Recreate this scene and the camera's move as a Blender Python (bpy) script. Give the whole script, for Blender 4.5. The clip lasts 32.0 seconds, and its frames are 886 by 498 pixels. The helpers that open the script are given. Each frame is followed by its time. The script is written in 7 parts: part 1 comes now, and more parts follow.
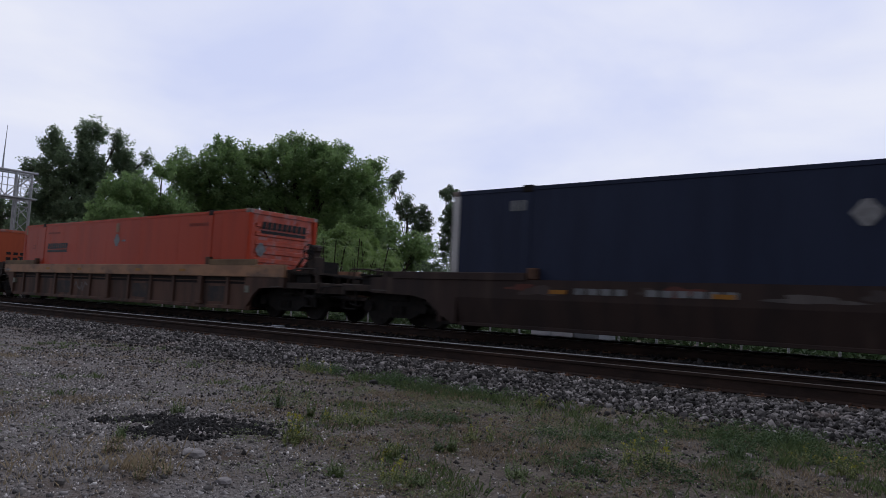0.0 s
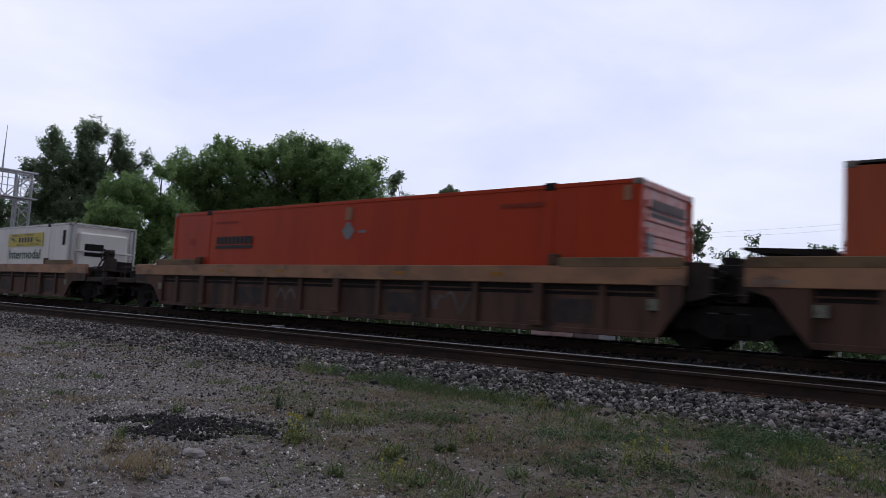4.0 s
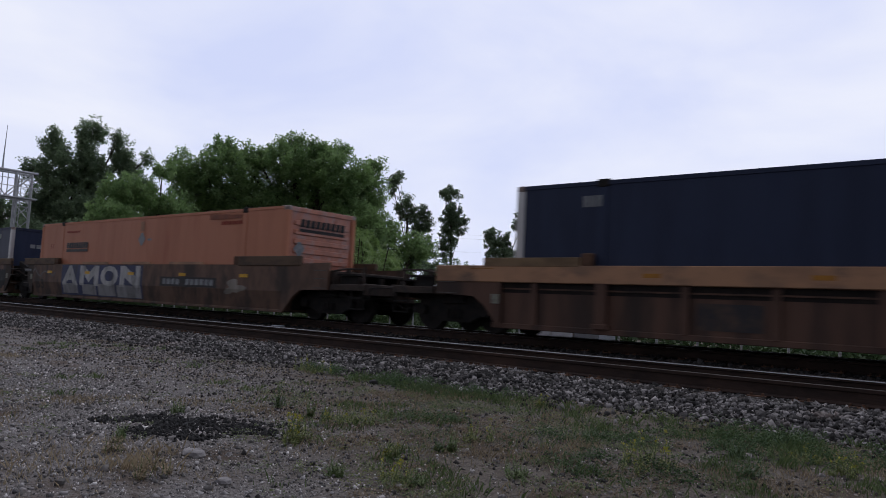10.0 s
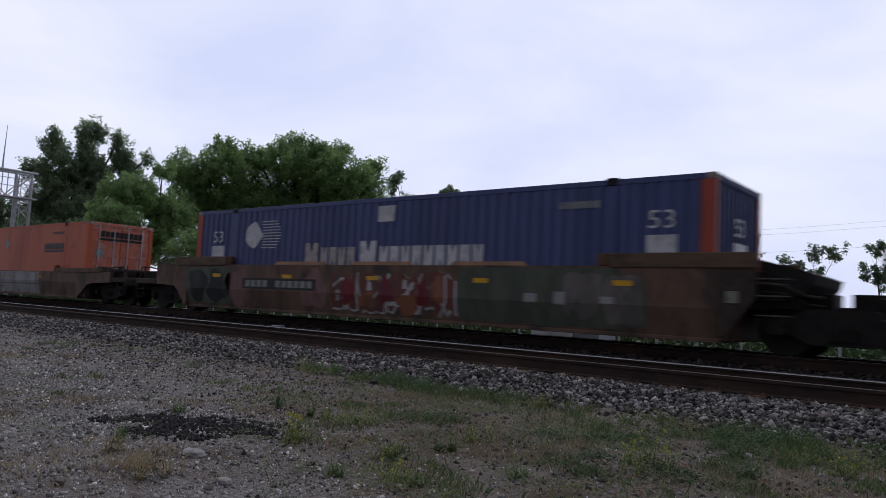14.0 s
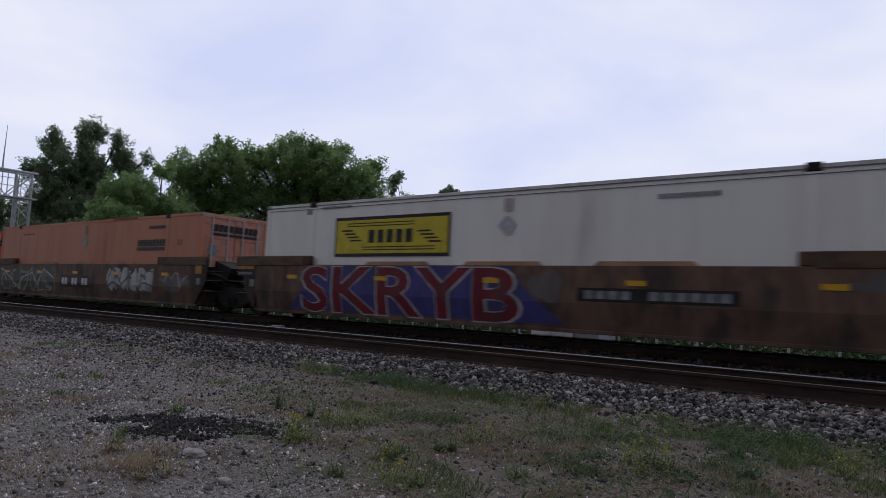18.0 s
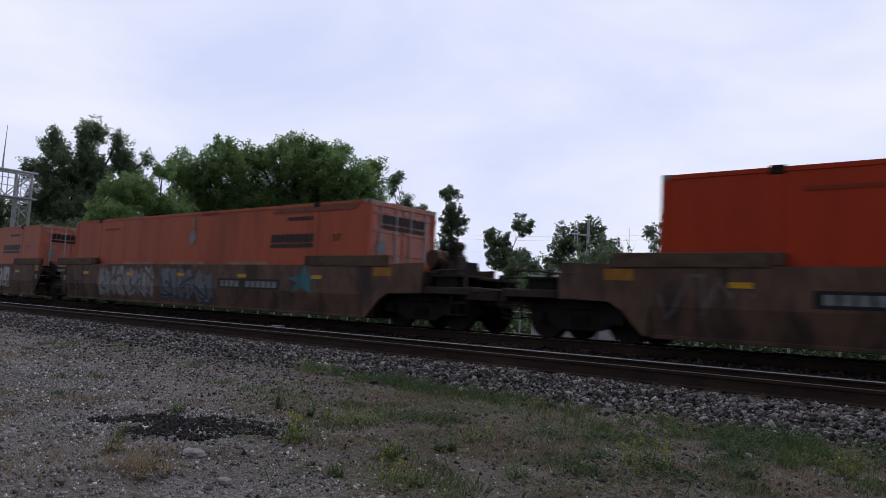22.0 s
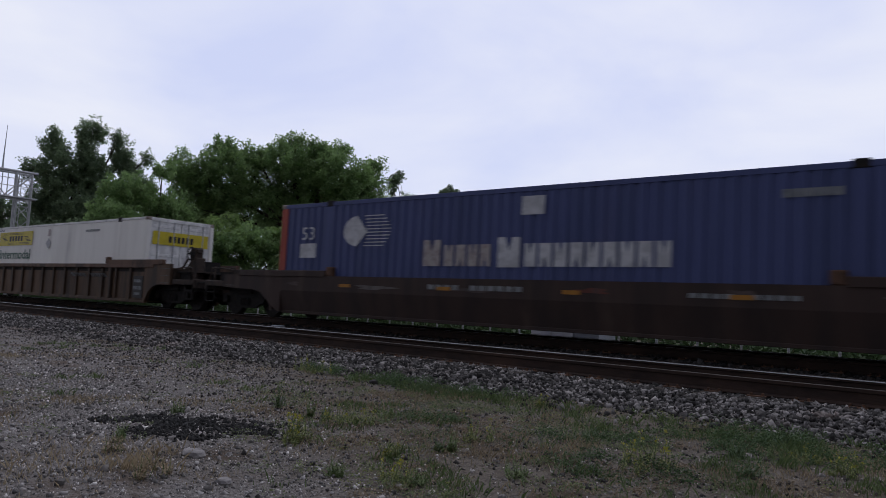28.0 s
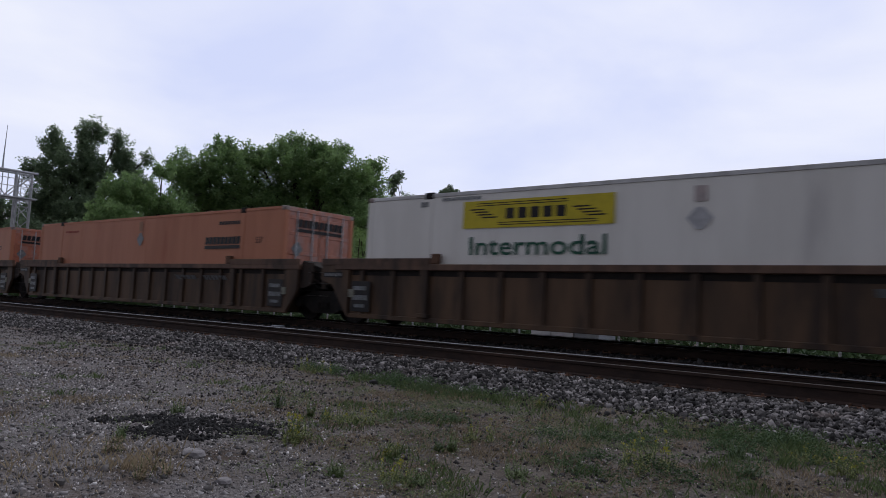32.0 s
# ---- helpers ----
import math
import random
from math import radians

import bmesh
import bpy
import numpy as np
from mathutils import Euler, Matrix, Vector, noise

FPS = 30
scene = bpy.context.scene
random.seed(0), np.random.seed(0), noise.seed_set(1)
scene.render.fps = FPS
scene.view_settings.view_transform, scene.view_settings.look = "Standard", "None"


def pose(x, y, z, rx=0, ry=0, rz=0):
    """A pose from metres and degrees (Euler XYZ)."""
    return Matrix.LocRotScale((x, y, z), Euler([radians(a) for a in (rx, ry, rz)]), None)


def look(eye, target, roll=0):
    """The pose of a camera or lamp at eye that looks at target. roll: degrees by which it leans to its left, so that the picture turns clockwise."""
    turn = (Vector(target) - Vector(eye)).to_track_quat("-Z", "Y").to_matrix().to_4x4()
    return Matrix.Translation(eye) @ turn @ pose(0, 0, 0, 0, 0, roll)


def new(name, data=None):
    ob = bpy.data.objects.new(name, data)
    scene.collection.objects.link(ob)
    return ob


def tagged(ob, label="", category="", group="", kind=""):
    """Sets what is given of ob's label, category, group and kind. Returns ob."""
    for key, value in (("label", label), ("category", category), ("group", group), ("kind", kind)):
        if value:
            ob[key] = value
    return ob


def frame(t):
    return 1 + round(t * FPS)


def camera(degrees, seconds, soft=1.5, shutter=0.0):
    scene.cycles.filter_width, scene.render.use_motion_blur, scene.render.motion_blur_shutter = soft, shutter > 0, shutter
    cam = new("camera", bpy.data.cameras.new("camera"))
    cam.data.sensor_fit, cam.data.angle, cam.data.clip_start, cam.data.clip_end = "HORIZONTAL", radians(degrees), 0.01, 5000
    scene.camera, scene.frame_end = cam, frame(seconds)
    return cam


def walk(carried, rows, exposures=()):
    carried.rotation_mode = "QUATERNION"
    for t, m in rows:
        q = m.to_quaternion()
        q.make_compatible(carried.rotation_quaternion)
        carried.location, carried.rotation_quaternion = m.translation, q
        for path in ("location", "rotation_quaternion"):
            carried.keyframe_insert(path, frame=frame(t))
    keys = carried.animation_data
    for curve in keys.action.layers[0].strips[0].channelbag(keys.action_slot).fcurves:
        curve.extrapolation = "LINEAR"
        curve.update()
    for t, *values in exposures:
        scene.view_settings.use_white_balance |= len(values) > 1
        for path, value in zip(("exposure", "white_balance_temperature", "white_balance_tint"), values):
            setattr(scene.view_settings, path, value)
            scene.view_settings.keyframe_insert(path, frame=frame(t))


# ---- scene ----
# Camera on a low stand beside a two-track main line; x runs along the rails, y away from the camera, z = 0 on the far track's rail heads.
CAM_DEGREES = 62.94
cam = camera(CAM_DEGREES, 32.0, soft=0.45, shutter=0.3)
EYE = (0.0, 0.0, 0.532)
VIEW = look(EYE, (-63.571, 76.778, 0.532 + 7.990), 2.924)
walk(cam, [(0.0, VIEW), (32.0, VIEW)],
     [(0, -0.05), (1.2, -0.1), (3, 0.07), (5, 0.05), (6, -0.03), (9, 0.06), (11, -0.04), (13, 0.1), (14, 0.05), (18, -0.03), (20, 0.1), (22.3, 0.0), (23, -0.08), (24, 0.04), (25.5, 0.03), (28, -0.04), (29, 0.05), (30, 0.0), (32, 0.03)])

# ---- light: an overcast evening sky, brightest beyond the tracks where the hidden sun stands, and a weak, very wide sun ----
world = bpy.data.worlds.new("overcast_sky")
scene.world = world
world.use_nodes = True
wn, wl = world.node_tree.nodes, world.node_tree.links
wn.clear()
SKY_BEHIND = 0.30
SUN_ELEVATION, SUN_AZIMUTH = radians(52), radians(-28)
sky = wn.new("ShaderNodeTexSky")
sky.sky_type = "NISHITA"
sky.sun_disc = False
sky.sun_elevation, sky.sun_rotation = SUN_ELEVATION, SUN_AZIMUTH
sky_dim = wn.new("ShaderNodeMix")
sky_dim.data_type, sky_dim.blend_type = "RGBA", "MULTIPLY"
sky_dim.inputs[0].default_value = 1.0
sky_dim.inputs[7].default_value = (0.1, 0.1, 0.1, 1)
wl.new(sky.outputs[0], sky_dim.inputs[6])
coord = wn.new("ShaderNodeTexCoord")
stretch = wn.new("ShaderNodeMapping")
stretch.inputs["Scale"].default_value = (1.0, 1.0, 2.6)
wl.new(coord.outputs["Generated"], stretch.inputs[0])
cloud = wn.new("ShaderNodeTexNoise")
cloud.inputs["Scale"].default_value = 2.3
cloud.inputs["Detail"].default_value = 5
cloud.inputs["Roughness"].default_value = 0.5
cloud.inputs["Distortion"].default_value = 0.35
wl.new(stretch.outputs[0], cloud.inputs["Vector"])
tones = wn.new("ShaderNodeValToRGB")
tones.color_ramp.elements[0].position, tones.color_ramp.elements[0].color = 0.34, (0.65, 0.705, 0.968, 1)
tones.color_ramp.elements[1].position, tones.color_ramp.elements[1].color = 0.66, (0.86, 0.88, 1.0, 1)
wl.new(cloud.outputs["Fac"], tones.inputs[0])
veil = wn.new("ShaderNodeMix")
veil.data_type = "RGBA"
veil.inputs[0].default_value = 0.93
wl.new(sky_dim.outputs[2], veil.inputs[6])
wl.new(tones.outputs[0], veil.inputs[7])
# the cloud cover thins towards the hidden sun and thickens behind the camera
toward = wn.new("ShaderNodeVectorMath")
toward.operation = "DOT_PRODUCT"
toward.inputs[1].default_value = (-0.52, 0.85, 0.0)
wl.new(coord.outputs["Generated"], toward.inputs[0])
thick = wn.new("ShaderNodeMapRange")
thick.interpolation_type = "SMOOTHSTEP"
thick.inputs["From Min"].default_value, thick.inputs["From Max"].default_value = -0.55, 0.55
thick.inputs["To Min"].default_value, thick.inputs["To Max"].default_value = SKY_BEHIND, 1.0
wl.new(toward.outputs["Value"], thick.inputs["Value"])
shade = wn.new("ShaderNodeMix")
shade.data_type, shade.blend_type = "RGBA", "MULTIPLY"
shade.inputs[0].default_value = 1.0
wl.new(veil.outputs[2], shade.inputs[6])
wl.new(thick.outputs["Result"], shade.inputs[7])
back = wn.new("ShaderNodeBackground")
back.inputs["Strength"].default_value = 1.0
wl.new(shade.outputs[2], back.inputs["Color"])
world_out = wn.new("ShaderNodeOutputWorld")
wl.new(back.outputs[0], world_out.inputs[0])

sun = new("sun", bpy.data.lights.new("sun", "SUN"))
sun.data.energy, sun.data.angle, sun.data.color = 0.35, radians(30), (1.0, 0.96, 0.9)
sun.matrix_world = look((-20, 40, 60), (-20 + 0.3, 40 - 0.53, 60 - 0.8))
scene.view_settings.exposure = 0.0


# ---- materials ----
def surface(name, base, second=None, rough=0.7, metal=0.0, scale=6.0, stretch=(1, 1, 1), mix=(0.4, 0.65),
            stain=None, stain_scale=1.3, stain_mix=(0.5, 0.7), bump=0.15, bump_scale=40.0, vary=0.0, island=False, spec=0.25, skew=0.0):
    """A worn opaque surface: two tones by fine noise, stains by coarse noise, fine relief."""
    m = bpy.data.materials.new(name)
    m.use_nodes = True
    n, l = m.node_tree.nodes, m.node_tree.links
    b = n["Principled BSDF"]
    tc = n.new("ShaderNodeTexCoord")
    mp = n.new("ShaderNodeMapping")
    mp.inputs["Scale"].default_value = stretch
    l.new(tc.outputs["Object"], mp.inputs[0])

    def noise_of(sc, detail=6):
        t = n.new("ShaderNodeTexNoise")
        t.inputs["Scale"].default_value = sc
        t.inputs["Detail"].default_value = detail
        t.inputs["Roughness"].default_value = 0.6
        l.new(mp.outputs[0], t.inputs["Vector"])
        return t.outputs["Fac"]

    def ramp(src, lo, hi):
        r = n.new("ShaderNodeMapRange")
        r.interpolation_type = "SMOOTHSTEP"
        r.inputs["From Min"].default_value, r.inputs["From Max"].default_value = lo, hi
        l.new(src, r.inputs["Value"])
        return r.outputs["Result"]

    def blend(fac, a, c, mode="MIX"):
        x = n.new("ShaderNodeMix")
        x.data_type, x.blend_type = "RGBA", mode
        for sock, v in ((x.inputs[0], fac), (x.inputs[6], a), (x.inputs[7], c)):
            if isinstance(v, bpy.types.NodeSocket):
                l.new(v, sock)
            else:
                sock.default_value = v if isinstance(v, float) else (*v, 1)
        return x.outputs[2]

    second = second or tuple(c * 0.7 for c in base)
    col = blend(ramp(noise_of(scale), *mix), base, second)
    if stain:
        col = blend(ramp(noise_of(stain_scale, 8), *stain_mix), col, stain)
    if vary:
        if island:
            rnd = n.new("ShaderNodeNewGeometry").outputs["Random Per Island"]
        else:
            rnd = n.new("ShaderNodeObjectInfo").outputs["Random"]
        if skew:
            # many dull pieces and a few pale ones
            pw = n.new("ShaderNodeMath")
            pw.operation = "POWER"
            pw.inputs[1].default_value = skew
            l.new(rnd, pw.inputs[0])
            rnd = pw.outputs[0]
        v = n.new("ShaderNodeMapRange")
        v.inputs["To Min"].default_value, v.inputs["To Max"].default_value = (1 - vary, 1 + vary) if not skew else (1 - vary, 1 + vary * 1.6)
        l.new(rnd, v.inputs["Value"])
        hsv = n.new("ShaderNodeHueSaturation")
        l.new(v.outputs[0], hsv.inputs["Value"])
        l.new(col, hsv.inputs["Color"])
        col = hsv.outputs[0]
    l.new(col, b.inputs["Base Color"])
    rr = n.new("ShaderNodeMapRange")
    rr.inputs["To Min"].default_value, rr.inputs["To Max"].default_value = max(0.05, rough - 0.1), min(1, rough + 0.12)
    l.new(noise_of(scale * 0.6), rr.inputs["Value"])
    l.new(rr.outputs[0], b.inputs["Roughness"])
    b.inputs["Metallic"].default_value = metal
    b.inputs["Specular IOR Level"].default_value = spec
    if bump:
        bp = n.new("ShaderNodeBump")
        bp.inputs["Strength"].default_value = bump
        bp.inputs["Distance"].default_value = 0.02
        l.new(noise_of(bump_scale), bp.inputs["Height"])
        l.new(bp.outputs[0], b.inputs["Normal"])
    return m


def foliage(name, base, tip, rough=0.55, through_light=0.35):
    """Leaves: a tone of its own for each leaf, and some light let through."""
    m = bpy.data.materials.new(name)
    m.use_nodes = True
    n, l = m.node_tree.nodes, m.node_tree.links
    b, out = n["Principled BSDF"], n["Material Output"]
    geo = n.new("ShaderNodeNewGeometry")
    tc = n.new("ShaderNodeTexCoord")
    big = n.new("ShaderNodeTexNoise")
    big.inputs["Scale"].default_value = 0.35
    l.new(tc.outputs["Object"], big.inputs["Vector"])
    add = n.new("ShaderNodeMath")
    add.operation = "MULTIPLY_ADD"
    add.inputs[1].default_value = 0.55
    l.new(geo.outputs["Random Per Island"], add.inputs[0])
    l.new(big.outputs["Fac"], add.inputs[2])
    r = n.new("ShaderNodeMapRange")
    r.inputs["From Min"].default_value, r.inputs["From Max"].default_value = 0.35, 1.0
    l.new(add.outputs[0], r.inputs["Value"])
    x = n.new("ShaderNodeMix")
    x.data_type = "RGBA"
    x.inputs[6].default_value, x.inputs[7].default_value = (*base, 1), (*tip, 1)
    l.new(r.outputs[0], x.inputs[0])
    l.new(x.outputs[2], b.inputs["Base Color"])
    b.inputs["Roughness"].default_value = rough
    b.inputs["Specular IOR Level"].default_value = 0.3
    tr = n.new("ShaderNodeBsdfTranslucent")
    l.new(x.outputs[2], tr.inputs["Color"])
    mx = n.new("ShaderNodeMixShader")
    mx.inputs[0].default_value = through_light
    l.new(b.outputs[0], mx.inputs[1])
    l.new(tr.outputs[0], mx.inputs[2])
    l.new(mx.outputs[0], out.inputs["Surface"])
    return m


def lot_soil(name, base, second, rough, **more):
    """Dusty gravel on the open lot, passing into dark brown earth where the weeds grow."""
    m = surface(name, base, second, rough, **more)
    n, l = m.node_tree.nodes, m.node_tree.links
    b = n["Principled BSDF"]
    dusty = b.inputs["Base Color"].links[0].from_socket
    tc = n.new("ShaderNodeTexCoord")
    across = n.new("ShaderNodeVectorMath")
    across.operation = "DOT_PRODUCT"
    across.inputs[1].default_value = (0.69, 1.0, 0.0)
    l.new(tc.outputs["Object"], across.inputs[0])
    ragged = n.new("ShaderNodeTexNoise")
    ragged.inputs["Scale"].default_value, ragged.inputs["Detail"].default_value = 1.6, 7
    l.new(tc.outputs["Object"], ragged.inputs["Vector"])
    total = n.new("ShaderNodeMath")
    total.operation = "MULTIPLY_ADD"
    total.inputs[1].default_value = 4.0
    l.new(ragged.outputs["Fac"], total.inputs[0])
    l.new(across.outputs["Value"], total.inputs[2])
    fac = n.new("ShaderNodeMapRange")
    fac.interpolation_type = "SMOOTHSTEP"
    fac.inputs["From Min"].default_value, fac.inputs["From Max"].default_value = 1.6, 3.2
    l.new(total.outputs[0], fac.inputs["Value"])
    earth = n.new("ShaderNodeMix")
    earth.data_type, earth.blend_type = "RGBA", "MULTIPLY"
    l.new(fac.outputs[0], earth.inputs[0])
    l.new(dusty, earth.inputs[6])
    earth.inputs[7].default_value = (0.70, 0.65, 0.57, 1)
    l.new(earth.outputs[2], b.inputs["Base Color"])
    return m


STREAK = (1.0, 1.0, 0.18)
M = {}
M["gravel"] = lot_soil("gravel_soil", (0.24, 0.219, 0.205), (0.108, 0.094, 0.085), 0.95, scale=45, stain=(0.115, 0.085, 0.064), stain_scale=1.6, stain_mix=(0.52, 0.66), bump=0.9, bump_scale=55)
M["ballast_bed"] = surface("ballast_bed", (0.06, 0.056, 0.055), (0.03, 0.027, 0.026), 0.95, scale=16, stain=(0.06, 0.04, 0.03), stain_scale=0.9, bump=1.0, bump_scale=30)
M["stone"] = surface("ballast_stone", (0.185, 0.172, 0.166), (0.085, 0.076, 0.072), 0.85, scale=9, stain=(0.13, 0.095, 0.08), stain_scale=0.7, stain_mix=(0.56, 0.72), bump=0.5, bump_scale=60, vary=0.85, island=True, skew=2.6)
# darker copy of the ballast stone, with the shade beside the train in its colour
M["stone_shaded"] = surface("shade_toned_ballast_stone", (0.032, 0.029, 0.028), (0.017, 0.0155, 0.015), 0.9, scale=9, bump=0.4, vary=0.7, island=True, skew=2.5)
M["pebble"] = surface("gravel_pebble", (0.43, 0.405, 0.39), (0.22, 0.2, 0.19), 0.85, scale=9, bump=0.3, vary=0.72, island=True, skew=2.4)
M["pebble_dark"] = surface("dark_gravel_pebble", (0.168, 0.153, 0.145), (0.08, 0.07, 0.065), 0.85, scale=9, bump=0.3, vary=0.7, island=True, skew=2.2)
M["pebble_mid"] = surface("grey_gravel_pebble", (0.27, 0.25, 0.235), (0.14, 0.125, 0.115), 0.85, scale=9, bump=0.3, vary=0.5, island=True, skew=1.6)
M["asphalt"] = surface("broken_asphalt", (0.04, 0.038, 0.038), (0.024, 0.023, 0.023), 0.9, scale=30, bump=0.8, bump_scale=80, vary=0.5, island=True)
M["rail_side"] = surface("rusty_rail", (0.052, 0.033, 0.026), (0.03, 0.021, 0.018), 0.85, scale=8, stretch=(0.3, 1, 1), stain=(0.08, 0.045, 0.032), bump=0.3)
M["rail_top"] = surface("polished_rail_head", (0.72, 0.72, 0.74), (0.68, 0.68, 0.7), 0.5, 0.55, scale=3, bump=0.02)
M["rail_dull"] = surface("dull_rail_head", (0.07, 0.062, 0.058), (0.045, 0.04, 0.038), 0.7, 0.25, scale=3, bump=0.02)
M["tie"] = surface("creosoted_tie", (0.045, 0.034, 0.027), (0.025, 0.02, 0.017), 0.95, scale=7, stretch=(1, 0.15, 1), bump=0.6, vary=0.3)
M["steel_rust"] = surface("rusted_steel", (0.13, 0.07, 0.045), (0.08, 0.045, 0.03), 0.85, scale=12, bump=0.3, vary=0.2)
M["car_brown"] = surface("weathered_brown_paint", (0.165, 0.097, 0.066), (0.108, 0.066, 0.048), 0.66, scale=3.2, stretch=(1, 1, 0.45), stain=(0.055, 0.039, 0.032), stain_scale=1.7, stain_mix=(0.45, 0.66), bump=0.12, vary=0.10)
M["car_tan"] = surface("weathered_tan_sill_paint", (0.44, 0.24, 0.135), (0.31, 0.175, 0.105), 0.6, scale=2.0, stretch=(0.5, 1, 1), stain=(0.19, 0.125, 0.09), stain_scale=1.4, bump=0.12, vary=0.08)
M["car_well"] = surface("soot_stained_well_plate", (0.135, 0.074, 0.052), (0.08, 0.047, 0.036), 0.7, scale=1.8, stretch=STREAK, stain=(0.05, 0.036, 0.03), stain_scale=0.9, bump=0.15, vary=0.10)
M["car_dark"] = surface("dark_maroon_car_paint", (0.056, 0.035, 0.029), (0.038, 0.026, 0.023), 0.65, scale=2.0, stretch=STREAK, stain=(0.08, 0.053, 0.043), stain_scale=1.4, stain_mix=(0.54, 0.7), bump=0.12)
M["car_ochre"] = surface("dull_ochre_car_paint", (0.135, 0.08, 0.047), (0.085, 0.053, 0.034), 0.62, scale=2.0, stretch=STREAK, stain=(0.045, 0.031, 0.024), stain_scale=1.3, stain_mix=(0.46, 0.64), bump=0.12, vary=0.08)
M["black_steel"] = surface("greasy_black_steel", (0.016, 0.015, 0.0145), (0.026, 0.021, 0.018), 0.7, spec=0.15, scale=8, bump=0.2)
# near-black colour that paints in the shade of the slots under the sills
M["slot_shade"] = surface("shadowed_slot_steel", (0.02, 0.017, 0.016), (0.03, 0.024, 0.02), 0.9, scale=8, bump=0.1)
M["wheel"] = surface("wheel_steel", (0.028, 0.023, 0.021), (0.018, 0.016, 0.015), 0.7, 0.2, scale=10, bump=0.1)
M["orange"] = surface("orange_container_paint", (0.53, 0.058, 0.018), (0.46, 0.05, 0.017), 0.42, scale=1.4, stretch=STREAK, stain=(0.51, 0.056, 0.016), stain_scale=0.8, stain_mix=(0.55, 0.8), bump=0.05, spec=0.16)
M["peach"] = surface("sun_faded_orange_paint", (0.53, 0.22, 0.128), (0.48, 0.195, 0.112), 0.5, scale=1.4, stretch=STREAK, stain=(0.42, 0.15, 0.085), stain_scale=0.9, stain_mix=(0.52, 0.8), bump=0.05, spec=0.14)
M["coral"] = surface("faded_coral_paint", (0.53, 0.165, 0.098), (0.47, 0.145, 0.087), 0.5, scale=1.4, stretch=STREAK, stain=(0.42, 0.12, 0.07), stain_scale=0.9, stain_mix=(0.52, 0.8), bump=0.05, spec=0.14)
M["rose"] = surface("faded_orange_red_paint", (0.52, 0.12, 0.055), (0.44, 0.10, 0.05), 0.48, scale=1.4, stretch=STREAK, stain=(0.36, 0.09, 0.05), stain_scale=0.9, bump=0.05, spec=0.15)
# on the orange tones the pale mottle paints in sky glare besides scuffs
for key, rgb in dict(orange=(0.55, 0.06, 0.014), peach=(0.50, 0.18, 0.105), coral=(0.50, 0.16, 0.095), rose=(0.50, 0.12, 0.058), navy=(0.03, 0.037, 0.065), blue=(0.055, 0.07, 0.17), white=(0.80, 0.79, 0.77)).items():
    M[key + "_end"] = surface("scuff_glare_" + key + "_end_paint", rgb, tuple(c * 0.75 for c in rgb), 0.3 if rgb[0] > 0.1 else 0.6, scale=5, stretch=(1, 1, 0.6), stain=tuple(0.6 * c + 0.11 for c in rgb) if rgb[0] > 0.1 else tuple(c * 0.7 + 0.02 for c in rgb), stain_scale=3.2, stain_mix=(0.5, 0.62), bump=0.12, bump_scale=12, spec=0.5 if rgb[0] > 0.1 else 0.12)
M["tan_post"] = surface("faded_tan_post_paint", (0.42, 0.22, 0.12), (0.33, 0.17, 0.1), 0.6, scale=2, stretch=STREAK, bump=0.08)
M["navy"] = surface("navy_container_paint", (0.033, 0.043, 0.08), (0.027, 0.035, 0.066), 0.5, scale=1.5, stretch=STREAK, stain=(0.025, 0.033, 0.07), stain_scale=0.9, stain_mix=(0.56, 0.8), bump=0.05, spec=0.15)
M["blue"] = surface("blue_container_paint", (0.075, 0.092, 0.215), (0.062, 0.078, 0.18), 0.48, scale=1.5, stretch=STREAK, stain=(0.08, 0.09, 0.19), stain_scale=0.9, stain_mix=(0.55, 0.8), bump=0.06, spec=0.22)
M["white"] = surface("white_container_paint", (0.84, 0.815, 0.76), (0.77, 0.745, 0.69), 0.42, scale=1.4, stretch=STREAK, stain=(0.54, 0.52, 0.49), stain_scale=0.8, stain_mix=(0.56, 0.82), bump=0.05, spec=0.3)
M["alu"] = surface("bare_aluminium_post", (0.55, 0.54, 0.53), (0.42, 0.41, 0.40), 0.45, 0.5, scale=3, stretch=STREAK, bump=0.05)
M["red_post"] = surface("red_post_paint", (0.38, 0.075, 0.05), (0.28, 0.06, 0.04), 0.55, scale=3, stretch=STREAK, bump=0.06)
M["roof_grey"] = surface("dull_roof_sheet", (0.30, 0.30, 0.31), (0.22, 0.22, 0.23), 0.6, scale=2, bump=0.08)
M["decal_black"] = surface("black_decal", (0.016, 0.015, 0.016), (0.03, 0.024, 0.022), 0.5, scale=6, bump=0.0)
M["decal_white"] = surface("white_decal", (0.58, 0.58, 0.6), (0.42, 0.42, 0.44), 0.5, scale=5, bump=0.0)
M["decal_grey"] = surface("faded_grey_decal", (0.25, 0.26, 0.265), (0.17, 0.18, 0.185), 0.5, scale=5, bump=0.0)
M["decal_yellow"] = surface("yellow_sign_vinyl", (0.62, 0.50, 0.035), (0.52, 0.42, 0.03), 0.45, scale=3, bump=0.0)
M["decal_green"] = surface("dark_green_vinyl", (0.02, 0.11, 0.065), (0.025, 0.09, 0.06), 0.45, scale=3, bump=0.0)
M["reflector"] = surface("yellow_reflector", (0.75, 0.42, 0.02), (0.6, 0.32, 0.02), 0.4, scale=6, bump=0.0)
M["amber"] = surface("worn_amber_panel", (0.42, 0.19, 0.03), (0.33, 0.14, 0.025), 0.5, scale=5, bump=0.05)
M["rust_wear"] = surface("rust_red_wear", (0.30, 0.05, 0.03), (0.24, 0.05, 0.03), 0.7, scale=8, bump=0.05)
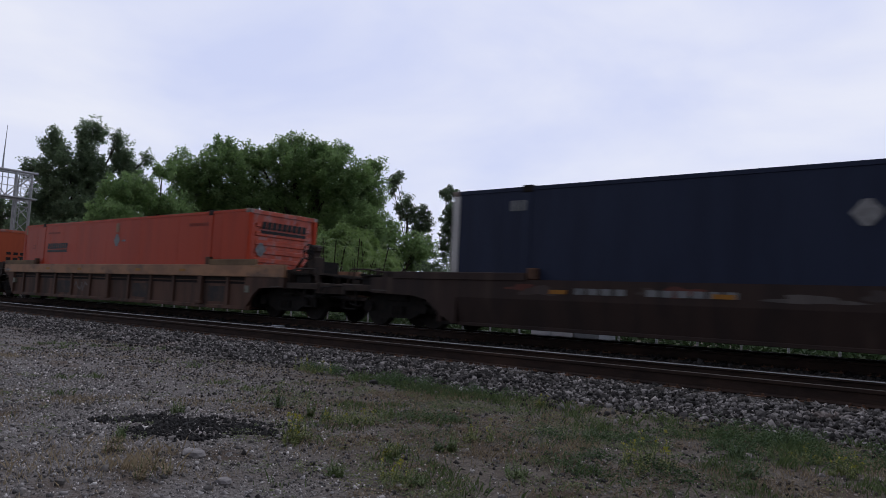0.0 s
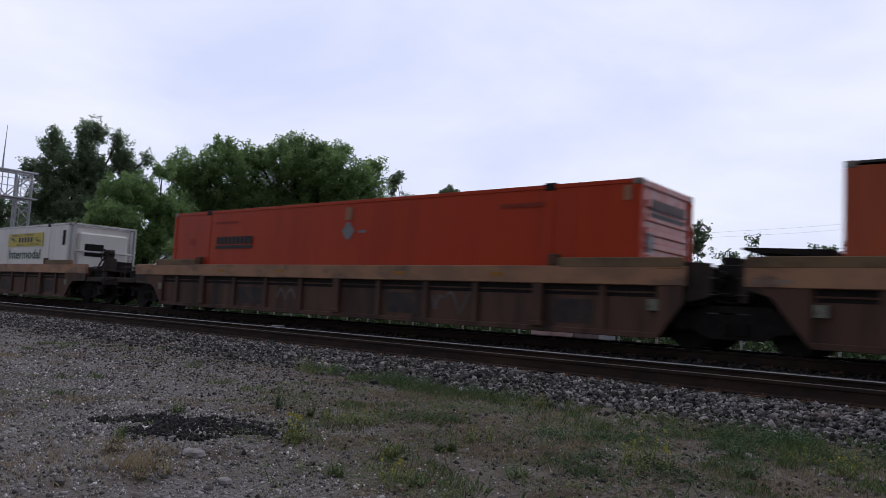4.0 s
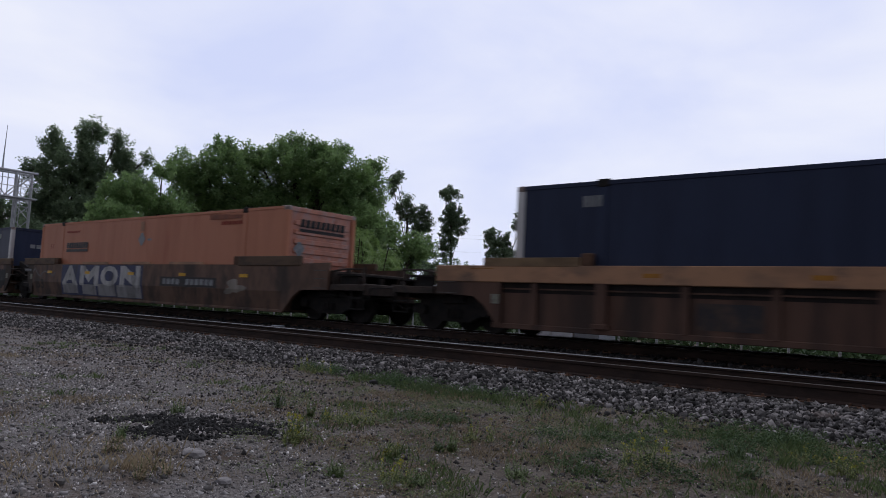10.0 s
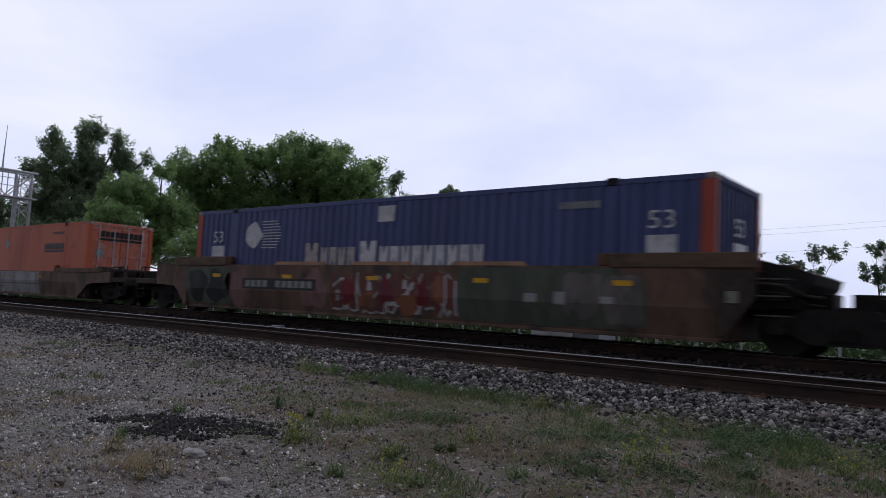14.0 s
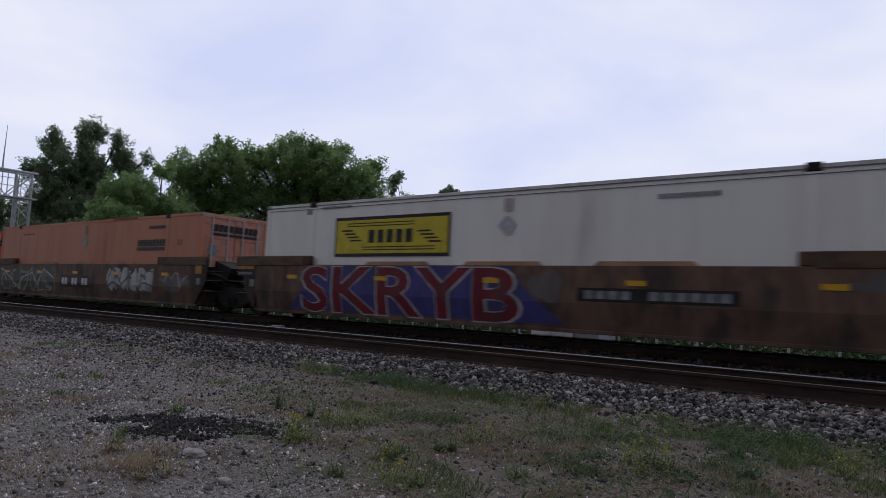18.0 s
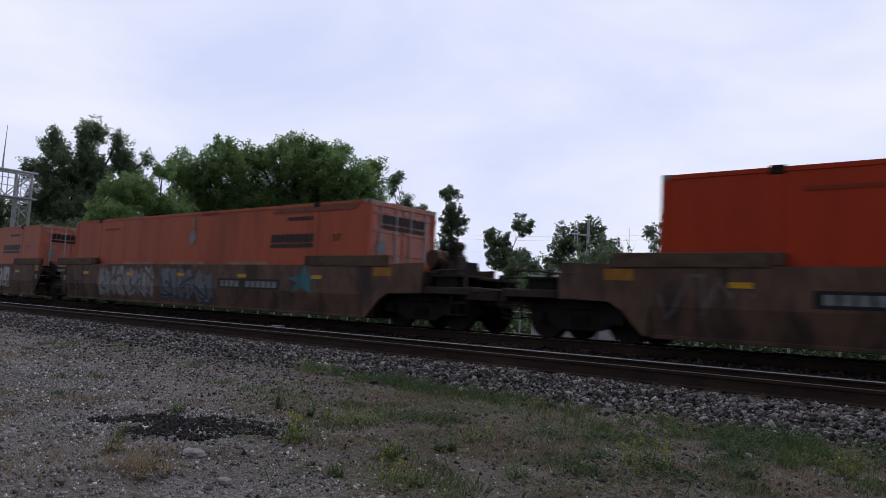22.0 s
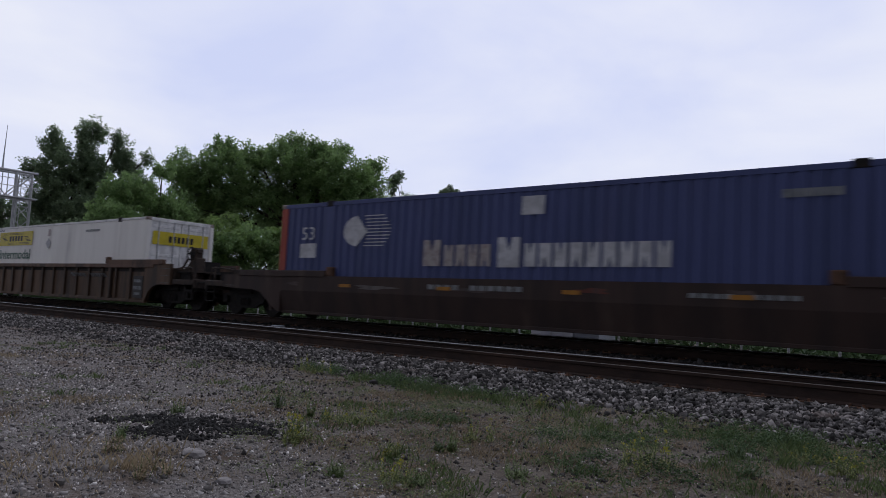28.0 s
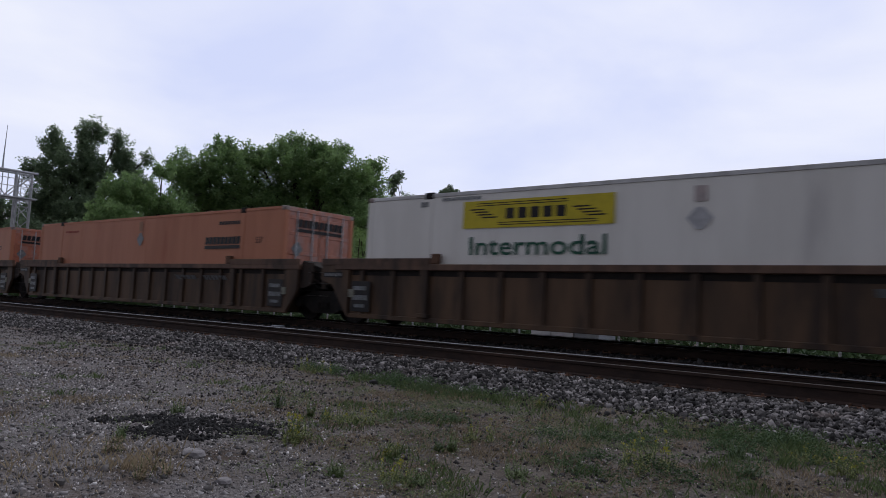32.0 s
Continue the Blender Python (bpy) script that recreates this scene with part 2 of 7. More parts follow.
M["galv"] = surface("galvanised_steel", (0.52, 0.53, 0.54), (0.42, 0.43, 0.44), 0.5, 0.35, scale=6, bump=0.05)
M["cabinet_white"] = surface("white_cabinet_paint", (0.72, 0.73, 0.75), (0.62, 0.63, 0.65), 0.4, scale=3, bump=0.04)
M["cabinet_grey"] = surface("grey_cabinet_paint", (0.36, 0.38, 0.40), (0.30, 0.32, 0.34), 0.45, scale=3, bump=0.04)
M["bark"] = surface("bark", (0.07, 0.055, 0.042), (0.035, 0.028, 0.022), 0.95, scale=5, stretch=(1, 1, 0.2), bump=0.8, bump_scale=15)
for key, rgb in dict(smudge=(0.10, 0.072, 0.066), soot=(0.045, 0.032, 0.027), silver=(0.33, 0.32, 0.32), white=(0.50, 0.49, 0.48), red=(0.19, 0.02, 0.03), violet=(0.07, 0.06, 0.22), black=(0.018, 0.018, 0.02),
                     teal=(0.06, 0.20, 0.225), mint=(0.10, 0.24, 0.17), bluegrey=(0.19, 0.205, 0.21), beige=(0.31, 0.27, 0.225), rust=(0.17, 0.055, 0.04), pink=(0.22, 0.115, 0.11), green=(0.085, 0.10, 0.07), navy=(0.05, 0.06, 0.125), orange=(0.26, 0.10, 0.055), grey=(0.16, 0.14, 0.13)).items():
    M["spray_" + key] = surface("spray_paint_" + key, rgb, tuple(c * 0.72 for c in rgb), 0.6, scale=3.0, stretch=(1, 1, 0.4), stain=tuple(c * 0.4 + 0.03 for c in rgb), stain_scale=2.6, stain_mix=(0.48, 0.66), bump=0.0)
M["leaf_dark"] = foliage("dark_green_leaves", (0.13, 0.185, 0.12), (0.255, 0.34, 0.19), 0.5, 0.6)
M["leaf_mid"] = foliage("mid_green_leaves", (0.15, 0.245, 0.105), (0.30, 0.43, 0.17), 0.5, 0.6)
M["leaf_far"] = foliage("distant_dark_leaves", (0.085, 0.125, 0.08), (0.175, 0.24, 0.13), 0.5, 0.55)
M["leaf_light"] = foliage("bright_green_leaves", (0.14, 0.215, 0.08), (0.26, 0.38, 0.12), 0.5, 0.55)
M["grass_green"] = foliage("green_grass", (0.06, 0.1, 0.036), (0.15, 0.2, 0.075), 0.6, 0.25)
M["grass_dry"] = foliage("dry_grass", (0.19, 0.145, 0.085), (0.42, 0.34, 0.22), 0.7, 0.2)
M["weed_dull"] = foliage("dull_green_weed", (0.08, 0.11, 0.052), (0.25, 0.295, 0.14), 0.6, 0.35)
M["weed_dead"] = foliage("dead_brown_weed", (0.17, 0.125, 0.085), (0.35, 0.28, 0.19), 0.8, 0.15)
M["weed_dark"] = foliage("dark_green_weed", (0.042, 0.082, 0.034), (0.105, 0.165, 0.065), 0.6, 0.3)
M["weed_yellow"] = foliage("yellow_green_weed", (0.12, 0.155, 0.055), (0.29, 0.32, 0.11), 0.6, 0.3)
M["weed_green"] = foliage("green_weed", (0.09, 0.14, 0.055), (0.20, 0.26, 0.10), 0.6, 0.3)


# ---- building helpers ----
def part(name, mesh, material, parent=None, label="", at=None):
    """One mesh object, under a thing or a part if given. mesh: a bmesh or mesh data."""
    if isinstance(mesh, bmesh.types.BMesh):
        data = bpy.data.meshes.new(name)
        mesh.to_mesh(data)
        mesh.free()
    else:
        data = mesh
    if material is not None and not data.materials:
        data.materials.append(material)
    ob = new(name, data)
    if parent is not None:
        ob.parent = parent
    if at is not None:
        ob.matrix_basis = at
    if label:
        ob["label"] = label
    return ob


def add_box(bm, x0, x1, y0, y1, z0, z1):
    v = [bm.verts.new(p) for p in ((x0, y0, z0), (x1, y0, z0), (x1, y1, z0), (x0, y1, z0), (x0, y0, z1), (x1, y0, z1), (x1, y1, z1), (x0, y1, z1))]
    for f in ((3, 2, 1, 0), (4, 5, 6, 7), (0, 1, 5, 4), (1, 2, 6, 5), (2, 3, 7, 6), (3, 0, 4, 7)):
        bm.faces.new([v[i] for i in f])
    return bm


def boxes(*specs, bevel=0.0):
    bm = bmesh.new()
    for s in specs:
        add_box(bm, *s)
    if bevel:
        bmesh.ops.bevel(bm, geom=bm.edges[:], offset=bevel, segments=1, affect="EDGES", clamp_overlap=True)
    return bm


def add_prism(bm, outline, y0, y1):
    """An outline in x and z, drawn out from y0 to y1."""
    a = [bm.verts.new((x, y0, z)) for x, z in outline]
    b = [bm.verts.new((x, y1, z)) for x, z in outline]
    bm.faces.new(a)
    bm.faces.new(b[::-1])
    for i in range(len(a)):
        j = (i + 1) % len(a)
        bm.faces.new((a[j], a[i], b[i], b[j]))
    return bm


def prism(outline, y0, y1):
    bm = add_prism(bmesh.new(), outline, y0, y1)
    bmesh.ops.recalc_face_normals(bm, faces=bm.faces[:])
    return bm


def loft_x(bm, section, x0, x1):
    """A section in y and z, drawn along x."""
    a = [bm.verts.new((x0, y, z)) for y, z in section]
    b = [bm.verts.new((x1, y, z)) for y, z in section]
    bm.faces.new(a)
    bm.faces.new(b[::-1])
    for i in range(len(a)):
        j = (i + 1) % len(a)
        bm.faces.new((a[j], a[i], b[i], b[j]))
    return bm


def add_tube(bm, points, radii, sides=7):
    """A tapered tube along points."""
    rings = []
    for i, p in enumerate(points):
        p = Vector(p)
        d = Vector(points[min(i + 1, len(points) - 1)]) - Vector(points[max(i - 1, 0)])
        d.normalize()
        u = d.orthogonal().normalized()
        w = d.cross(u)
        r = radii[i] if hasattr(radii, "__len__") else radii
        rings.append([bm.verts.new(p + r * (math.cos(2 * math.pi * k / sides) * u + math.sin(2 * math.pi * k / sides) * w)) for k in range(sides)])
    for a, b in zip(rings, rings[1:]):
        best = min(range(sides), key=lambda s: (a[0].co - b[s].co).length)
        b[:] = b[best:] + b[:best]
        for k in range(sides):
            bm.faces.new((a[k], a[(k + 1) % sides], b[(k + 1) % sides], b[k]))
    bm.faces.new(rings[0][::-1])
    bm.faces.new(rings[-1])
    return bm


def add_drum(bm, x, z, y0, y1, r, sides=20):
    """A disc or drum with its axle along y."""
    a = [bm.verts.new((x + r * math.cos(2 * math.pi * k / sides), y0, z + r * math.sin(2 * math.pi * k / sides))) for k in range(sides)]
    b = [bm.verts.new((v.co.x, y1, v.co.z)) for v in a]
    bm.faces.new(a)
    bm.faces.new(b[::-1])
    for k in range(sides):
        j = (k + 1) % sides
        bm.faces.new((a[j], a[k], b[k], b[j]))
    return bm


MESHES = {}


def cached(key, make, material):
    """Mesh data made once and shared by all alike parts."""
    if key not in MESHES:
        bm = make()
        data = bpy.data.meshes.new(key.split("/")[-1])
        bmesh.ops.recalc_face_normals(bm, faces=bm.faces[:])
        bm.to_mesh(data)
        bm.free()
        data.materials.append(material)
        MESHES[key] = data
    return MESHES[key]


def polygons(name, verts, faces_per, material):
    """Mesh data from an array of vertices in runs of faces_per corners, one face a run."""
    me = bpy.data.meshes.new(name)
    n = len(verts)
    me.vertices.add(n)
    me.vertices.foreach_set("co", verts.astype(np.float32).ravel())
    me.loops.add(n)
    me.loops.foreach_set("vertex_index", np.arange(n, dtype=np.int32))
    me.polygons.add(n // faces_per)
    me.polygons.foreach_set("loop_start", np.arange(0, n, faces_per, dtype=np.int32))
    me.update(calc_edges=True)
    me.materials.append(material)
    return me


def scattered(name, base_v, base_f, places, scales, turns, material, jitter=0.0, rng=None):
    """Mesh data with many small solids: a base solid at each place, with its own scale, turn and shape."""
    k, n = len(base_v), len(places)
    v = np.repeat(base_v[None], n, 0)
    if jitter:
        v = v * (1 + rng.uniform(-jitter, jitter, (n, k, 1)))
    v = v * scales[:, None, :]
    v = np.einsum("nij,nkj->nki", turns, v) + places[:, None, :]
    f = (base_f[None] + (np.arange(n) * k)[:, None, None]).reshape(-1)
    me = bpy.data.meshes.new(name)
    me.vertices.add(n * k)
    me.vertices.foreach_set("co", v.astype(np.float32).ravel())
    me.loops.add(len(f))
    me.loops.foreach_set("vertex_index", f.astype(np.int32))
    c = base_f.shape[1]
    me.polygons.add(len(f) // c)
    me.polygons.foreach_set("loop_start", np.arange(0, len(f), c, dtype=np.int32))
    me.update(calc_edges=True)
    me.materials.append(material)
    return me


def random_turns(rng, n):
    qd = rng.normal(size=(n, 4))
    qd /= np.linalg.norm(qd, axis=1)[:, None]
    w, x, y, z = qd.T
    return np.stack([np.stack([1 - 2 * (y * y + z * z), 2 * (x * y - z * w), 2 * (x * z + y * w)], 1),
                     np.stack([2 * (x * y + z * w), 1 - 2 * (x * x + z * z), 2 * (y * z - x * w)], 1),
                     np.stack([2 * (x * z - y * w), 2 * (y * z + x * w), 1 - 2 * (x * x + y * y)], 1)], 1)


def icosahedron():
    g = (1 + 5 ** 0.5) / 2
    v = np.array([(-1, g, 0), (1, g, 0), (-1, -g, 0), (1, -g, 0), (0, -1, g), (0, 1, g), (0, -1, -g), (0, 1, -g), (g, 0, -1), (g, 0, 1), (-g, 0, -1), (-g, 0, 1)], float)
    v /= np.linalg.norm(v[0])
    f = np.array([(0, 11, 5), (0, 5, 1), (0, 1, 7), (0, 7, 10), (0, 10, 11), (1, 5, 9), (5, 11, 4), (11, 10, 2), (10, 7, 6), (7, 1, 8), (3, 9, 4), (3, 4, 2), (3, 2, 6), (3, 6, 8), (3, 8, 9), (4, 9, 5), (2, 4, 11), (6, 2, 10), (8, 6, 7), (9, 8, 1)])
    return v, f


ICO_V, ICO_F = icosahedron()
CHIP_V = np.array([(x, y, z) for z in (-1, 1) for y in (-1, 1) for x in (-1, 1)], float) * 0.8
CHIP_F = np.array([(0, 2, 3, 1), (4, 5, 7, 6), (0, 1, 5, 4), (2, 6, 7, 3), (0, 4, 6, 2), (1, 3, 7, 5)])


# ---- ground and tracks ----
GROUND = -0.42
FAR_Y, NEAR_Y, NEAR_RAIL = 13.86, 9.59, -0.104


def lines_of(spans):
    out = []
    for a, b, n in spans:
        out += [a + (b - a) * i / n for i in range(n)]
    return out + [spans[-1][1]]


def ground_height(x, y):
    near = max(0.0, 1 - max(abs(x + 10) / 30, abs(y - 3) / 12))
    h = 0.05 * noise.noise((x * 0.45, y * 0.45, 0)) + 0.02 * noise.noise((x * 1.7, y * 1.7, 3))
    return GROUND + h * min(1, near * 3)


def make_ground():
    xs = lines_of([(-2500, -400, 4), (-400, -60, 8), (-60, -26, 34), (-26, 4, 120), (4, 40, 12), (40, 2500, 6)])
    ys = lines_of([(-2500, -60, 4), (-60, -6, 12), (-6, 1, 14), (1, 8.4, 50), (8.4, 30, 12), (30, 400, 8), (400, 2500, 4)])
    bm = bmesh.new()
    grid = [[bm.verts.new((x, y, ground_height(x, y))) for x in xs] for y in ys]
    for j in range(len(ys) - 1):
        for i in range(len(xs) - 1):
            bm.faces.new((grid[j][i], grid[j][i + 1], grid[j + 1][i + 1], grid[j + 1][i])).smooth = True
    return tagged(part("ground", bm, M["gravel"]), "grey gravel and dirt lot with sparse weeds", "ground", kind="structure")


make_ground()

BED = [(6.75, -0.62), (6.75, -0.47), (7.35, -0.40), (8.0, -0.325), (11.0, -0.325), (11.9, -0.27), (12.5, -0.225), (15.5, -0.225), (16.9, -0.47), (17.6, -0.6)]


def bed_height(y):
    return float(np.interp(y, [p[0] for p in BED[1:]], [p[1] for p in BED[1:]]))


def make_bed():
    bm = bmesh.new()
    loft_x(bm, BED, -320, 120)
    bmesh.ops.recalc_face_normals(bm, faces=bm.faces[:])
    return tagged(part("ballast_bed", bm, M["ballast_bed"]), "dark grey stone ballast bed under two tracks", "ballast", kind="structure")


make_bed()

RAIL = [(-0.07, -0.186), (0.07, -0.186), (0.07, -0.175), (0.011, -0.155), (0.009, -0.05), (0.034, -0.038), (0.037, -0.004), (0.031, 0.0), (-0.031, 0.0), (-0.037, -0.004), (-0.034, -0.038), (-0.009, -0.05), (-0.011, -0.155), (-0.07, -0.175)]
GAUGE = [(0.03, -0.014), (0.0373, -0.014), (0.038, -0.008), (0.0365, -0.003), (0.03, -0.002)]
BAND = [(-0.034, -0.006), (0.034, -0.006), (0.031, -0.001), (0.021, 0.0016), (0.008, 0.0028), (-0.008, 0.0028), (-0.021, 0.0016), (-0.031, -0.001)]


def make_track(yc, z, label, top):
    track = tagged(new("railway_track"), label, "railway track", kind="structure")
    track.location = (0, yc, z)
    for side in (-0.755, 0.755):
        rail = part("rail", cached("rail", lambda: loft_x(bmesh.new(), RAIL, -320, 120), M["rail_side"]), None, track, "rusty steel rail", pose(0, side, 0))
        part("rail_head", cached("rail_head_" + top, lambda: loft_x(bmesh.new(), BAND, -320, 120), M[top]), None, rail, "worn running surface of the rail")
        inner = -1 if side > 0 else 1
        part("gauge_face", cached("gauge_face%d" % inner, lambda: loft_x(bmesh.new(), [(inner * a, b) for a, b in GAUGE], -320, 120), M["rail_top"]), None, rail, "flange-polished inner face of the rail head")
    tie = cached("tie", lambda: boxes((-0.115, 0.115, -1.3, 1.3, -0.37, -0.19), bevel=0.012), M["tie"])
    plate = cached("tie_plate", lambda: boxes((-0.1, 0.1, -0.17, 0.17, -0.192, -0.178), (-0.075, -0.05, -0.13, -0.09, -0.18, -0.15), (0.05, 0.075, -0.13, -0.09, -0.18, -0.15), (-0.075, -0.05, 0.09, 0.13, -0.18, -0.15), (0.05, 0.075, 0.09, 0.13, -0.18, -0.15)), M["steel_rust"])
    rng = random.Random(int(yc * 10))
    for i in range(-92, 12):
        t = part("tie", tie, None, track, "", pose(i * 0.5 + rng.uniform(-0.02, 0.02), rng.uniform(-0.05, 0.05), rng.uniform(-0.008, 0.0), 0, 0, rng.uniform(-1, 1)))
        for side in (-0.755, 0.755):
            part("tie_plate", plate, None, t, "", pose(0, side, 0))
    far = bmesh.new()
    for i in list(range(-240, -92)) + list(range(12, 80)):
        add_box(far, i * 0.5 - 0.115, i * 0.5 + 0.115, -1.3, 1.3, -0.37, -0.19)
    tagged(part("distant_ties", far, M["tie"], track), kind="stuff")
    return track


make_track(NEAR_Y, NEAR_RAIL, "near railway track with rusty rails on timber ties", "rail_dull")
make_track(FAR_Y, 0.0, "far railway track under the passing train", "rail_top")


def edge_fade(x, y):
    """Loose cover thins out past the ends of the stretch."""
    return np.clip((1.3 - x) / 1.2, 0, 1) * np.clip((y - 0.2) / 0.9, 0, 1)


def stones(name, label, n, xr, yr, size, seed, material, sink=0.3, flat=0.7, dens=None, solid=None):
    rng = np.random.default_rng(seed)
    x, y = rng.uniform(*xr, n), rng.uniform(*yr, n)
    keep = rng.uniform(size=n) < (dens(x, y) if dens else 1) * edge_fade(x, y)
    x, y = x[keep], y[keep]
    n = len(x)
    s = rng.uniform(size[0], size[1], n) * (1 + 0.5 * (rng.uniform(size=n) ** 6))
    z = np.array([max(bed_height(b), ground_height(a, b)) if 6.75 < b < 17.6 else ground_height(a, b) for a, b in zip(x, y)])
    z = z + s * flat * (0.5 - sink)
    sc = s[:, None] * np.stack([rng.uniform(0.7, 1.25, n), rng.uniform(0.6, 1.1, n), rng.uniform(0.45, 0.9, n)], 1) * 0.62
    me = scattered(name, *(solid or (CHIP_V, CHIP_F)), np.stack([x, y, z], 1), sc, random_turns(rng, n), material, 0.38, rng)
    return tagged(part(name, me, None), label, "stones", kind="stuff")


TETRA_V = np.array([(1, 1, 1), (1, -1, -1), (-1, 1, -1), (-1, -1, 1)], float) * 0.75
TETRA_F = np.array([(0, 1, 2), (0, 3, 1), (0, 2, 3), (1, 3, 2)])


def open_lot(x, y):
    """1 on the open, dusty part of the lot, less where weeds grow."""
    return np.clip(1.1 - 0.45 * (y - 4.1 + 0.69 * (x + 5.5)), 0.5, 1)


def near_lot(x, y):
    """1 on the dusty wheel-worn ground, falling off towards the shoulder."""
    return np.clip((4.6 - y - 0.18 * (x + 5)) / 1.6, 0, 1)


stones("ballast_stones", "loose grey crushed-stone ballast on the track shoulder", 45000, (-30, 1.5), (6.2, 8.8), (0.021, 0.052), 11, M["stone"], dens=lambda x, y: np.clip((y - 6.55) / 0.5, 0.06, 1) * np.where(x < -16, 0.75, 1))
# stones between rails and tracks are near black to paint in the shade there
stones("ballast_stones", "ballast stones between the near rails, coloured dark as in shade", 4600, (-32, 2), (8.9, 10.4), (0.045, 0.08), 12, M["stone_shaded"])
stones("ballast_stones", "ballast stones between the two tracks, coloured dark as in shade", 5600, (-34, 2), (10.4, 13.2), (0.045, 0.08), 13, M["stone_shaded"])
stones("gravel", "small pale gravel strewn over the lot", 16000, (-12, 1.3), (0.2, 6.0), (0.008, 0.022), 14, M["pebble"], 0.35, 0.6, dens=lambda x, y: open_lot(x, y) * near_lot(x, y))
stones("gravel", "small dark gravel strewn towards the track", 30000, (-22, 1.3), (2.2, 7.2), (0.009, 0.026), 17, M["pebble_dark"], 0.35, 0.6, dens=lambda x, y: open_lot(x, y) * (1 - 0.9 * near_lot(x, y)))
stones("gravel", "fine pale stone chips on the lot", 105000, (-9, 1.3), (0.3, 5.6), (0.004, 0.012), 18, M["pebble"], 0.2, 0.5, dens=lambda x, y: open_lot(x, y) * np.clip(near_lot(x, y), 0.45, 1), solid=(TETRA_V, TETRA_F))
stones("gravel", "larger stones strewn over the gravel lot", 420, (-22, 0.3), (0.8, 7.2), (0.016, 0.036), 15, M["pebble_mid"], 0.3, 0.6, dens=open_lot)


def asphalt_spot():
    """A worn spot of crumbled black asphalt."""
    def inside(x, y):
        u, v = (x + 4.72) / 0.75, (y - 2.93) / 0.5
        c, s = 0.62, 0.78
        a, b = u * c + v * s, -u * s + v * c
        wob = 0.25 * np.sin(3 * np.arctan2(b, a) + 1.0) + 0.15 * np.sin(7 * np.arctan2(b, a))
        rag = np.array([noise.noise((p * 4.5, q * 4.5, 2.2)) for p, q in zip(x, y)])
        return np.clip(0.85 * (1 + wob + 1.1 * rag - (a * 0.85) ** 2 - (b * 1.3) ** 2), 0, 1)
    stones("asphalt_crumbs", "patch of crumbled black asphalt in the gravel", 20000, (-6.2, -3.4), (1.9, 4.0), (0.007, 0.026), 16, M["asphalt"], 0.3, 0.55, inside)


asphalt_spot()


def shoulder_stones():
    """The nearest stones of the shoulder, one by one."""
    rng = np.random.default_rng(19)
    kinds = []
    for i in range(8):
        me = scattered("stone", CHIP_V, CHIP_F, np.zeros((1, 3)), np.array([[1.05, 0.8, 0.6]]), random_turns(rng, 1), M["stone_single"], 0.3, rng)
        kinds.append(me)
    bed = bpy.data.objects["ballast_bed"]
    for i in range(290):
        x, y, s = rng.uniform(-3.2, -0.6), rng.uniform(6.95, 8.4), rng.uniform(0.022, 0.036)
        m = pose(x, y, bed_height(y) + s * 0.5, *rng.uniform(0, 360, 3)) @ Matrix.Diagonal((s, s, s, 1))
        part("stone", kinds[i % 8], None, bed, "", m)


M["stone_single"] = surface("single_ballast_stone", (0.19, 0.178, 0.175), (0.085, 0.077, 0.075), 0.85, scale=1.2, bump=0.3, vary=0.55)
shoulder_stones()


def rock(x, y, sx, sy, sz, seed, label):
    rng = np.random.default_rng(seed)
    bm = bmesh.new()
    bmesh.ops.create_icosphere(bm, subdivisions=2, radius=1.0)
    for v in bm.verts:
        k = 1 + 0.22 * noise.noise(v.co * 1.7 + Vector((seed, 0, 0))) + 0.08 * rng.uniform(-1, 1)
        v.co = Vector((v.co.x * sx * k, v.co.y * sy * k, max(-0.5, min(0.62, v.co.z)) * sz * k))
    ob = part("rock", bm, M["pebble_big"])
    ob.location = (x, y, ground_height(x, y) + sz * 0.25)
    return tagged(ob, label, "rock")


M["pebble_big"] = surface("pale_flat_rock", (0.30, 0.28, 0.27), (0.2, 0.185, 0.18), 0.85, scale=20, bump=0.4)
rock(-3.9, 2.48, 0.1, 0.06, 0.035, 1, "flat pale grey rock lying on gravel")
rock(-3.3, 2.29, 0.05, 0.04, 0.03, 2, "small dark grey rock lying on gravel")
rock(-6.0, 6.95, 0.09, 0.07, 0.06, 5, "pale ballast rock on the shoulder")
tag = part("track_marker", boxes((-0.16, 0.16, -0.1, 0.1, 0, 0.1), bevel=0.012), M["cabinet_grey"])
tag.location = (-15.6, 12.15, -0.27)
tagged(tag, "small grey junction box on the ballast between tracks", "junction box")


# ---- plants on the lot ----
def leaf_corners(rng, c, size, ratio, droop):
    n = len(c)
    a = rng.uniform(0, 2 * math.pi, n)
    d = np.stack([np.cos(a), np.sin(a), rng.uniform(-0.9, 0.5, n) - droop], 1)
    d /= np.linalg.norm(d, axis=1)[:, None]
    up = rng.normal(size=(n, 3)) * 0.9 + np.array([0, 0, 0.75])
    s = np.cross(d, up)
    s /= np.linalg.norm(s, axis=1)[:, None]
    L = (rng.uniform(0.6, 1.25, n) * size)[:, None]
    bend = np.array([0, 0, -0.12]) * L
    return np.stack([c, c + d * L * 0.5 + s * L * ratio, c + d * L + bend, c + d * L * 0.5 - s * L * ratio], 1).reshape(-1, 3)


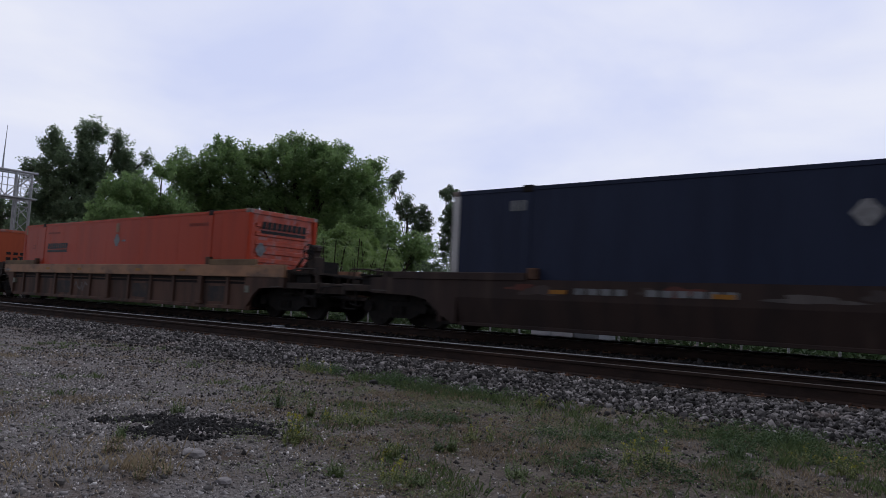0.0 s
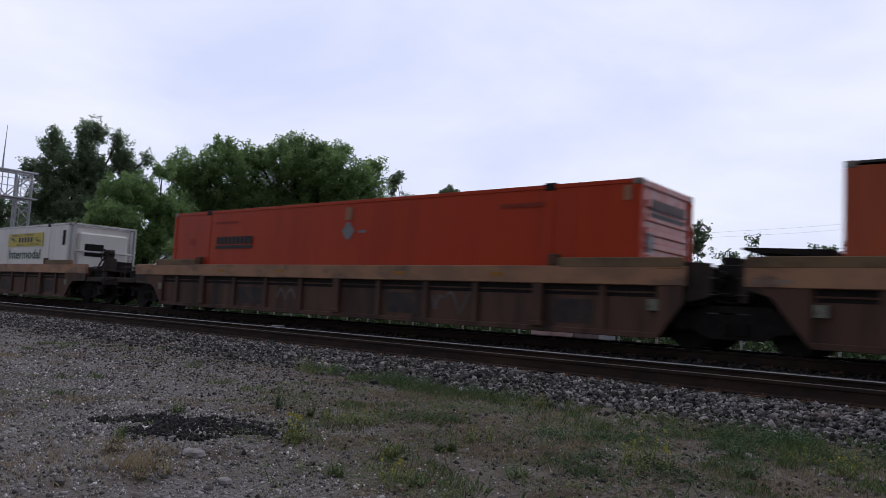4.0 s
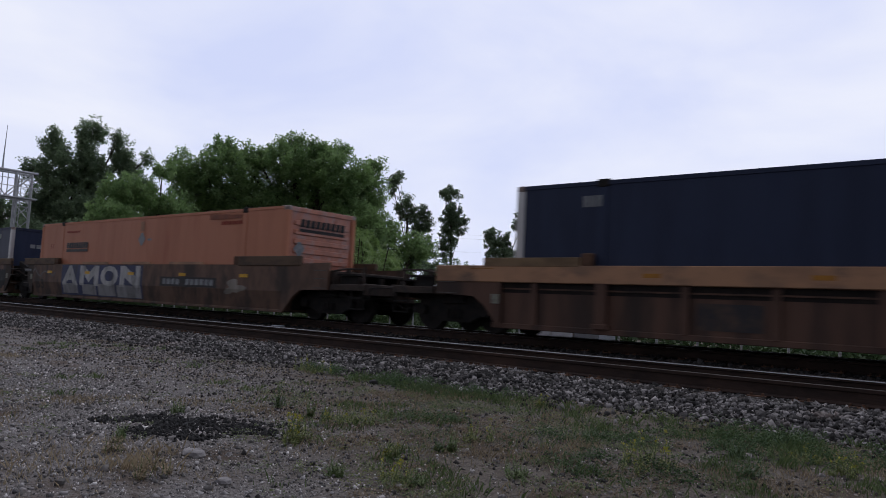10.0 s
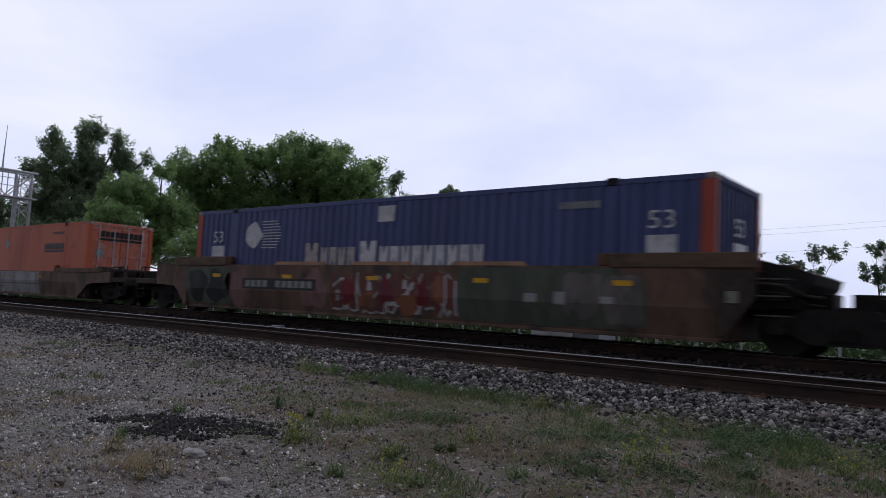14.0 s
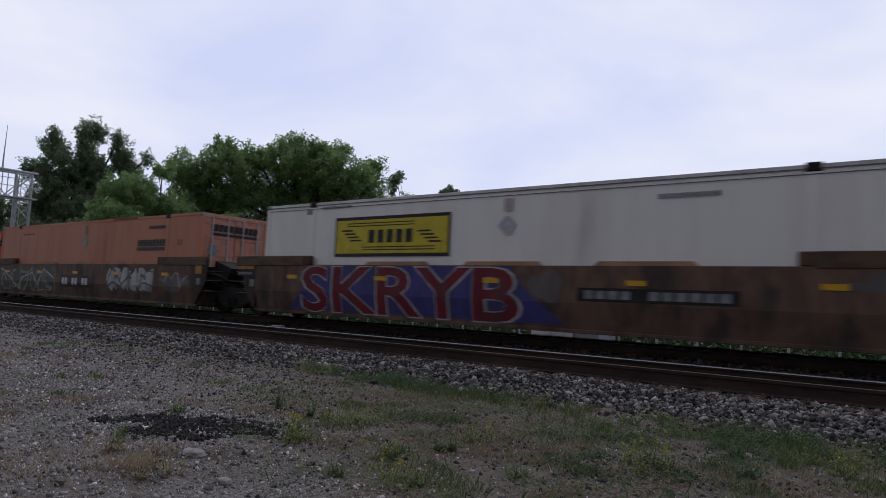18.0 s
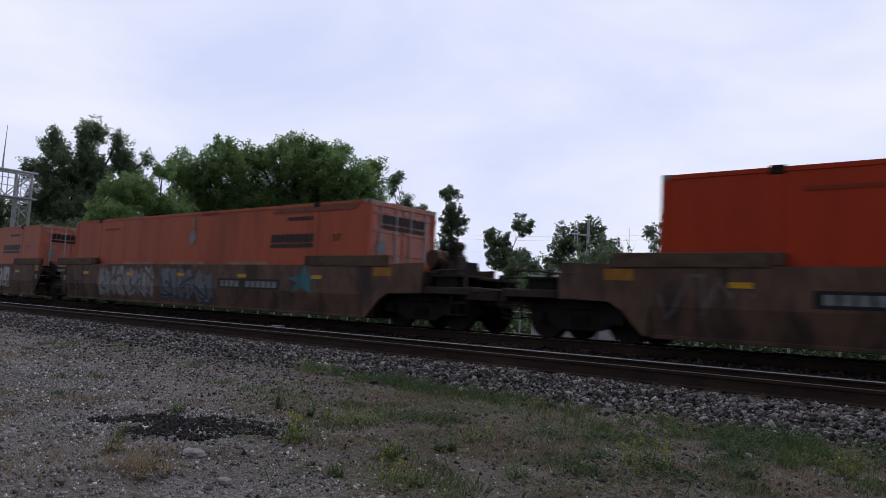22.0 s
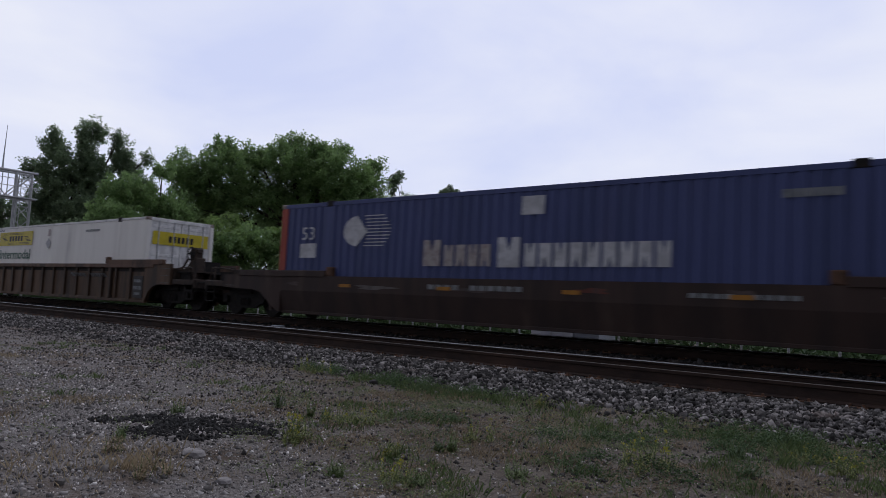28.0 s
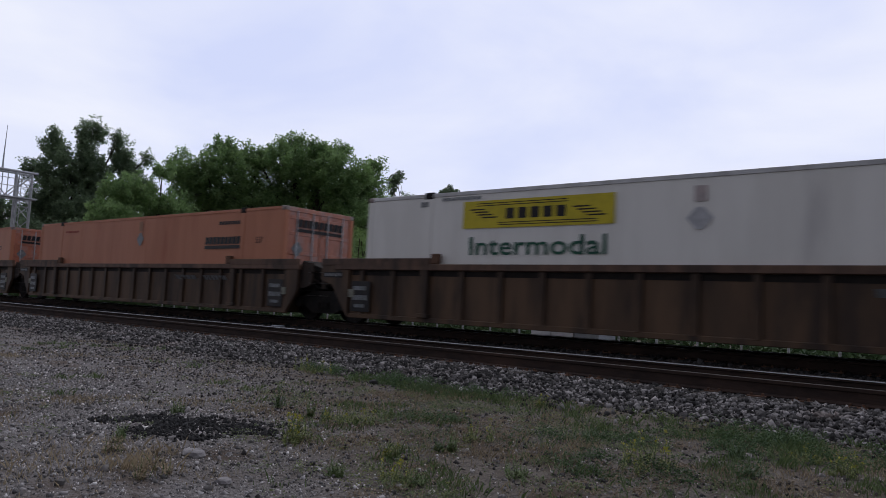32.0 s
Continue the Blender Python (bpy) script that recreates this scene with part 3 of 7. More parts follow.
def blades(rng, x, y, z, h, w, lean):
    """Grass blades as narrow bent triangles pairs; returns an array of corners, four to a blade."""
    n = len(x)
    a = rng.uniform(0, 2 * math.pi, n)
    side = np.stack([np.cos(a), np.sin(a), np.zeros(n)], 1) * w[:, None]
    tip = np.stack([np.cos(a + 1.57) * lean * h, np.sin(a + 1.57) * lean * h, h], 1)
    base = np.stack([x, y, z], 1)
    mid = base + tip * np.array([0.35, 0.35, 0.6])
    return np.stack([base - side, base + side, mid + side * 0.6, base + tip], 1).reshape(-1, 3)


def grass(name, label, n, region, hr, wr, seed, material, clump=0.0):
    rng = np.random.default_rng(seed)
    x0, x1, y0, y1, dens = region
    x, y = rng.uniform(x0, x1, n), rng.uniform(y0, y1, n)
    if clump:
        k = max(8, n // 60)
        cx, cy = rng.uniform(x0, x1, k), rng.uniform(y0, y1, k)
        i = rng.integers(0, k, n)
        x, y = cx[i] + rng.normal(0, clump, n), cy[i] + rng.normal(0, clump, n)
    keep = rng.uniform(size=n) < dens(x, y) * np.clip(np.hypot((x + 4.72) / 0.8, (y - 2.93) / 0.6) - 0.8, 0, 1)
    x, y = x[keep], y[keep]
    n = len(x)
    z = np.array([max(bed_height(b) if b > 6.75 else -9, ground_height(a, b)) for a, b in zip(x, y)]) - 0.005
    h = rng.uniform(*hr, n) * (0.6 + 0.4 * rng.uniform(size=n))
    v = blades(rng, x, y, z, h, rng.uniform(*wr, n), rng.uniform(0.1, 0.9, n))
    return tagged(part(name, polygons(name, v, 4, material), None), label, "grass", kind="stuff")


def spread(x, y):
    """How overgrown the lot is: dense to the right, sparse on the open gravel."""
    return np.clip(0.25 + 0.7 * (y - 4.1 + 0.69 * (x + 5.5)), 0.02, 1)


def noise_field(x, y, s, lo, hi):
    v = np.array([noise.noise((a * s, b * s, 7.7)) for a, b in zip(x, y)])
    return np.clip((v - lo) / (hi - lo), 0, 1)


def strip(cx, cy, rx, ry):
    return lambda x, y: np.clip(1.6 - 1.6 * np.sqrt(((x - cx) / rx) ** 2 + ((y - cy) / ry) ** 2), 0, 1)


grass("grass", "dense dark green grass at the foot of the ballast", 15000, (-8.2, -3.6, 5.7, 7.3, lambda x, y: strip(-5.9, 6.5, 2.2, 0.5)(x, y) * noise_field(x, y, 2.2, -0.3, 0.15)), (0.03, 0.1), (0.003, 0.006), 21, M["grass_green"])
grass("grass", "green grass along the ballast edge", 7000, (-4.0, 0.4, 4.9, 7.3, lambda x, y: strip(-1.6, 6.1, 2.6, 1.1)(x, y) * noise_field(x, y, 2.3, -0.15, 0.25)), (0.04, 0.12), (0.002, 0.005), 22, M["grass_green"], 0.07)
grass("grass", "patchy low green grass on gravel", 20000, (-6.5, 0.3, 2.4, 6.7, lambda x, y: spread(x, y) * noise_field(x, y, 1.7, -0.05, 0.25)), (0.02, 0.085), (0.002, 0.005), 23, M["grass_green"], 0.08)
grass("dry_grass", "straw-coloured dry grass on gravel", 34000, (-6.5, 0.3, 2.0, 6.7, lambda x, y: spread(x, y) * noise_field(-x, y, 1.4, -0.05, 0.3)), (0.015, 0.07), (0.001, 0.003), 24, M["grass_dry"], 0.09)
grass("dry_grass", "sparse dry weeds on the gravel", 34000, (-14, -3.4, 1.2, 6.4, lambda x, y: (0.12 + noise_field(x, y, 0.7, 0.0, 0.35)) * 0.7), (0.015, 0.06), (0.0015, 0.004), 25, M["grass_dry"], 0.1)
grass("dry_grass", "dry grass tufts near the stand", 4200, (-4.9, -3.3, 1.6, 2.9, strip(-4.1, 2.15, 0.6, 0.4)), (0.03, 0.11), (0.0012, 0.003), 26, M["grass_dry"], 0.06)
grass("grass", "scattered green sprouts on the gravel", 6000, (-16, -4, 2, 7, lambda x, y: noise_field(x, y, 0.6, 0.1, 0.4)), (0.02, 0.09), (0.002, 0.005), 27, M["grass_green"], 0.06)


def low_weeds(name, label, clumps, per, region, r, h, size, seed, material, dens):
    """Low leafy plants: many small leaves in clumps."""
    rng = np.random.default_rng(seed)
    cx, cy = rng.uniform(region[0], region[1], clumps), rng.uniform(region[2], region[3], clumps)
    keep = rng.uniform(size=clumps) < dens(cx, cy) * edge_fade(cx, cy)
    cx, cy = cx[keep], cy[keep]
    k = len(cx)
    i = np.repeat(np.arange(k), per)
    n = len(i)
    rr = rng.uniform(0.4, 1.3, k)[i] * r
    x, y = cx[i] + rng.normal(size=n) * rr, cy[i] + rng.normal(size=n) * rr
    z = np.array([max(bed_height(b) if b > 6.75 else -9, ground_height(a, b)) for a, b in zip(x, y)])
    fall = np.exp(-((x - cx[i]) ** 2 + (y - cy[i]) ** 2) / (2 * rr ** 2))
    z += rng.uniform(0, 1, n) * fall * (rng.uniform(0.3, 1.0, k) * h)[i]
    me = polygons(name, leaf_corners(rng, np.stack([x, y, z], 1), size, 0.24, -0.5), 4, material)
    return tagged(part(name, me, None), label, "weeds", kind="stuff")


def weed(x, y, h, spread_r, seed, material, label, leaves=620, stems=16, flowers=False):
    """A loose stand of thin upright stems with small narrow leaves, some topped with tiny flowers."""
    rng = np.random.default_rng(seed)
    root = tagged(new("weed"), label, "weed")
    root.location = (x, y, ground_height(x, y) - 0.01)
    v, fl = [], []
    for s in range(stems):
        a, r0 = rng.uniform(0, 6.28), spread_r * rng.uniform(0, 1) ** 0.7
        b0 = np.array([math.cos(a) * r0, math.sin(a) * r0, 0.0])
        hh = h * rng.uniform(0.25, 1.0) * (1.15 - 0.5 * r0 / max(spread_r, 0.01))
        tip = b0 + np.array([rng.normal() * 0.22 * hh, rng.normal() * 0.22 * hh, hh])
        mid = (b0 + tip) / 2 + np.array([rng.normal() * 0.06 * hh, rng.normal() * 0.06 * hh, 0])
        part("stem", add_tube(bmesh.new(), [tuple(b0), tuple(mid), tuple(tip)], [0.0022, 0.0018, 0.0008], 4), M["weed_green"], root)
        for i in range(leaves // stems):
            t = rng.uniform(0.05, 1.0)
            q = (1 - t) ** 2 * b0 + 2 * t * (1 - t) * mid + t * t * tip
            b = rng.uniform(0, 6.28)
            ln = rng.uniform(0.012, 0.034) * (1.15 - 0.75 * t)
            d = np.array([math.cos(b), math.sin(b), rng.uniform(-0.1, 0.9)]) * ln
            w = np.array([-math.sin(b), math.cos(b), 0]) * ln * 0.22
            v += [q, q + d * 0.5 + w, q + d, q + d * 0.5 - w]
        if flowers and rng.uniform() < 0.45:
            for i in range(6):
                q = tip + rng.normal(size=3) * np.array([0.008, 0.008, 0.012])
                d, w = rng.normal(size=3) * 0.005, rng.normal(size=3) * 0.005
                fl += [q - d, q - w, q + d, q + w]
    part("leaves", polygons("leaves", np.array(v), 4, material), None, root)
    if fl:
        part("flowers", polygons("flowers", np.array(fl), 4, M["flower_yellow"]), None, root, "tiny yellow flowers")["kind"] = "stuff"
    return root


M["flower_yellow"] = foliage("yellow_weed_flowers", (0.26, 0.26, 0.05), (0.42, 0.40, 0.07), 0.6, 0.3)
RIGHT = (-6.5, 1.2, 2.2, 7.0)
low_weeds("low_weeds", "low dull green leafy weeds on the dirt", 9000, 30, RIGHT, 0.045, 0.07, 0.016, 31, M["weed_dull"], lambda x, y: spread(x, y) * (0.05 + 0.6 * noise_field(x, y, 1.9, -0.05, 0.3)))
low_weeds("low_weeds", "dark green weeds along the ballast edge", 4200, 60, (-8.6, 0.2, 5.5, 7.4), 0.06, 0.16, 0.023, 32, M["weed_dark"], lambda x, y: np.maximum(strip(-6.2, 6.72, 2.0, 0.5)(x, y), strip(-1.2, 6.3, 1.5, 0.75)(x, y)) * noise_field(y, -x, 2.4, -0.3, 0.1))
low_weeds("low_weeds", "dark green clover patches on the dirt", 4600, 50, (-4.6, 0.2, 3.0, 6.4), 0.05, 0.11, 0.018, 36, M["weed_dark"], lambda x, y: np.maximum(np.maximum(strip(-2.25, 4.85, 1.0, 1.05)(x, y), strip(-3.95, 4.75, 0.5, 0.3)(x, y)), strip(-2.0, 5.6, 1.0, 0.45)(x, y) * 0.8) * noise_field(x + 3, y, 2.6, -0.25, 0.12))
low_weeds("low_weeds", "pale yellow-green weeds on the dirt", 1500, 34, RIGHT, 0.04, 0.09, 0.015, 33, M["weed_yellow"], lambda x, y: spread(x, y) * noise_field(y, x, 1.1, 0.0, 0.4) * 0.8)
low_weeds("low_weeds", "brownish dead weeds on the dirt", 3600, 36, RIGHT, 0.05, 0.05, 0.017, 34, M["weed_dead"], lambda x, y: spread(x, y) * noise_field(-y, x, 1.5, -0.15, 0.2))
low_weeds("low_weeds", "scattered green weeds on open gravel", 620, 36, (-18, -4.5, 1.8, 7), 0.06, 0.06, 0.02, 35, M["weed_dull"], lambda x, y: noise_field(x, y, 0.6, 0.0, 0.45))

WEED_LOOK = {"y": ("weed_yellow", "yellow-flowered weed growing in gravel"), "g": ("weed_green", "green leafy weed growing in gravel"), "d": ("grass_dry", "dry straw-coloured weed in gravel"), "k": ("weed_dark", "dark green weed growing in gravel")}
for i, (x, y, h, r, kind) in enumerate([(-3.84, 3.16, 0.24, 0.13, "y"), (-3.92, 3.3, 0.2, 0.14, "y"), (-4.22, 3.93, 0.18, 0.17, "y"), (-4.05, 4.02, 0.16, 0.12, "y"), (-4.63, 4.0, 0.17, 0.025, "g"), (-4.48, 4.03, 0.16, 0.03, "k"), (-3.18, 4.3, 0.22, 0.16, "y"), (-3.06, 3.89, 0.17, 0.03, "g"),
                                        (-3.11, 3.82, 0.13, 0.04, "k"), (-2.71, 3.0, 0.2, 0.11, "y"), (-2.62, 3.05, 0.13, 0.1, "g"), (-3.14, 3.39, 0.15, 0.04, "y"), (-3.02, 2.81, 0.12, 0.05, "g"), (-3.87, 6.32, 0.17, 0.05, "y"), (-7.49, 6.26, 0.28, 0.14, "y"), (-7.2, 6.35, 0.2, 0.16, "y"),
                                        (-1.87, 4.41, 0.26, 0.2, "y"), (-2.0, 4.6, 0.24, 0.14, "y"), (-1.44, 5.62, 0.18, 0.12, "g"), (-1.28, 5.7, 0.14, 0.12, "y"), (-4.24, 4.53, 0.12, 0.1, "g"), (-1.37, 4.7, 0.15, 0.05, "k"), (-0.95, 5.3, 0.18, 0.12, "y"), (-1.65, 5.35, 0.16, 0.06, "k"),
                                        (-4.26, 2.2, 0.15, 0.1, "d"), (-3.64, 2.05, 0.16, 0.12, "d"), (-5.19, 4.1, 0.24, 0.05, "k"), (-8.4, 5.2, 0.14, 0.2, "g"), (-12.6, 5.6, 0.14, 0.25, "g"), (-2.35, 3.6, 0.14, 0.16, "g"), (-2.2, 4.0, 0.2, 0.18, "k"), (-2.6, 4.9, 0.18, 0.2, "k"), (-5.3, 3.2, 0.12, 0.05, "g"), (-4.55, 2.35, 0.18, 0.05, "g")]):
    weed(x, y, h, r, 100 + i, M[WEED_LOOK[kind][0]], WEED_LOOK[kind][1], flowers=kind == "y")


# ---- trees and undergrowth behind the tracks ----
def tree(base, lobes, label, material, count, size, ratio=0.3, droop=0.0, seed=0, trunk_r=0.25, clumps=12, puff=0.33):
    """A tapered trunk with a limb into each lobe (x, y, z, radius across, radius up), and clumps of small leaves."""
    size, count = size * 0.74, int(count * 1.45)
    rng = np.random.default_rng(seed)
    root = tagged(new("tree"), label, "tree")
    root.location = (base[0], base[1], GROUND)
    bm = bmesh.new()
    top = max(l[2] for l in lobes)
    mid = sorted(lobes, key=lambda l: l[2])[len(lobes) // 2]
    bend = [(0, 0, -0.3), (0.1, 0.05, top * 0.25), (mid[0] * 0.4, mid[1] * 0.4, top * 0.5), (mid[0] * 0.7, mid[1] * 0.7, top * 0.75)]
    add_tube(bm, bend, [trunk_r * 1.25, trunk_r, trunk_r * 0.75, trunk_r * 0.4], 8)
    for x, y, z, r, rz in lobes:
        s = Vector(bend[2]) * 0.9 if z > top * 0.5 else Vector(bend[1])
        e = Vector((x, y, z))
        m = s.lerp(e, 0.55) + Vector(rng.uniform(-0.25, 0.25, 3))
        add_tube(bm, [s, m, e], [trunk_r * 0.42, trunk_r * 0.27, trunk_r * 0.12], 6)
        for k in range(5):
            dv = Vector(rng.normal(size=3))
            dv.normalize()
            tip = e + Vector((dv.x * r, dv.y * r, dv.z * rz)) * 0.85
            add_tube(bm, [m.lerp(e, rng.uniform(0.2, 1)), tip], [trunk_r * 0.1, trunk_r * 0.03], 4)
    part("trunk", bm, M["bark"], root)
    vol = np.array([l[3] ** 1.5 * l[4] ** 0.7 for l in lobes])
    vol /= vol.sum()
    pts = []
    for (x, y, z, r, rz), f in zip(lobes, vol):
        k = max(10, int(2.0 * clumps * r * rz))
        dv = rng.normal(size=(k, 3))
        dv /= np.linalg.norm(dv, axis=1)[:, None]
        rad = 0.22 + 0.64 * rng.uniform(size=(k, 1)) ** 0.6
        cc = np.array([x, y, z]) + dv * rad * np.array([r, r, rz])
        n = int(count * f)
        i = rng.integers(0, k, n)
        # each clump is a leafy shoot that points up and outwards
        along = dv * 0.8 + np.array([0, 0, 0.55]) + rng.normal(size=(k, 3)) * 0.25
        along *= (rng.uniform(0.3, 1.15, (k, 1)) * puff * 1.7)
        u = rng.uniform(-0.6, 1.0, (n, 1))
        pts.append(cc[i] + along[i] * u + rng.normal(size=(n, 3)) * puff * 0.58 * (1.05 - 0.6 * np.abs(u)))
    c = np.concatenate(pts)
    part("crown", polygons("crown", leaf_corners(rng, c, size, ratio, droop), 4, material), None, root)
    return root


tree((-63.87, 28.65), [(-0.3, -3.0, 10.6, 1.7, 2.4), (-1.4, -3.1, 13.3, 0.9, 1.5), (-0.9, -2.4, 12.2, 0.9, 1.2), (0.4, -0.3, 10.8, 1.8, 2.2), (-0.5, -0.6, 14.2, 0.8, 1.8), (-0.3, 0.2, 14.7, 0.9, 0.9), (0.1, -0.8, 12.6, 0.9, 1.3), (0.9, 1.9, 12.6, 1.0, 1.6), (1.1, 1.4, 14.1, 0.5, 1.0), (1.4, 2.6, 11.6, 1.1, 1.1), (2.2, 3.5, 12.8, 0.45, 0.8), (-2.4, -2.8, 7.6, 2.2, 2.4), (0.8, -0.9, 7.3, 2.9, 2.7), (2.4, 3.1, 9.6, 1.7, 1.7), (-2.4, -4.2, 10.8, 0.8, 0.9)], "tall ragged dark green deciduous tree", M["leaf_dark"], 66000, 0.27, 0.3, 0.0, 1, 0.35, 24, 0.3)
tree((-44.11, 34.50), [(-2.6, -3.9, 9.80, 2.7, 2.5), (-3.3, -3.6, 12.10, 1.3, 0.8), (-1.7, -1.8, 11.50, 1.6, 1.1), (1.7, 1.2, 12.30, 1.3, 0.8), (0.2, 0.1, 10.90, 3.2, 2.4), (-0.2, 0.0, 12.90, 1.1, 0.6), (3.5, 1.8, 10.10, 3.0, 2.3), (2.1, 2.9, 12.50, 1.1, 0.7), (3.1, 5.2, 9.7, 2.0, 2.7), (-4.2, -6.1, 9.6, 1.8, 2.0), (-4.4, -5.4, 7.4, 2.2, 2.0), (-2.5, -1.2, 7.7, 3.9, 2.6), (0.6, 2.4, 7.6, 4.4, 2.6), (4.7, 2.7, 6.6, 2.9, 2.5), (4.2, 5.1, 11.70, 0.7, 0.5)], "broad full green deciduous tree", M["leaf_mid"], 110000, 0.29, 0.27, 0.0, 2, 0.4, 20, 0.3)
tree((-42.45, 22.41), [(-0.7, -0.8, 6.6, 2.1, 1.6), (0.5, 0.6, 8.6, 0.7, 0.7), (0.5, -2.3, 5.0, 2.0, 1.3), (-0.2, 1.6, 5.9, 1.8, 1.6), (-0.0, -0.2, 3.9, 2.1, 1.4)], "bushy mid-green tree with drooping leaves", M["leaf_mid"], 30000, 0.26, 0.22, 0.3, 3, 0.2, 18, 0.26)
tree((-33.49, 28.54), [(-3.8, -3.8, 4.1, 2.3, 1.7), (-2.0, -0.2, 4.1, 2.8, 1.6), (0.8, 1.8, 4.2, 2.1, 1.7), (2.1, 3.5, 3.3, 1.4, 0.9)], "low bright green tree with drooping feathery leaves", M["leaf_light"], 22000, 0.34, 0.16, 0.35, 4, 0.18, 12, 0.3)
tree((-59.28, 65.04), [(-1.3, -1.4, 16.2, 1.0, 1.0), (-0.8, 0.1, 12.8, 1.4, 2.4), (1.1, 0.8, 10.7, 1.7, 2.7), (-0.1, 1.9, 7.4, 2.4, 2.1), (-2.0, -1.4, 15.4, 0.7, 1.4)], "slender distant tree with a clumped top", M["leaf_far"], 12000, 0.34, 0.3, 0.0, 5, 0.2, 9, 0.32)
tree((-55.27, 68.48), [(0.0, -0.9, 14.6, 1.2, 1.0), (0.4, -0.8, 11.8, 1.7, 2.0), (-0.2, -0.8, 8.8, 1.2, 2.7), (0.3, 1.1, 11.0, 1.0, 1.4)], "thin distant tree with gaps in its crown", M["leaf_far"], 8000, 0.34, 0.3, 0.0, 6, 0.18, 8, 0.3)
tree((-44.85, 66.24), [(-1.3, -1.1, 8.4, 1.9, 1.5), (0.7, 0.7, 10.4, 1.4, 1.2), (0.1, -0.9, 6.5, 2.8, 1.5)], "distant ragged green tree", M["leaf_far"], 9000, 0.34, 0.3, 0.0, 7, 0.18, 8, 0.3)
tree((-28.36, 52.88), [(-1.7, -0.9, 6.7, 1.3, 1.6), (0.2, -0.2, 7.2, 1.6, 1.6), (1.5, 0.4, 5.9, 1.4, 1.4), (-2.3, -1.1, 5.3, 1.4, 1.2), (0.7, 0.6, 5.0, 1.8, 1.1)], "round distant green tree behind a mast", M["leaf_far"], 9000, 0.32, 0.3, 0.0, 8, 0.2, 8, 0.28)
tree((-15.41, 39.07), [(-0.6, 0.4, 6.2, 0.9, 0.8), (-0.2, 0.4, 4.9, 1.7, 1.3), (-1.6, -0.2, 5.5, 0.6, 0.5), (0.9, 0.7, 5.9, 0.6, 0.5), (-0.4, 1.0, 3.7, 1.7, 1.1), (-0.3, 0.6, 2.4, 1.6, 1.1), (0.9, 0.3, 3.0, 1.2, 0.9)], "small broad-leaved green tree", M["leaf_far"], 13000, 0.2, 0.36, 0.1, 9, 0.12, 14, 0.22)
tree((-13.59, 43.95), [(-1.0, -0.1, 4.8, 0.8, 0.4), (0.6, -0.1, 5.8, 0.5, 0.4), (-0.5, 0.5, 4.4, 1.2, 0.7), (0.6, 0.5, 5.0, 0.4, 0.4)], "sparse young green tree", M["leaf_far"], 1300, 0.2, 0.35, 0.0, 10, 0.05, 8, 0.18)
tree((-10.30, 46.88), [(-1.3, 0.2, 4.7, 0.9, 0.5), (-0.0, 0.1, 5.2, 0.8, 0.5), (1.1, 0.6, 5.3, 1.0, 0.5), (-0.1, -0.8, 3.8, 1.6, 0.8)], "sparse low green tree", M["leaf_far"], 2400, 0.2, 0.35, 0.0, 11, 0.06, 8, 0.18)
tree((-6.93, 47.50), [(-0.3, 0.4, 5.6, 0.8, 0.6), (-0.0, 0.2, 4.0, 1.3, 1.0)], "small green tree by the power line", M["leaf_far"], 2000, 0.2, 0.35, 0.0, 12, 0.06, 9, 0.2)
tree((-70.61, 25.29), [(0.3, -0.8, 6.9, 1.5, 1.7), (0.3, -2.4, 6.9, 1.5, 1.9), (-1.0, 0.5, 5.3, 2.0, 2.0)], "green tree behind the signal bridge", M["leaf_dark"], 8000, 0.4, 0.3, 0.0, 13, 0.2, 9, 0.36)
tree((-41.44, 43.39), [(-0.4, 0.1, 6.1, 2.1, 2.1), (1.4, 2.1, 5.3, 1.7, 1.7), (-2.1, -0.9, 7.0, 2.1, 2.1), (-0.7, 1.3, 4.3, 2.4, 1.4), (-2.9, -1.9, 5.0, 2.4, 1.9)], "dense green tree filling the wood's edge", M["leaf_mid"], 16000, 0.34, 0.22, 0.15, 21, 0.22, 11, 0.3)
tree((-60.83, 25.60), [(-2.3, -2.0, 4.9, 2.1, 1.8), (1.9, -0.7, 4.5, 2.7, 2.0), (1.4, 2.8, 4.4, 2.3, 1.9), (1.7, 7.5, 4.8, 2.7, 2.0), (-1.8, -3.4, 3.8, 1.8, 1.6), (3.5, 9.6, 7.0, 2.2, 2.5)], "low dark green tree beside the signal bridge", M["leaf_dark"], 22000, 0.3, 0.28, 0.05, 22, 0.22, 10, 0.34)
tree((-36.2, 25.0), [(0.0, 0.0, 3.8, 2.2, 1.6), (-1.2, -1.8, 3.4, 1.9, 1.5), (1.2, 2.0, 3.6, 2.0, 1.6), (0.0, 0.0, 1.8, 2.6, 1.5), (2.6, 3.6, 3.8, 1.8, 1.7)], "low green tree at the wood's edge", M["leaf_mid"], 18000, 0.27, 0.27, 0.1, 23, 0.15, 14, 0.28)


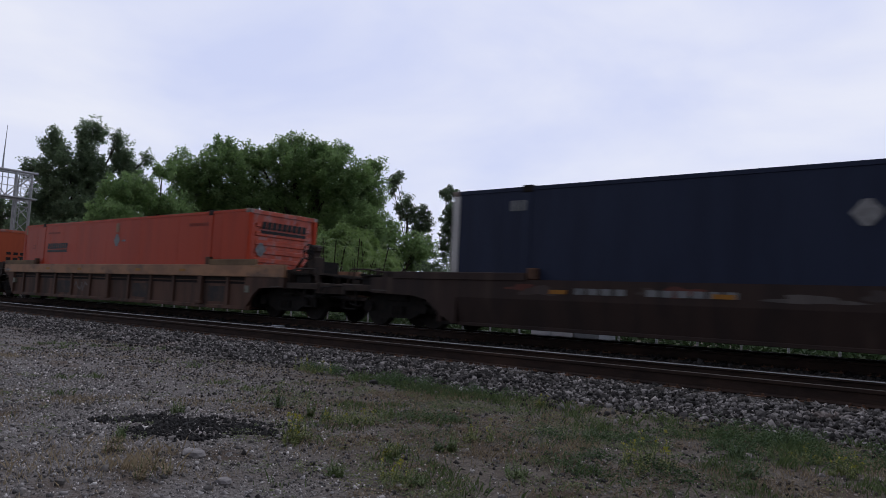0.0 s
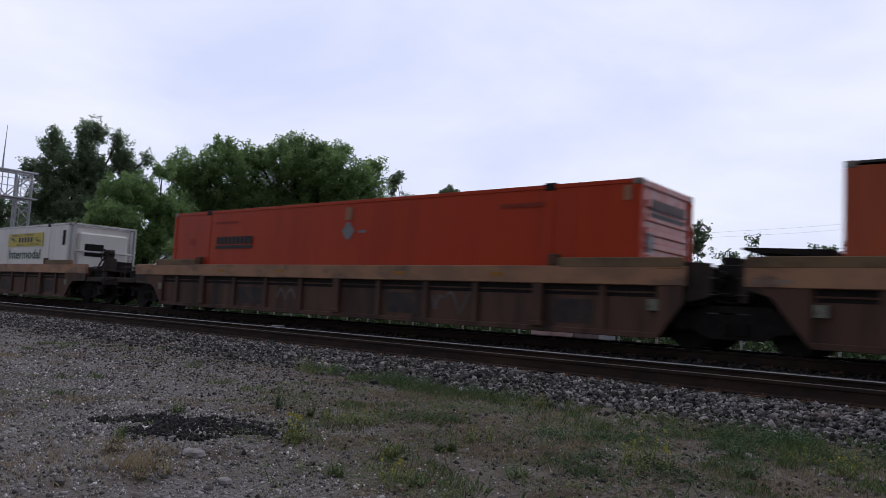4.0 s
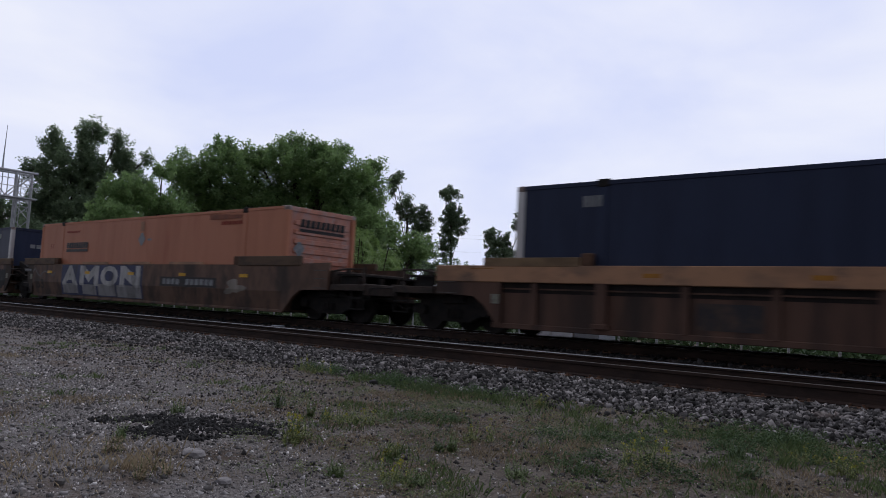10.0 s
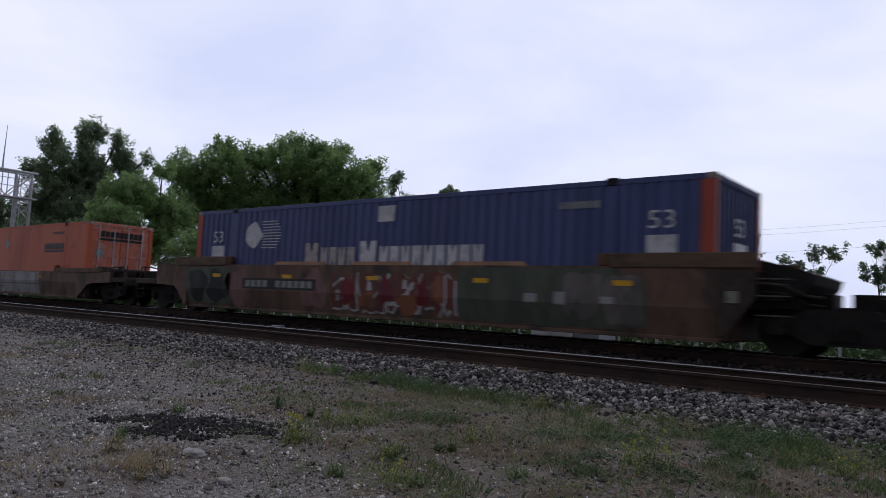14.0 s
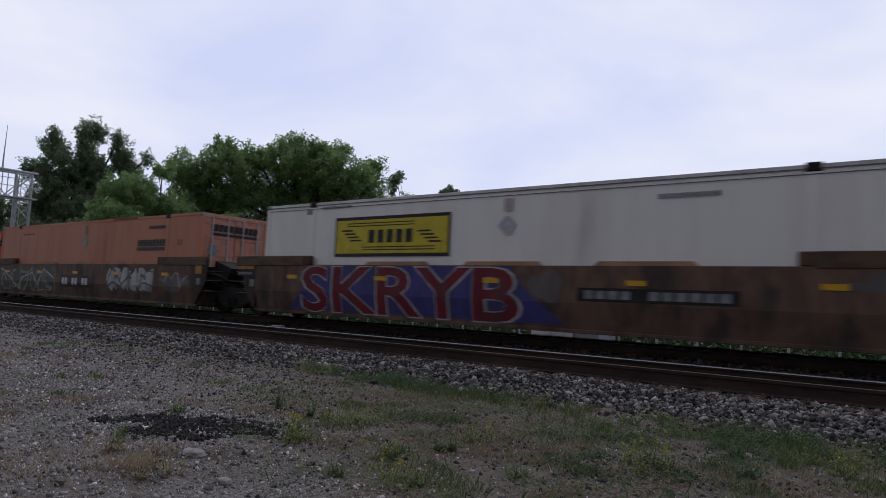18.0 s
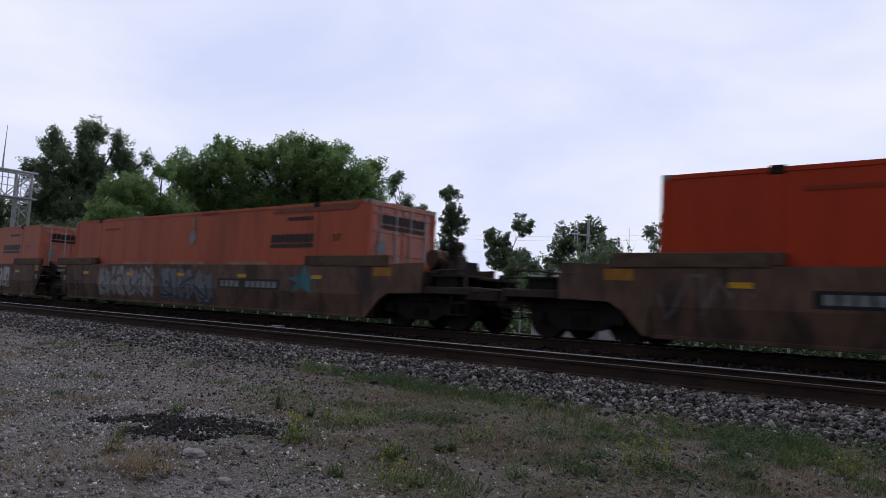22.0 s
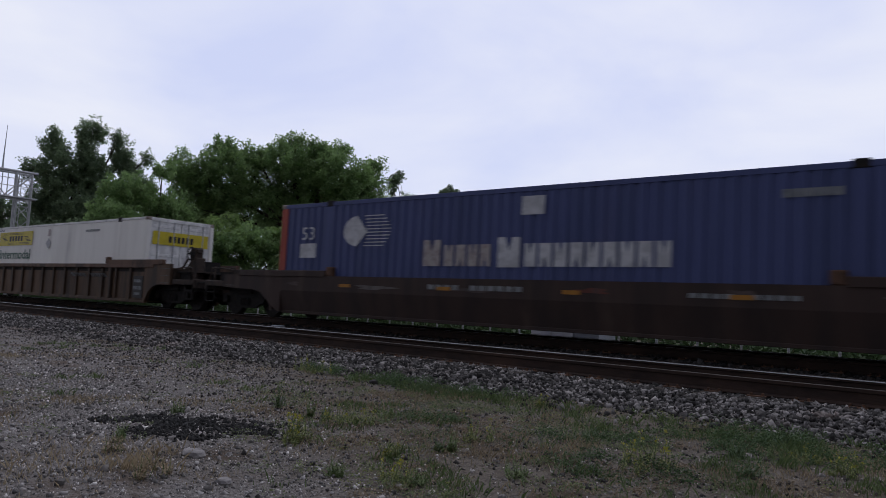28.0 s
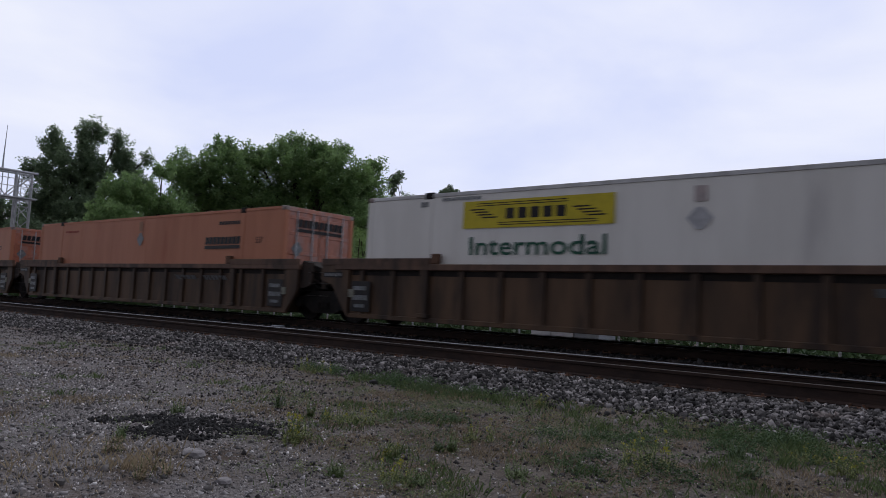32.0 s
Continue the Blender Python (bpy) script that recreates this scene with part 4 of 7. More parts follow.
# low green growth beyond the tracks, one mass of leaves
def undergrowth():
    rng = np.random.default_rng(77)
    n = 46000
    x = rng.uniform(-62, 8, n)
    k = np.floor((x + 70) * 0.7)
    crest = 0.5 + 0.5 * np.sin(k * 12.9898) ** 2 + 0.5 * np.sin(x * 0.31 + 1) ** 2
    y = 20.6 + rng.uniform(0, 5, n)
    h = rng.uniform(0, 1, n) ** 0.8 * crest * (0.75 + 0.12 * (y - 20.6))
    c = np.stack([x, y, GROUND + h], 1)
    me = polygons("undergrowth", leaf_corners(rng, c, 0.24, 0.26, 0.1), 4, M["weed_dark"])
    tagged(part("undergrowth", me, None), "low green bushes and weeds beyond the tracks", "bushes", kind="stuff")
    n = 42000
    x = rng.uniform(-120, 60, n)
    crest = 2.2 + 1.3 * np.sin(x * 0.17 + 2) + 0.9 * np.sin(x * 0.53)
    y = 66 + rng.uniform(0, 6, n)
    c = np.stack([x, y, GROUND + rng.uniform(0, 1, n) * crest], 1)
    me = polygons("distant_wood", leaf_corners(rng, c, 0.7, 0.4, 0.0), 4, M["leaf_dark"])
    tagged(part("distant_wood", me, None), "distant dark green band of trees and scrub", "woods", kind="stuff")


undergrowth()


def sumac(x, y, seed):
    """A shrub of bare stems, each with rosettes of long drooping leaves set with paired leaflets."""
    rng = np.random.default_rng(seed)
    root = tagged(new("sumac_shrub"), "green sumac shrub with drooping feathery leaves", "shrub")
    root.location = (x, y, GROUND)
    v = []
    for s in range(11):
        a, r = rng.uniform(0, 6.28), rng.uniform(0.1, 1.5)
        tip = np.array([math.cos(a) * r, math.sin(a) * r, rng.uniform(2.4, 4.7) - 0.5 * r])
        part("stem", add_tube(bmesh.new(), [(0.1 * tip[0], 0.1 * tip[1], -0.1), (0.6 * tip[0], 0.6 * tip[1], 0.5 * tip[2]), tuple(tip)], [0.05, 0.04, 0.02], 5), M["bark"], root)
        for level in (0.0, -0.45, -0.95):
            for f in range(10):
                b = 6.28 * (f + rng.uniform(-0.3, 0.3)) / 10
                d, w = np.array([math.cos(b), math.sin(b), 0.0]), np.array([-math.sin(b), math.cos(b), 0.0])
                ln, rise = rng.uniform(0.55, 0.85), rng.uniform(0.1, 0.45)
                for k in range(1, 12):
                    u = k / 11
                    q = tip + np.array([0, 0, level]) + d * ln * u + np.array([0, 0, rise * u - 0.75 * u * u])
                    for side in (-1, 1):
                        o = w * side * 0.15 * (1.05 - 0.6 * u) + d * 0.05 - np.array([0, 0, 0.05])
                        v += [q, q + o * 0.5 + d * 0.022, q + o, q + o * 0.5 - d * 0.022]
    part("leaves", polygons("leaves", np.array(v), 4, M["leaf_light"]), None, root)


for i, (x, y) in enumerate([(-29.58, 24.64), (-27.98, 24.97), (-27.92, 26.51), (-28.01, 27.85), (-29.39, 27.13)]):
    sumac(x, y, 400 + i)


def shrub(x, y, r, h, seed):
    tree((x, y), [(0.0, 0.0, h * 0.62, r, h * 0.36), (r * 0.7, 0.3, h * 0.45, r * 0.8, h * 0.3), (-r * 0.6, 0.2, h * 0.5, r * 0.75, h * 0.34), (0.1, 0.0, h * 0.25, r * 1.1, h * 0.25)],
         "leafy green shrub beyond the fence", M["leaf_dark" if seed % 2 else "leaf_far"], int(1300 * r * h), 0.2, 0.3, 0.1, seed, 0.05, 12, 0.2)


for i, (x, y, r, h) in enumerate([(-24.6, 29.5, 1.4, 3.9), (-22.4, 28.9, 1.2, 3.6), (-20.3, 31.4, 1.5, 4.5), (-17.6, 33.4, 1.5, 5.3), (-15.7, 34.4, 1.2, 4.6), (-13.9, 33.3, 1.3, 3.2), (-12.2, 33.9, 1.1, 2.4), (-19.0, 30.0, 1.4, 3.2)]):
    shrub(x, y, r, h, 60 + i)


# ---- signal bridge, relay case, fence, mast and wires ----
def signal_bridge():
    g = tagged(new("signal_bridge"), "galvanised steel lattice signal bridge over the tracks", "signal bridge")
    g.location = (-48.0, 17.4, -0.45)
    for y in (-0.45, 0.45):
        part("post", add_tube(bmesh.new(), [(0, y, 0), (0, y, 7.95)], 0.085, 10), M["galv"], g)
    part("post", add_tube(bmesh.new(), [(-0.9, 0, 0), (-0.9, 0, 7.6)], 0.07, 8), M["galv"], g)
    for k in range(8):
        z = 0.5 + k * 0.9
        for p0, p1 in (((0, -0.45, z), (-0.9, 0, z + 0.9)), ((0, 0.45, z), (-0.9, 0, z + 0.9)), ((0, -0.45, z), (0, 0.45, z + 0.9))):
            part("post_brace", add_tube(bmesh.new(), [p0, p1], 0.03, 5), M["galv"], g)
    for z in (6.25, 7.85):
        for x in (-0.45, 0.45):
            part("chord", add_tube(bmesh.new(), [(x, 0.6, z), (x, -15.5, z)], 0.075, 8), M["galv"], g)
    for k in range(11):
        y0, y1 = 0.4 - k * 1.45, 0.4 - (k + 1) * 1.45
        for x in (-0.45, 0.45):
            a, b = (6.25, 7.85) if k % 2 else (7.85, 6.25)
            part("truss_diagonal", add_tube(bmesh.new(), [(x, y0, a), (x, y1, b)], 0.035, 5), M["galv"], g)
            part("truss_upright", add_tube(bmesh.new(), [(x, y1, 6.25), (x, y1, 7.85)], 0.03, 5), M["galv"], g)
        part("truss_strut", add_tube(bmesh.new(), [(-0.45, y1, 7.85), (0.45, y1, 7.85)], 0.03, 5), M["galv"], g)
        part("truss_strut", add_tube(bmesh.new(), [(-0.45, y0, 6.25), (0.45, y1, 6.25)], 0.03, 5), M["galv"], g)
    for z in (6.9, 7.35):
        part("handrail", add_tube(bmesh.new(), [(0.75, 0.5, z), (0.75, -15.4, z)], 0.025, 5), M["galv"], g)
    part("walkway", boxes((0.4, 0.95, -15.4, 0.5, 6.2, 6.26)), M["galv"], g)
    bm = bmesh.new()
    for x in (0.0, 0.42):
        add_tube(bm, [(x, 1.15, 1.5), (x, 1.15, 8.0)], 0.025, 5)
    for k in range(20):
        add_tube(bm, [(0, 1.15, 1.7 + k * 0.32), (0.42, 1.15, 1.7 + k * 0.32)], 0.014, 5)
    part("ladder", bm, M["galv"], g, "", pose(-1.2, -1.0, 0))
    bm = bmesh.new()
    for k in range(9):
        z = 5.6 + k * 0.28
        add_tube(bm, [(0.0, 1.15, z), (0.0, 1.75, z), (0.42, 1.75, z), (0.42, 1.15, z)], 0.014, 4)
    for x in (0.0, 0.21, 0.42):
        add_tube(bm, [(x, 1.75, 5.6), (x, 1.75, 7.85)], 0.014, 4)
    part("ladder_cage", bm, M["galv"], g, "", pose(-1.2, -1.0, 0))
    part("antenna", add_tube(bmesh.new(), [(0.0, -1.25, 7.85), (0.0, -1.25, 8.4), (0.0, -1.2, 10.6)], [0.07, 0.05, 0.012], 6), M["galv"], g, "thin whip antenna")
    for y in (-4.3, -8.6):
        h = part("signal_head", boxes((0.8, 0.95, y - 0.3, y + 0.3, 6.4, 7.7), bevel=0.03), M["black_steel"], g, "black signal head with hooded lenses")
        for z in (6.75, 7.35):
            part("lens_hood", add_tube(bmesh.new(), [(0.95, y, z), (1.2, y, z)], 0.12, 10), M["black_steel"], h)
    return g


signal_bridge()


def relay_case():
    c = tagged(new("relay_cabinet"), "white and grey metal railway relay cabinet", "cabinet")
    c.location = (-10.30, 18.5, -0.45)
    part("cabinet_body", boxes((-1.1, 0.25, -0.55, 0.55, 0.12, 1.95), bevel=0.02), M["cabinet_white"], c, "white painted cabinet body")
    part("side_cabinet", boxes((0.27, 1.05, -0.5, 0.5, 0.12, 1.8), bevel=0.02), M["cabinet_grey"], c, "grey painted side cabinet")
    part("roof", boxes((-1.2, 1.12, -0.65, 0.65, 1.95, 2.03), bevel=0.015), M["cabinet_grey"], c)
    part("plinth", boxes((-1.05, 1.0, -0.45, 0.45, -0.05, 0.12)), M["cabinet_grey"], c)
    for x in (-0.75, -0.05):
        d = part("door", boxes((x - 0.32, x + 0.32, -0.575, -0.55, 0.2, 1.85), bevel=0.006), M["cabinet_white"], c)
        part("handle", boxes((x + 0.2, x + 0.24, -0.61, -0.575, 0.9, 1.1)), M["galv"], d)


relay_case()


def fence():
    f = tagged(new("fence"), "low galvanised rail fence before green bushes", "fence")
    f.location = (0, 20, -0.5)
    post = cached("fence/post", lambda: add_tube(bmesh.new(), [(0, 0, 0), (0, 0, 1.02)], 0.035, 7), M["galv"])
    for i in range(-30, 9):
        part("post", post, None, f, "", pose(i * 1.17 - 0.28, 0, 0))
    part("rail", add_tube(bmesh.new(), [(-36, -0.03, 1.0), (10, -0.03, 1.0)], 0.02, 6), M["weathered_rail"], f, "pale yellowed top rail")


M["weathered_rail"] = surface("yellowed_pipe", (0.45, 0.42, 0.25), (0.36, 0.34, 0.22), 0.5, scale=5, bump=0.05)
fence()


def mast():
    m = tagged(new("signal_mast"), "grey steel mast with a looped ladder hoop", "mast")
    m.location = (-18.01, 33.46, GROUND)
    part("pole", add_tube(bmesh.new(), [(0, 0, 0), (0, 0, 4.2), (0, 0, 5.85)], [0.11, 0.09, 0.06], 8), M["galv"], m)
    part("crossarm", add_tube(bmesh.new(), [(-0.75, -0.4, 5.1), (0.12, 0.06, 5.0)], 0.045, 6), M["galv"], m)
    part("hoop", add_tube(bmesh.new(), [(-0.62, -0.3, 4.45), (-0.62, -0.3, 5.7), (-0.55, -0.27, 5.8), (-0.48, -0.24, 5.7), (-0.48, -0.24, 4.45)], 0.025, 5), M["galv"], m)
    b = tagged(new("dead_sapling"), "thin bare leafless sapling", "tree")
    b.location = (-19.2, 40.7, GROUND)
    bm = add_tube(bmesh.new(), [(0, 0, 0), (0.1, 0, 3.0), (0.05, 0, 6.3)], [0.06, 0.045, 0.01], 5)
    for z, dx in ((3.3, 0.5), (3.9, -0.5), (4.5, 0.35), (5.0, -0.3)):
        add_tube(bm, [(0.08, 0, z), (0.08 + dx, 0.1, z + 0.8)], [0.02, 0.005], 4)
    part("trunk", bm, M["bark"], b)


mast()


def power_line():
    w = tagged(new("power_line"), "overhead wires strung between wooden poles", "power line")
    for z in (6.0, 7.35, 7.75):
        bm = bmesh.new()
        for a in range(4):
            x0 = -110 + a * 55
            pts = [(x0 + 55 * t / 8, 57.8, z - 1.2 * (1 - (2 * t / 8 - 1) ** 2) + 0.9) for t in range(9)]
            add_tube(bm, pts, 0.006, 4)
        part("wire", bm, M["black_steel"], w)
    for a in range(5):
        p = part("pole", add_tube(bmesh.new(), [(-110 + a * 55, 58, GROUND), (-110 + a * 55, 58, 9.2)], [0.16, 0.11], 8), M["bark"], w)
        part("crossarm", boxes((-110 + a * 55 - 0.06, -110 + a * 55 + 0.06, 57.2, 58.8, 8.55, 8.67)), M["bark"], p)


power_line()


# ---- the train: well cars, each with one container in its well ----
SPEED, SLOWING = 12.817, 0.00408
HW = 1.45
WALL_Y = 1.27
FLOOR_Z = 0.232
MOVERS = []
WHEELS = []


def side_y(z, kind):
    """How far a car's side stands out at a height."""
    if kind in ("smooth", "low"):
        crease = 0.74 if kind == "smooth" else 0.77
        return HW if z >= crease else HW - 0.115 * (crease - z) / (crease - 0.2)
    return HW - 0.085 if z < (1.11 if kind == "ribbed" else 1.34) else HW + 0.02


def painted(polys, kind, layer, crease=None):
    """Flat paint on a car's side: outlines in x and z laid on the sheet."""
    bm = bmesh.new()
    for poly in polys:
        bm.faces.new([bm.verts.new((x, 0, z)) for x, z in poly])
    if kind in ("smooth", "low"):
        c = 0.74 if kind == "smooth" else 0.77
        bmesh.ops.bisect_plane(bm, geom=bm.verts[:] + bm.edges[:] + bm.faces[:], plane_co=(0, 0, c), plane_no=(0, 0, 1))
    for v in bm.verts:
        v.co.y = -side_y(v.co.z, kind) - 0.003 - 0.002 * layer
    bmesh.ops.recalc_face_normals(bm, faces=bm.faces[:])
    for f in bm.faces:
        if f.normal.y > 0:
            f.normal_flip()
    bmesh.ops.remove_doubles(bm, verts=bm.verts[:], dist=0.0005)
    return bm


def rect(x0, x1, z0, z1):
    return [(x0, z0), (x1, z0), (x1, z1), (x0, z1)]


def blob(cx, cz, rx, rz, seed, n=18, wob=0.16, top=1.44, low=0.24):
    rng = random.Random(seed)
    ph, ph2 = rng.uniform(0, 6), rng.uniform(0, 6)
    out = []
    for k in range(n):
        a = 2 * math.pi * k / n
        r = 1 + wob * math.sin(3 * a + ph) + wob * 0.6 * math.sin(5 * a + ph2)
        out.append((cx + rx * r * math.cos(a), min(top, max(low, cz + rz * r * math.sin(a)))))
    return out


def lettering(body, height, width=None, bold=0.0, shear=0.0):
    """Outlines of a word in the built-in font, as mesh data in x and z, its base line at 0."""
    cu = bpy.data.curves.new("lettering", "FONT")
    cu.body, cu.size, cu.offset, cu.shear, cu.resolution_u = body, 1.0, bold, shear, 3
    ob = new("lettering", cu)
    dg = bpy.context.evaluated_depsgraph_get()
    me = bpy.data.meshes.new_from_object(ob.evaluated_get(dg))
    bpy.data.objects.remove(ob)
    co = np.zeros(len(me.vertices) * 3)
    me.vertices.foreach_get("co", co)
    co = co.reshape(-1, 3)
    lo, hi = co.min(0), co.max(0)
    k = height / (hi[1] - lo[1])
    kx = width / (hi[0] - lo[0]) if width else k
    out = np.stack([(co[:, 0] - lo[0]) * kx, 0 * co[:, 0], (co[:, 1] - lo[1]) * k], 1)
    me.vertices.foreach_set("co", out.ravel())
    me.update()
    return me


def sprayed_word(car, kind, body, x0, x1, z0, z1, fill, layer, bold=0.04):
    me = lettering(body, z1 - z0, x1 - x0, bold)
    bm = bmesh.new()
    bm.from_mesh(me)
    bmesh.ops.triangulate(bm, faces=bm.faces[:])
    bmesh.ops.translate(bm, verts=bm.verts[:], vec=(x0, 0, z0))
    bmesh.ops.bisect_plane(bm, geom=bm.verts[:] + bm.edges[:] + bm.faces[:], plane_co=(0, 0, 0.74), plane_no=(0, 0, 1))
    for v in bm.verts:
        v.co.y = -side_y(v.co.z, kind) - 0.003 - 0.002 * layer
    part("graffiti", bm, M["spray_" + fill], car, "sprayed " + fill + " letters")


def spray(car, kind, polys, fill, layer=0):
    for poly in polys:
        part("graffiti", painted([poly], kind, layer), M["spray_" + fill], car, "sprayed " + fill + " shape")


def stroke(x0, z0, x1, z1, w, low=0.24, top=1.445):
    """A thick straight stroke as an outline."""
    d = math.hypot(x1 - x0, z1 - z0)
    nx, nz = -(z1 - z0) / d * w, (x1 - x0) / d * w
    ex, ez = (x1 - x0) / d * w * 0.7, (z1 - z0) / d * w * 0.7
    pts = [(x0 + nx - ex, z0 + nz - ez), (x0 - nx - ex, z0 - nz - ez), (x1 - nx + ex, z1 - nz + ez), (x1 + nx + ex, z1 + nz + ez)]
    return [(x, min(top, max(low, z))) for x, z in pts]


def ribbon(points, w, low=0.24, top=1.445):
    """A brush stroke: a smooth band of half-width w along points, with blunt ends, kept on the sheet."""
    pts = [Vector((x, z)) for x, z in points]
    line = []
    for i in range(len(pts) - 1):
        p0, p1, p2, p3 = pts[max(0, i - 1)], pts[i], pts[i + 1], pts[min(len(pts) - 1, i + 2)]
        for j in range(5):
            t = j / 5
            line.append(0.5 * (2 * p1 + (p2 - p0) * t + (2 * p0 - 5 * p1 + 4 * p2 - p3) * t * t + (3 * p1 - p0 - 3 * p2 + p3) * t ** 3))
    line.append(pts[-1])
    quads, old = [], None
    for i, q in enumerate(line):
        d = line[min(i + 1, len(line) - 1)] - line[max(i - 1, 0)]
        d = d.normalized() if d.length > 1e-6 else Vector((1, 0))
        nv = Vector((-d.y, d.x)) * w
        now = [(q.x + nv.x, min(top, max(low, q.y + nv.y))), (q.x - nv.x, min(top, max(low, q.y - nv.y)))]
        if old:
            quads.append([old[0], old[1], now[1], now[0]])
        old = now
    return [p for p in quads if abs((p[1][0] - p[0][0]) * (p[2][1] - p[0][1]) - (p[2][0] - p[0][0]) * (p[1][1] - p[0][1])) + abs((p[2][0] - p[0][0]) * (p[3][1] - p[0][1]) - (p[3][0] - p[0][0]) * (p[2][1] - p[0][1])) > 1e-5]


def spray_piece(car, kind, x0, x1, z0, z1, n, seed, fill="silver", edge="black", hole=True, wild=False):
    """A ragged painted field of n lumps, cut up by slots in the edge colour; wild: by swept curves as well."""
    rng = random.Random(seed)
    w, h = (x1 - x0) / n, z1 - z0
    top = 1.445 if kind != "low" else 1.15
    upper, lower = [], []
    cx, cz = (x0 + x1) / 2, (z0 + z1) / 2
    for i in range(n):
        hi, lo = z1 - rng.uniform(0, 0.08) * h, z0 + rng.uniform(0, 0.1) * h
        a = x0 + w * i
        for q in range(9):
            u = 0.02 + 0.96 * q / 8
            edge_cut = 0.24 if q in (0, 8) else 0.05
            x = a + w * (u + rng.uniform(-0.03, 0.03))
            upper.append((x, hi - h * (edge_cut * rng.uniform(0.2, 1.3) + rng.choice((0.0, 0.0, 0.02, 0.12)))))
            lower.append((x, lo + h * (edge_cut * rng.uniform(0.2, 1.3) + rng.choice((0.0, 0.0, 0.03, 0.14)))))
    def strip(grow, dx, dz, low):
        rows = [[(cx + (x - cx) * (1 + 0.05 / n * grow) + dx, min(top, max(low, cz + (z - cz) * (1 + 0.04 * grow) + dz))) for x, z in pair] for pair in zip(lower, upper)]
        return [[a[0], b[0], b[1], a[1]] for a, b in zip(rows, rows[1:])]
    part("graffiti", painted(strip(1, 0.03, -0.03, 0.24), kind, 0.2), M["spray_" + edge], car, "sprayed " + edge + " edge")
    part("graffiti", painted(strip(0, 0, 0, 0.25), kind, 0.7), M["spray_" + fill], car, "sprayed " + fill + " field")

    def dark(polys, layer):
        part("graffiti", painted(polys, kind, layer), M["spray_" + edge], car, "sprayed " + edge + " mark")
    for i in range(n):
        a = x0 + w * i
        if i:
            bend = rng.uniform(-0.06, 0.06) * w
            dark(ribbon([(a, z0 + 0.05 * h), (a + bend, cz), (a - bend, z1 - 0.08 * h)], 0.022 * w, top=top), 1.1)
        if hole:
            for c in range(rng.choice((1, 2, 2, 3))):
                m, q = a + w * rng.uniform(0.2, 0.65), z0 + h * rng.uniform(0.12, 0.7)
                dw, dh = w * rng.uniform(0.08, 0.2), h * rng.uniform(0.08, 0.2)
                dark([[(m, q), (m + dw, q + rng.uniform(-0.02, 0.05) * h), (m + dw * rng.uniform(0.7, 1.1), q + dh), (m + dw * 0.1, q + dh * rng.uniform(0.6, 1.2))]], 1.2 + 0.1 * c)
        if wild:
            for c in range(2):
                p0 = (a + w * rng.uniform(-0.1, 0.5), z0 + h * rng.uniform(0.05, 0.9))
                p1 = (a + w * rng.uniform(0.2, 0.8), z0 + h * rng.uniform(0.1, 0.9))
                p2 = (a + w * rng.uniform(0.5, 1.15), z0 + h * rng.uniform(0.05, 0.9))
                dark(ribbon([p0, p1, p2], rng.uniform(0.02, 0.05) * min(w, h), top=top), 1.5 + 0.1 * c)


def scribble(car, kind, x0, x1, z0, z1, n, seed, fill="grey"):
    """Loose thin tag strokes."""
    rng = random.Random(seed)
    x, z = x0, rng.uniform(z0, z1)
    for i in range(n):
        x1_, z1_ = x0 + (x1 - x0) * (i + rng.uniform(0.4, 1.3)) / n, rng.uniform(z0, z1)
        part("graffiti", painted([stroke(x, z, x1_, z1_, 0.03)], kind, 1 + 0.1 * (i % 3)), M["spray_" + fill], car, "thin sprayed " + fill + " stroke")
        x, z = x1_ - rng.uniform(0, 0.2) * (x1 - x0) / n, z1_


def number_board(car, kind, x0, x1, z0, z1, groups, letter="decal_grey", backing=True):
    """A dark board with the car's marks as plain pale bars."""
    if backing:
        part("number_board", painted([rect(x0, x1, z0, z1)], kind, 3), M["decal_black"], car, "black board with pale marks")
    h = (z1 - z0) * 0.2
    bars, total = [], sum(groups) + 1.2 * (len(groups) - 1)
    w, x = (x1 - x0) * 0.92 / total, x0 + (x1 - x0) * 0.04
    for g in groups:
        for i in range(g):
            bars.append(rect(x + w * 0.12, x + w * 0.88, z0 + h, z1 - h))
            x += w
        x += w * 1.2
    for bar in bars:
        part("marking", painted([bar], kind, 4), M[letter], car)


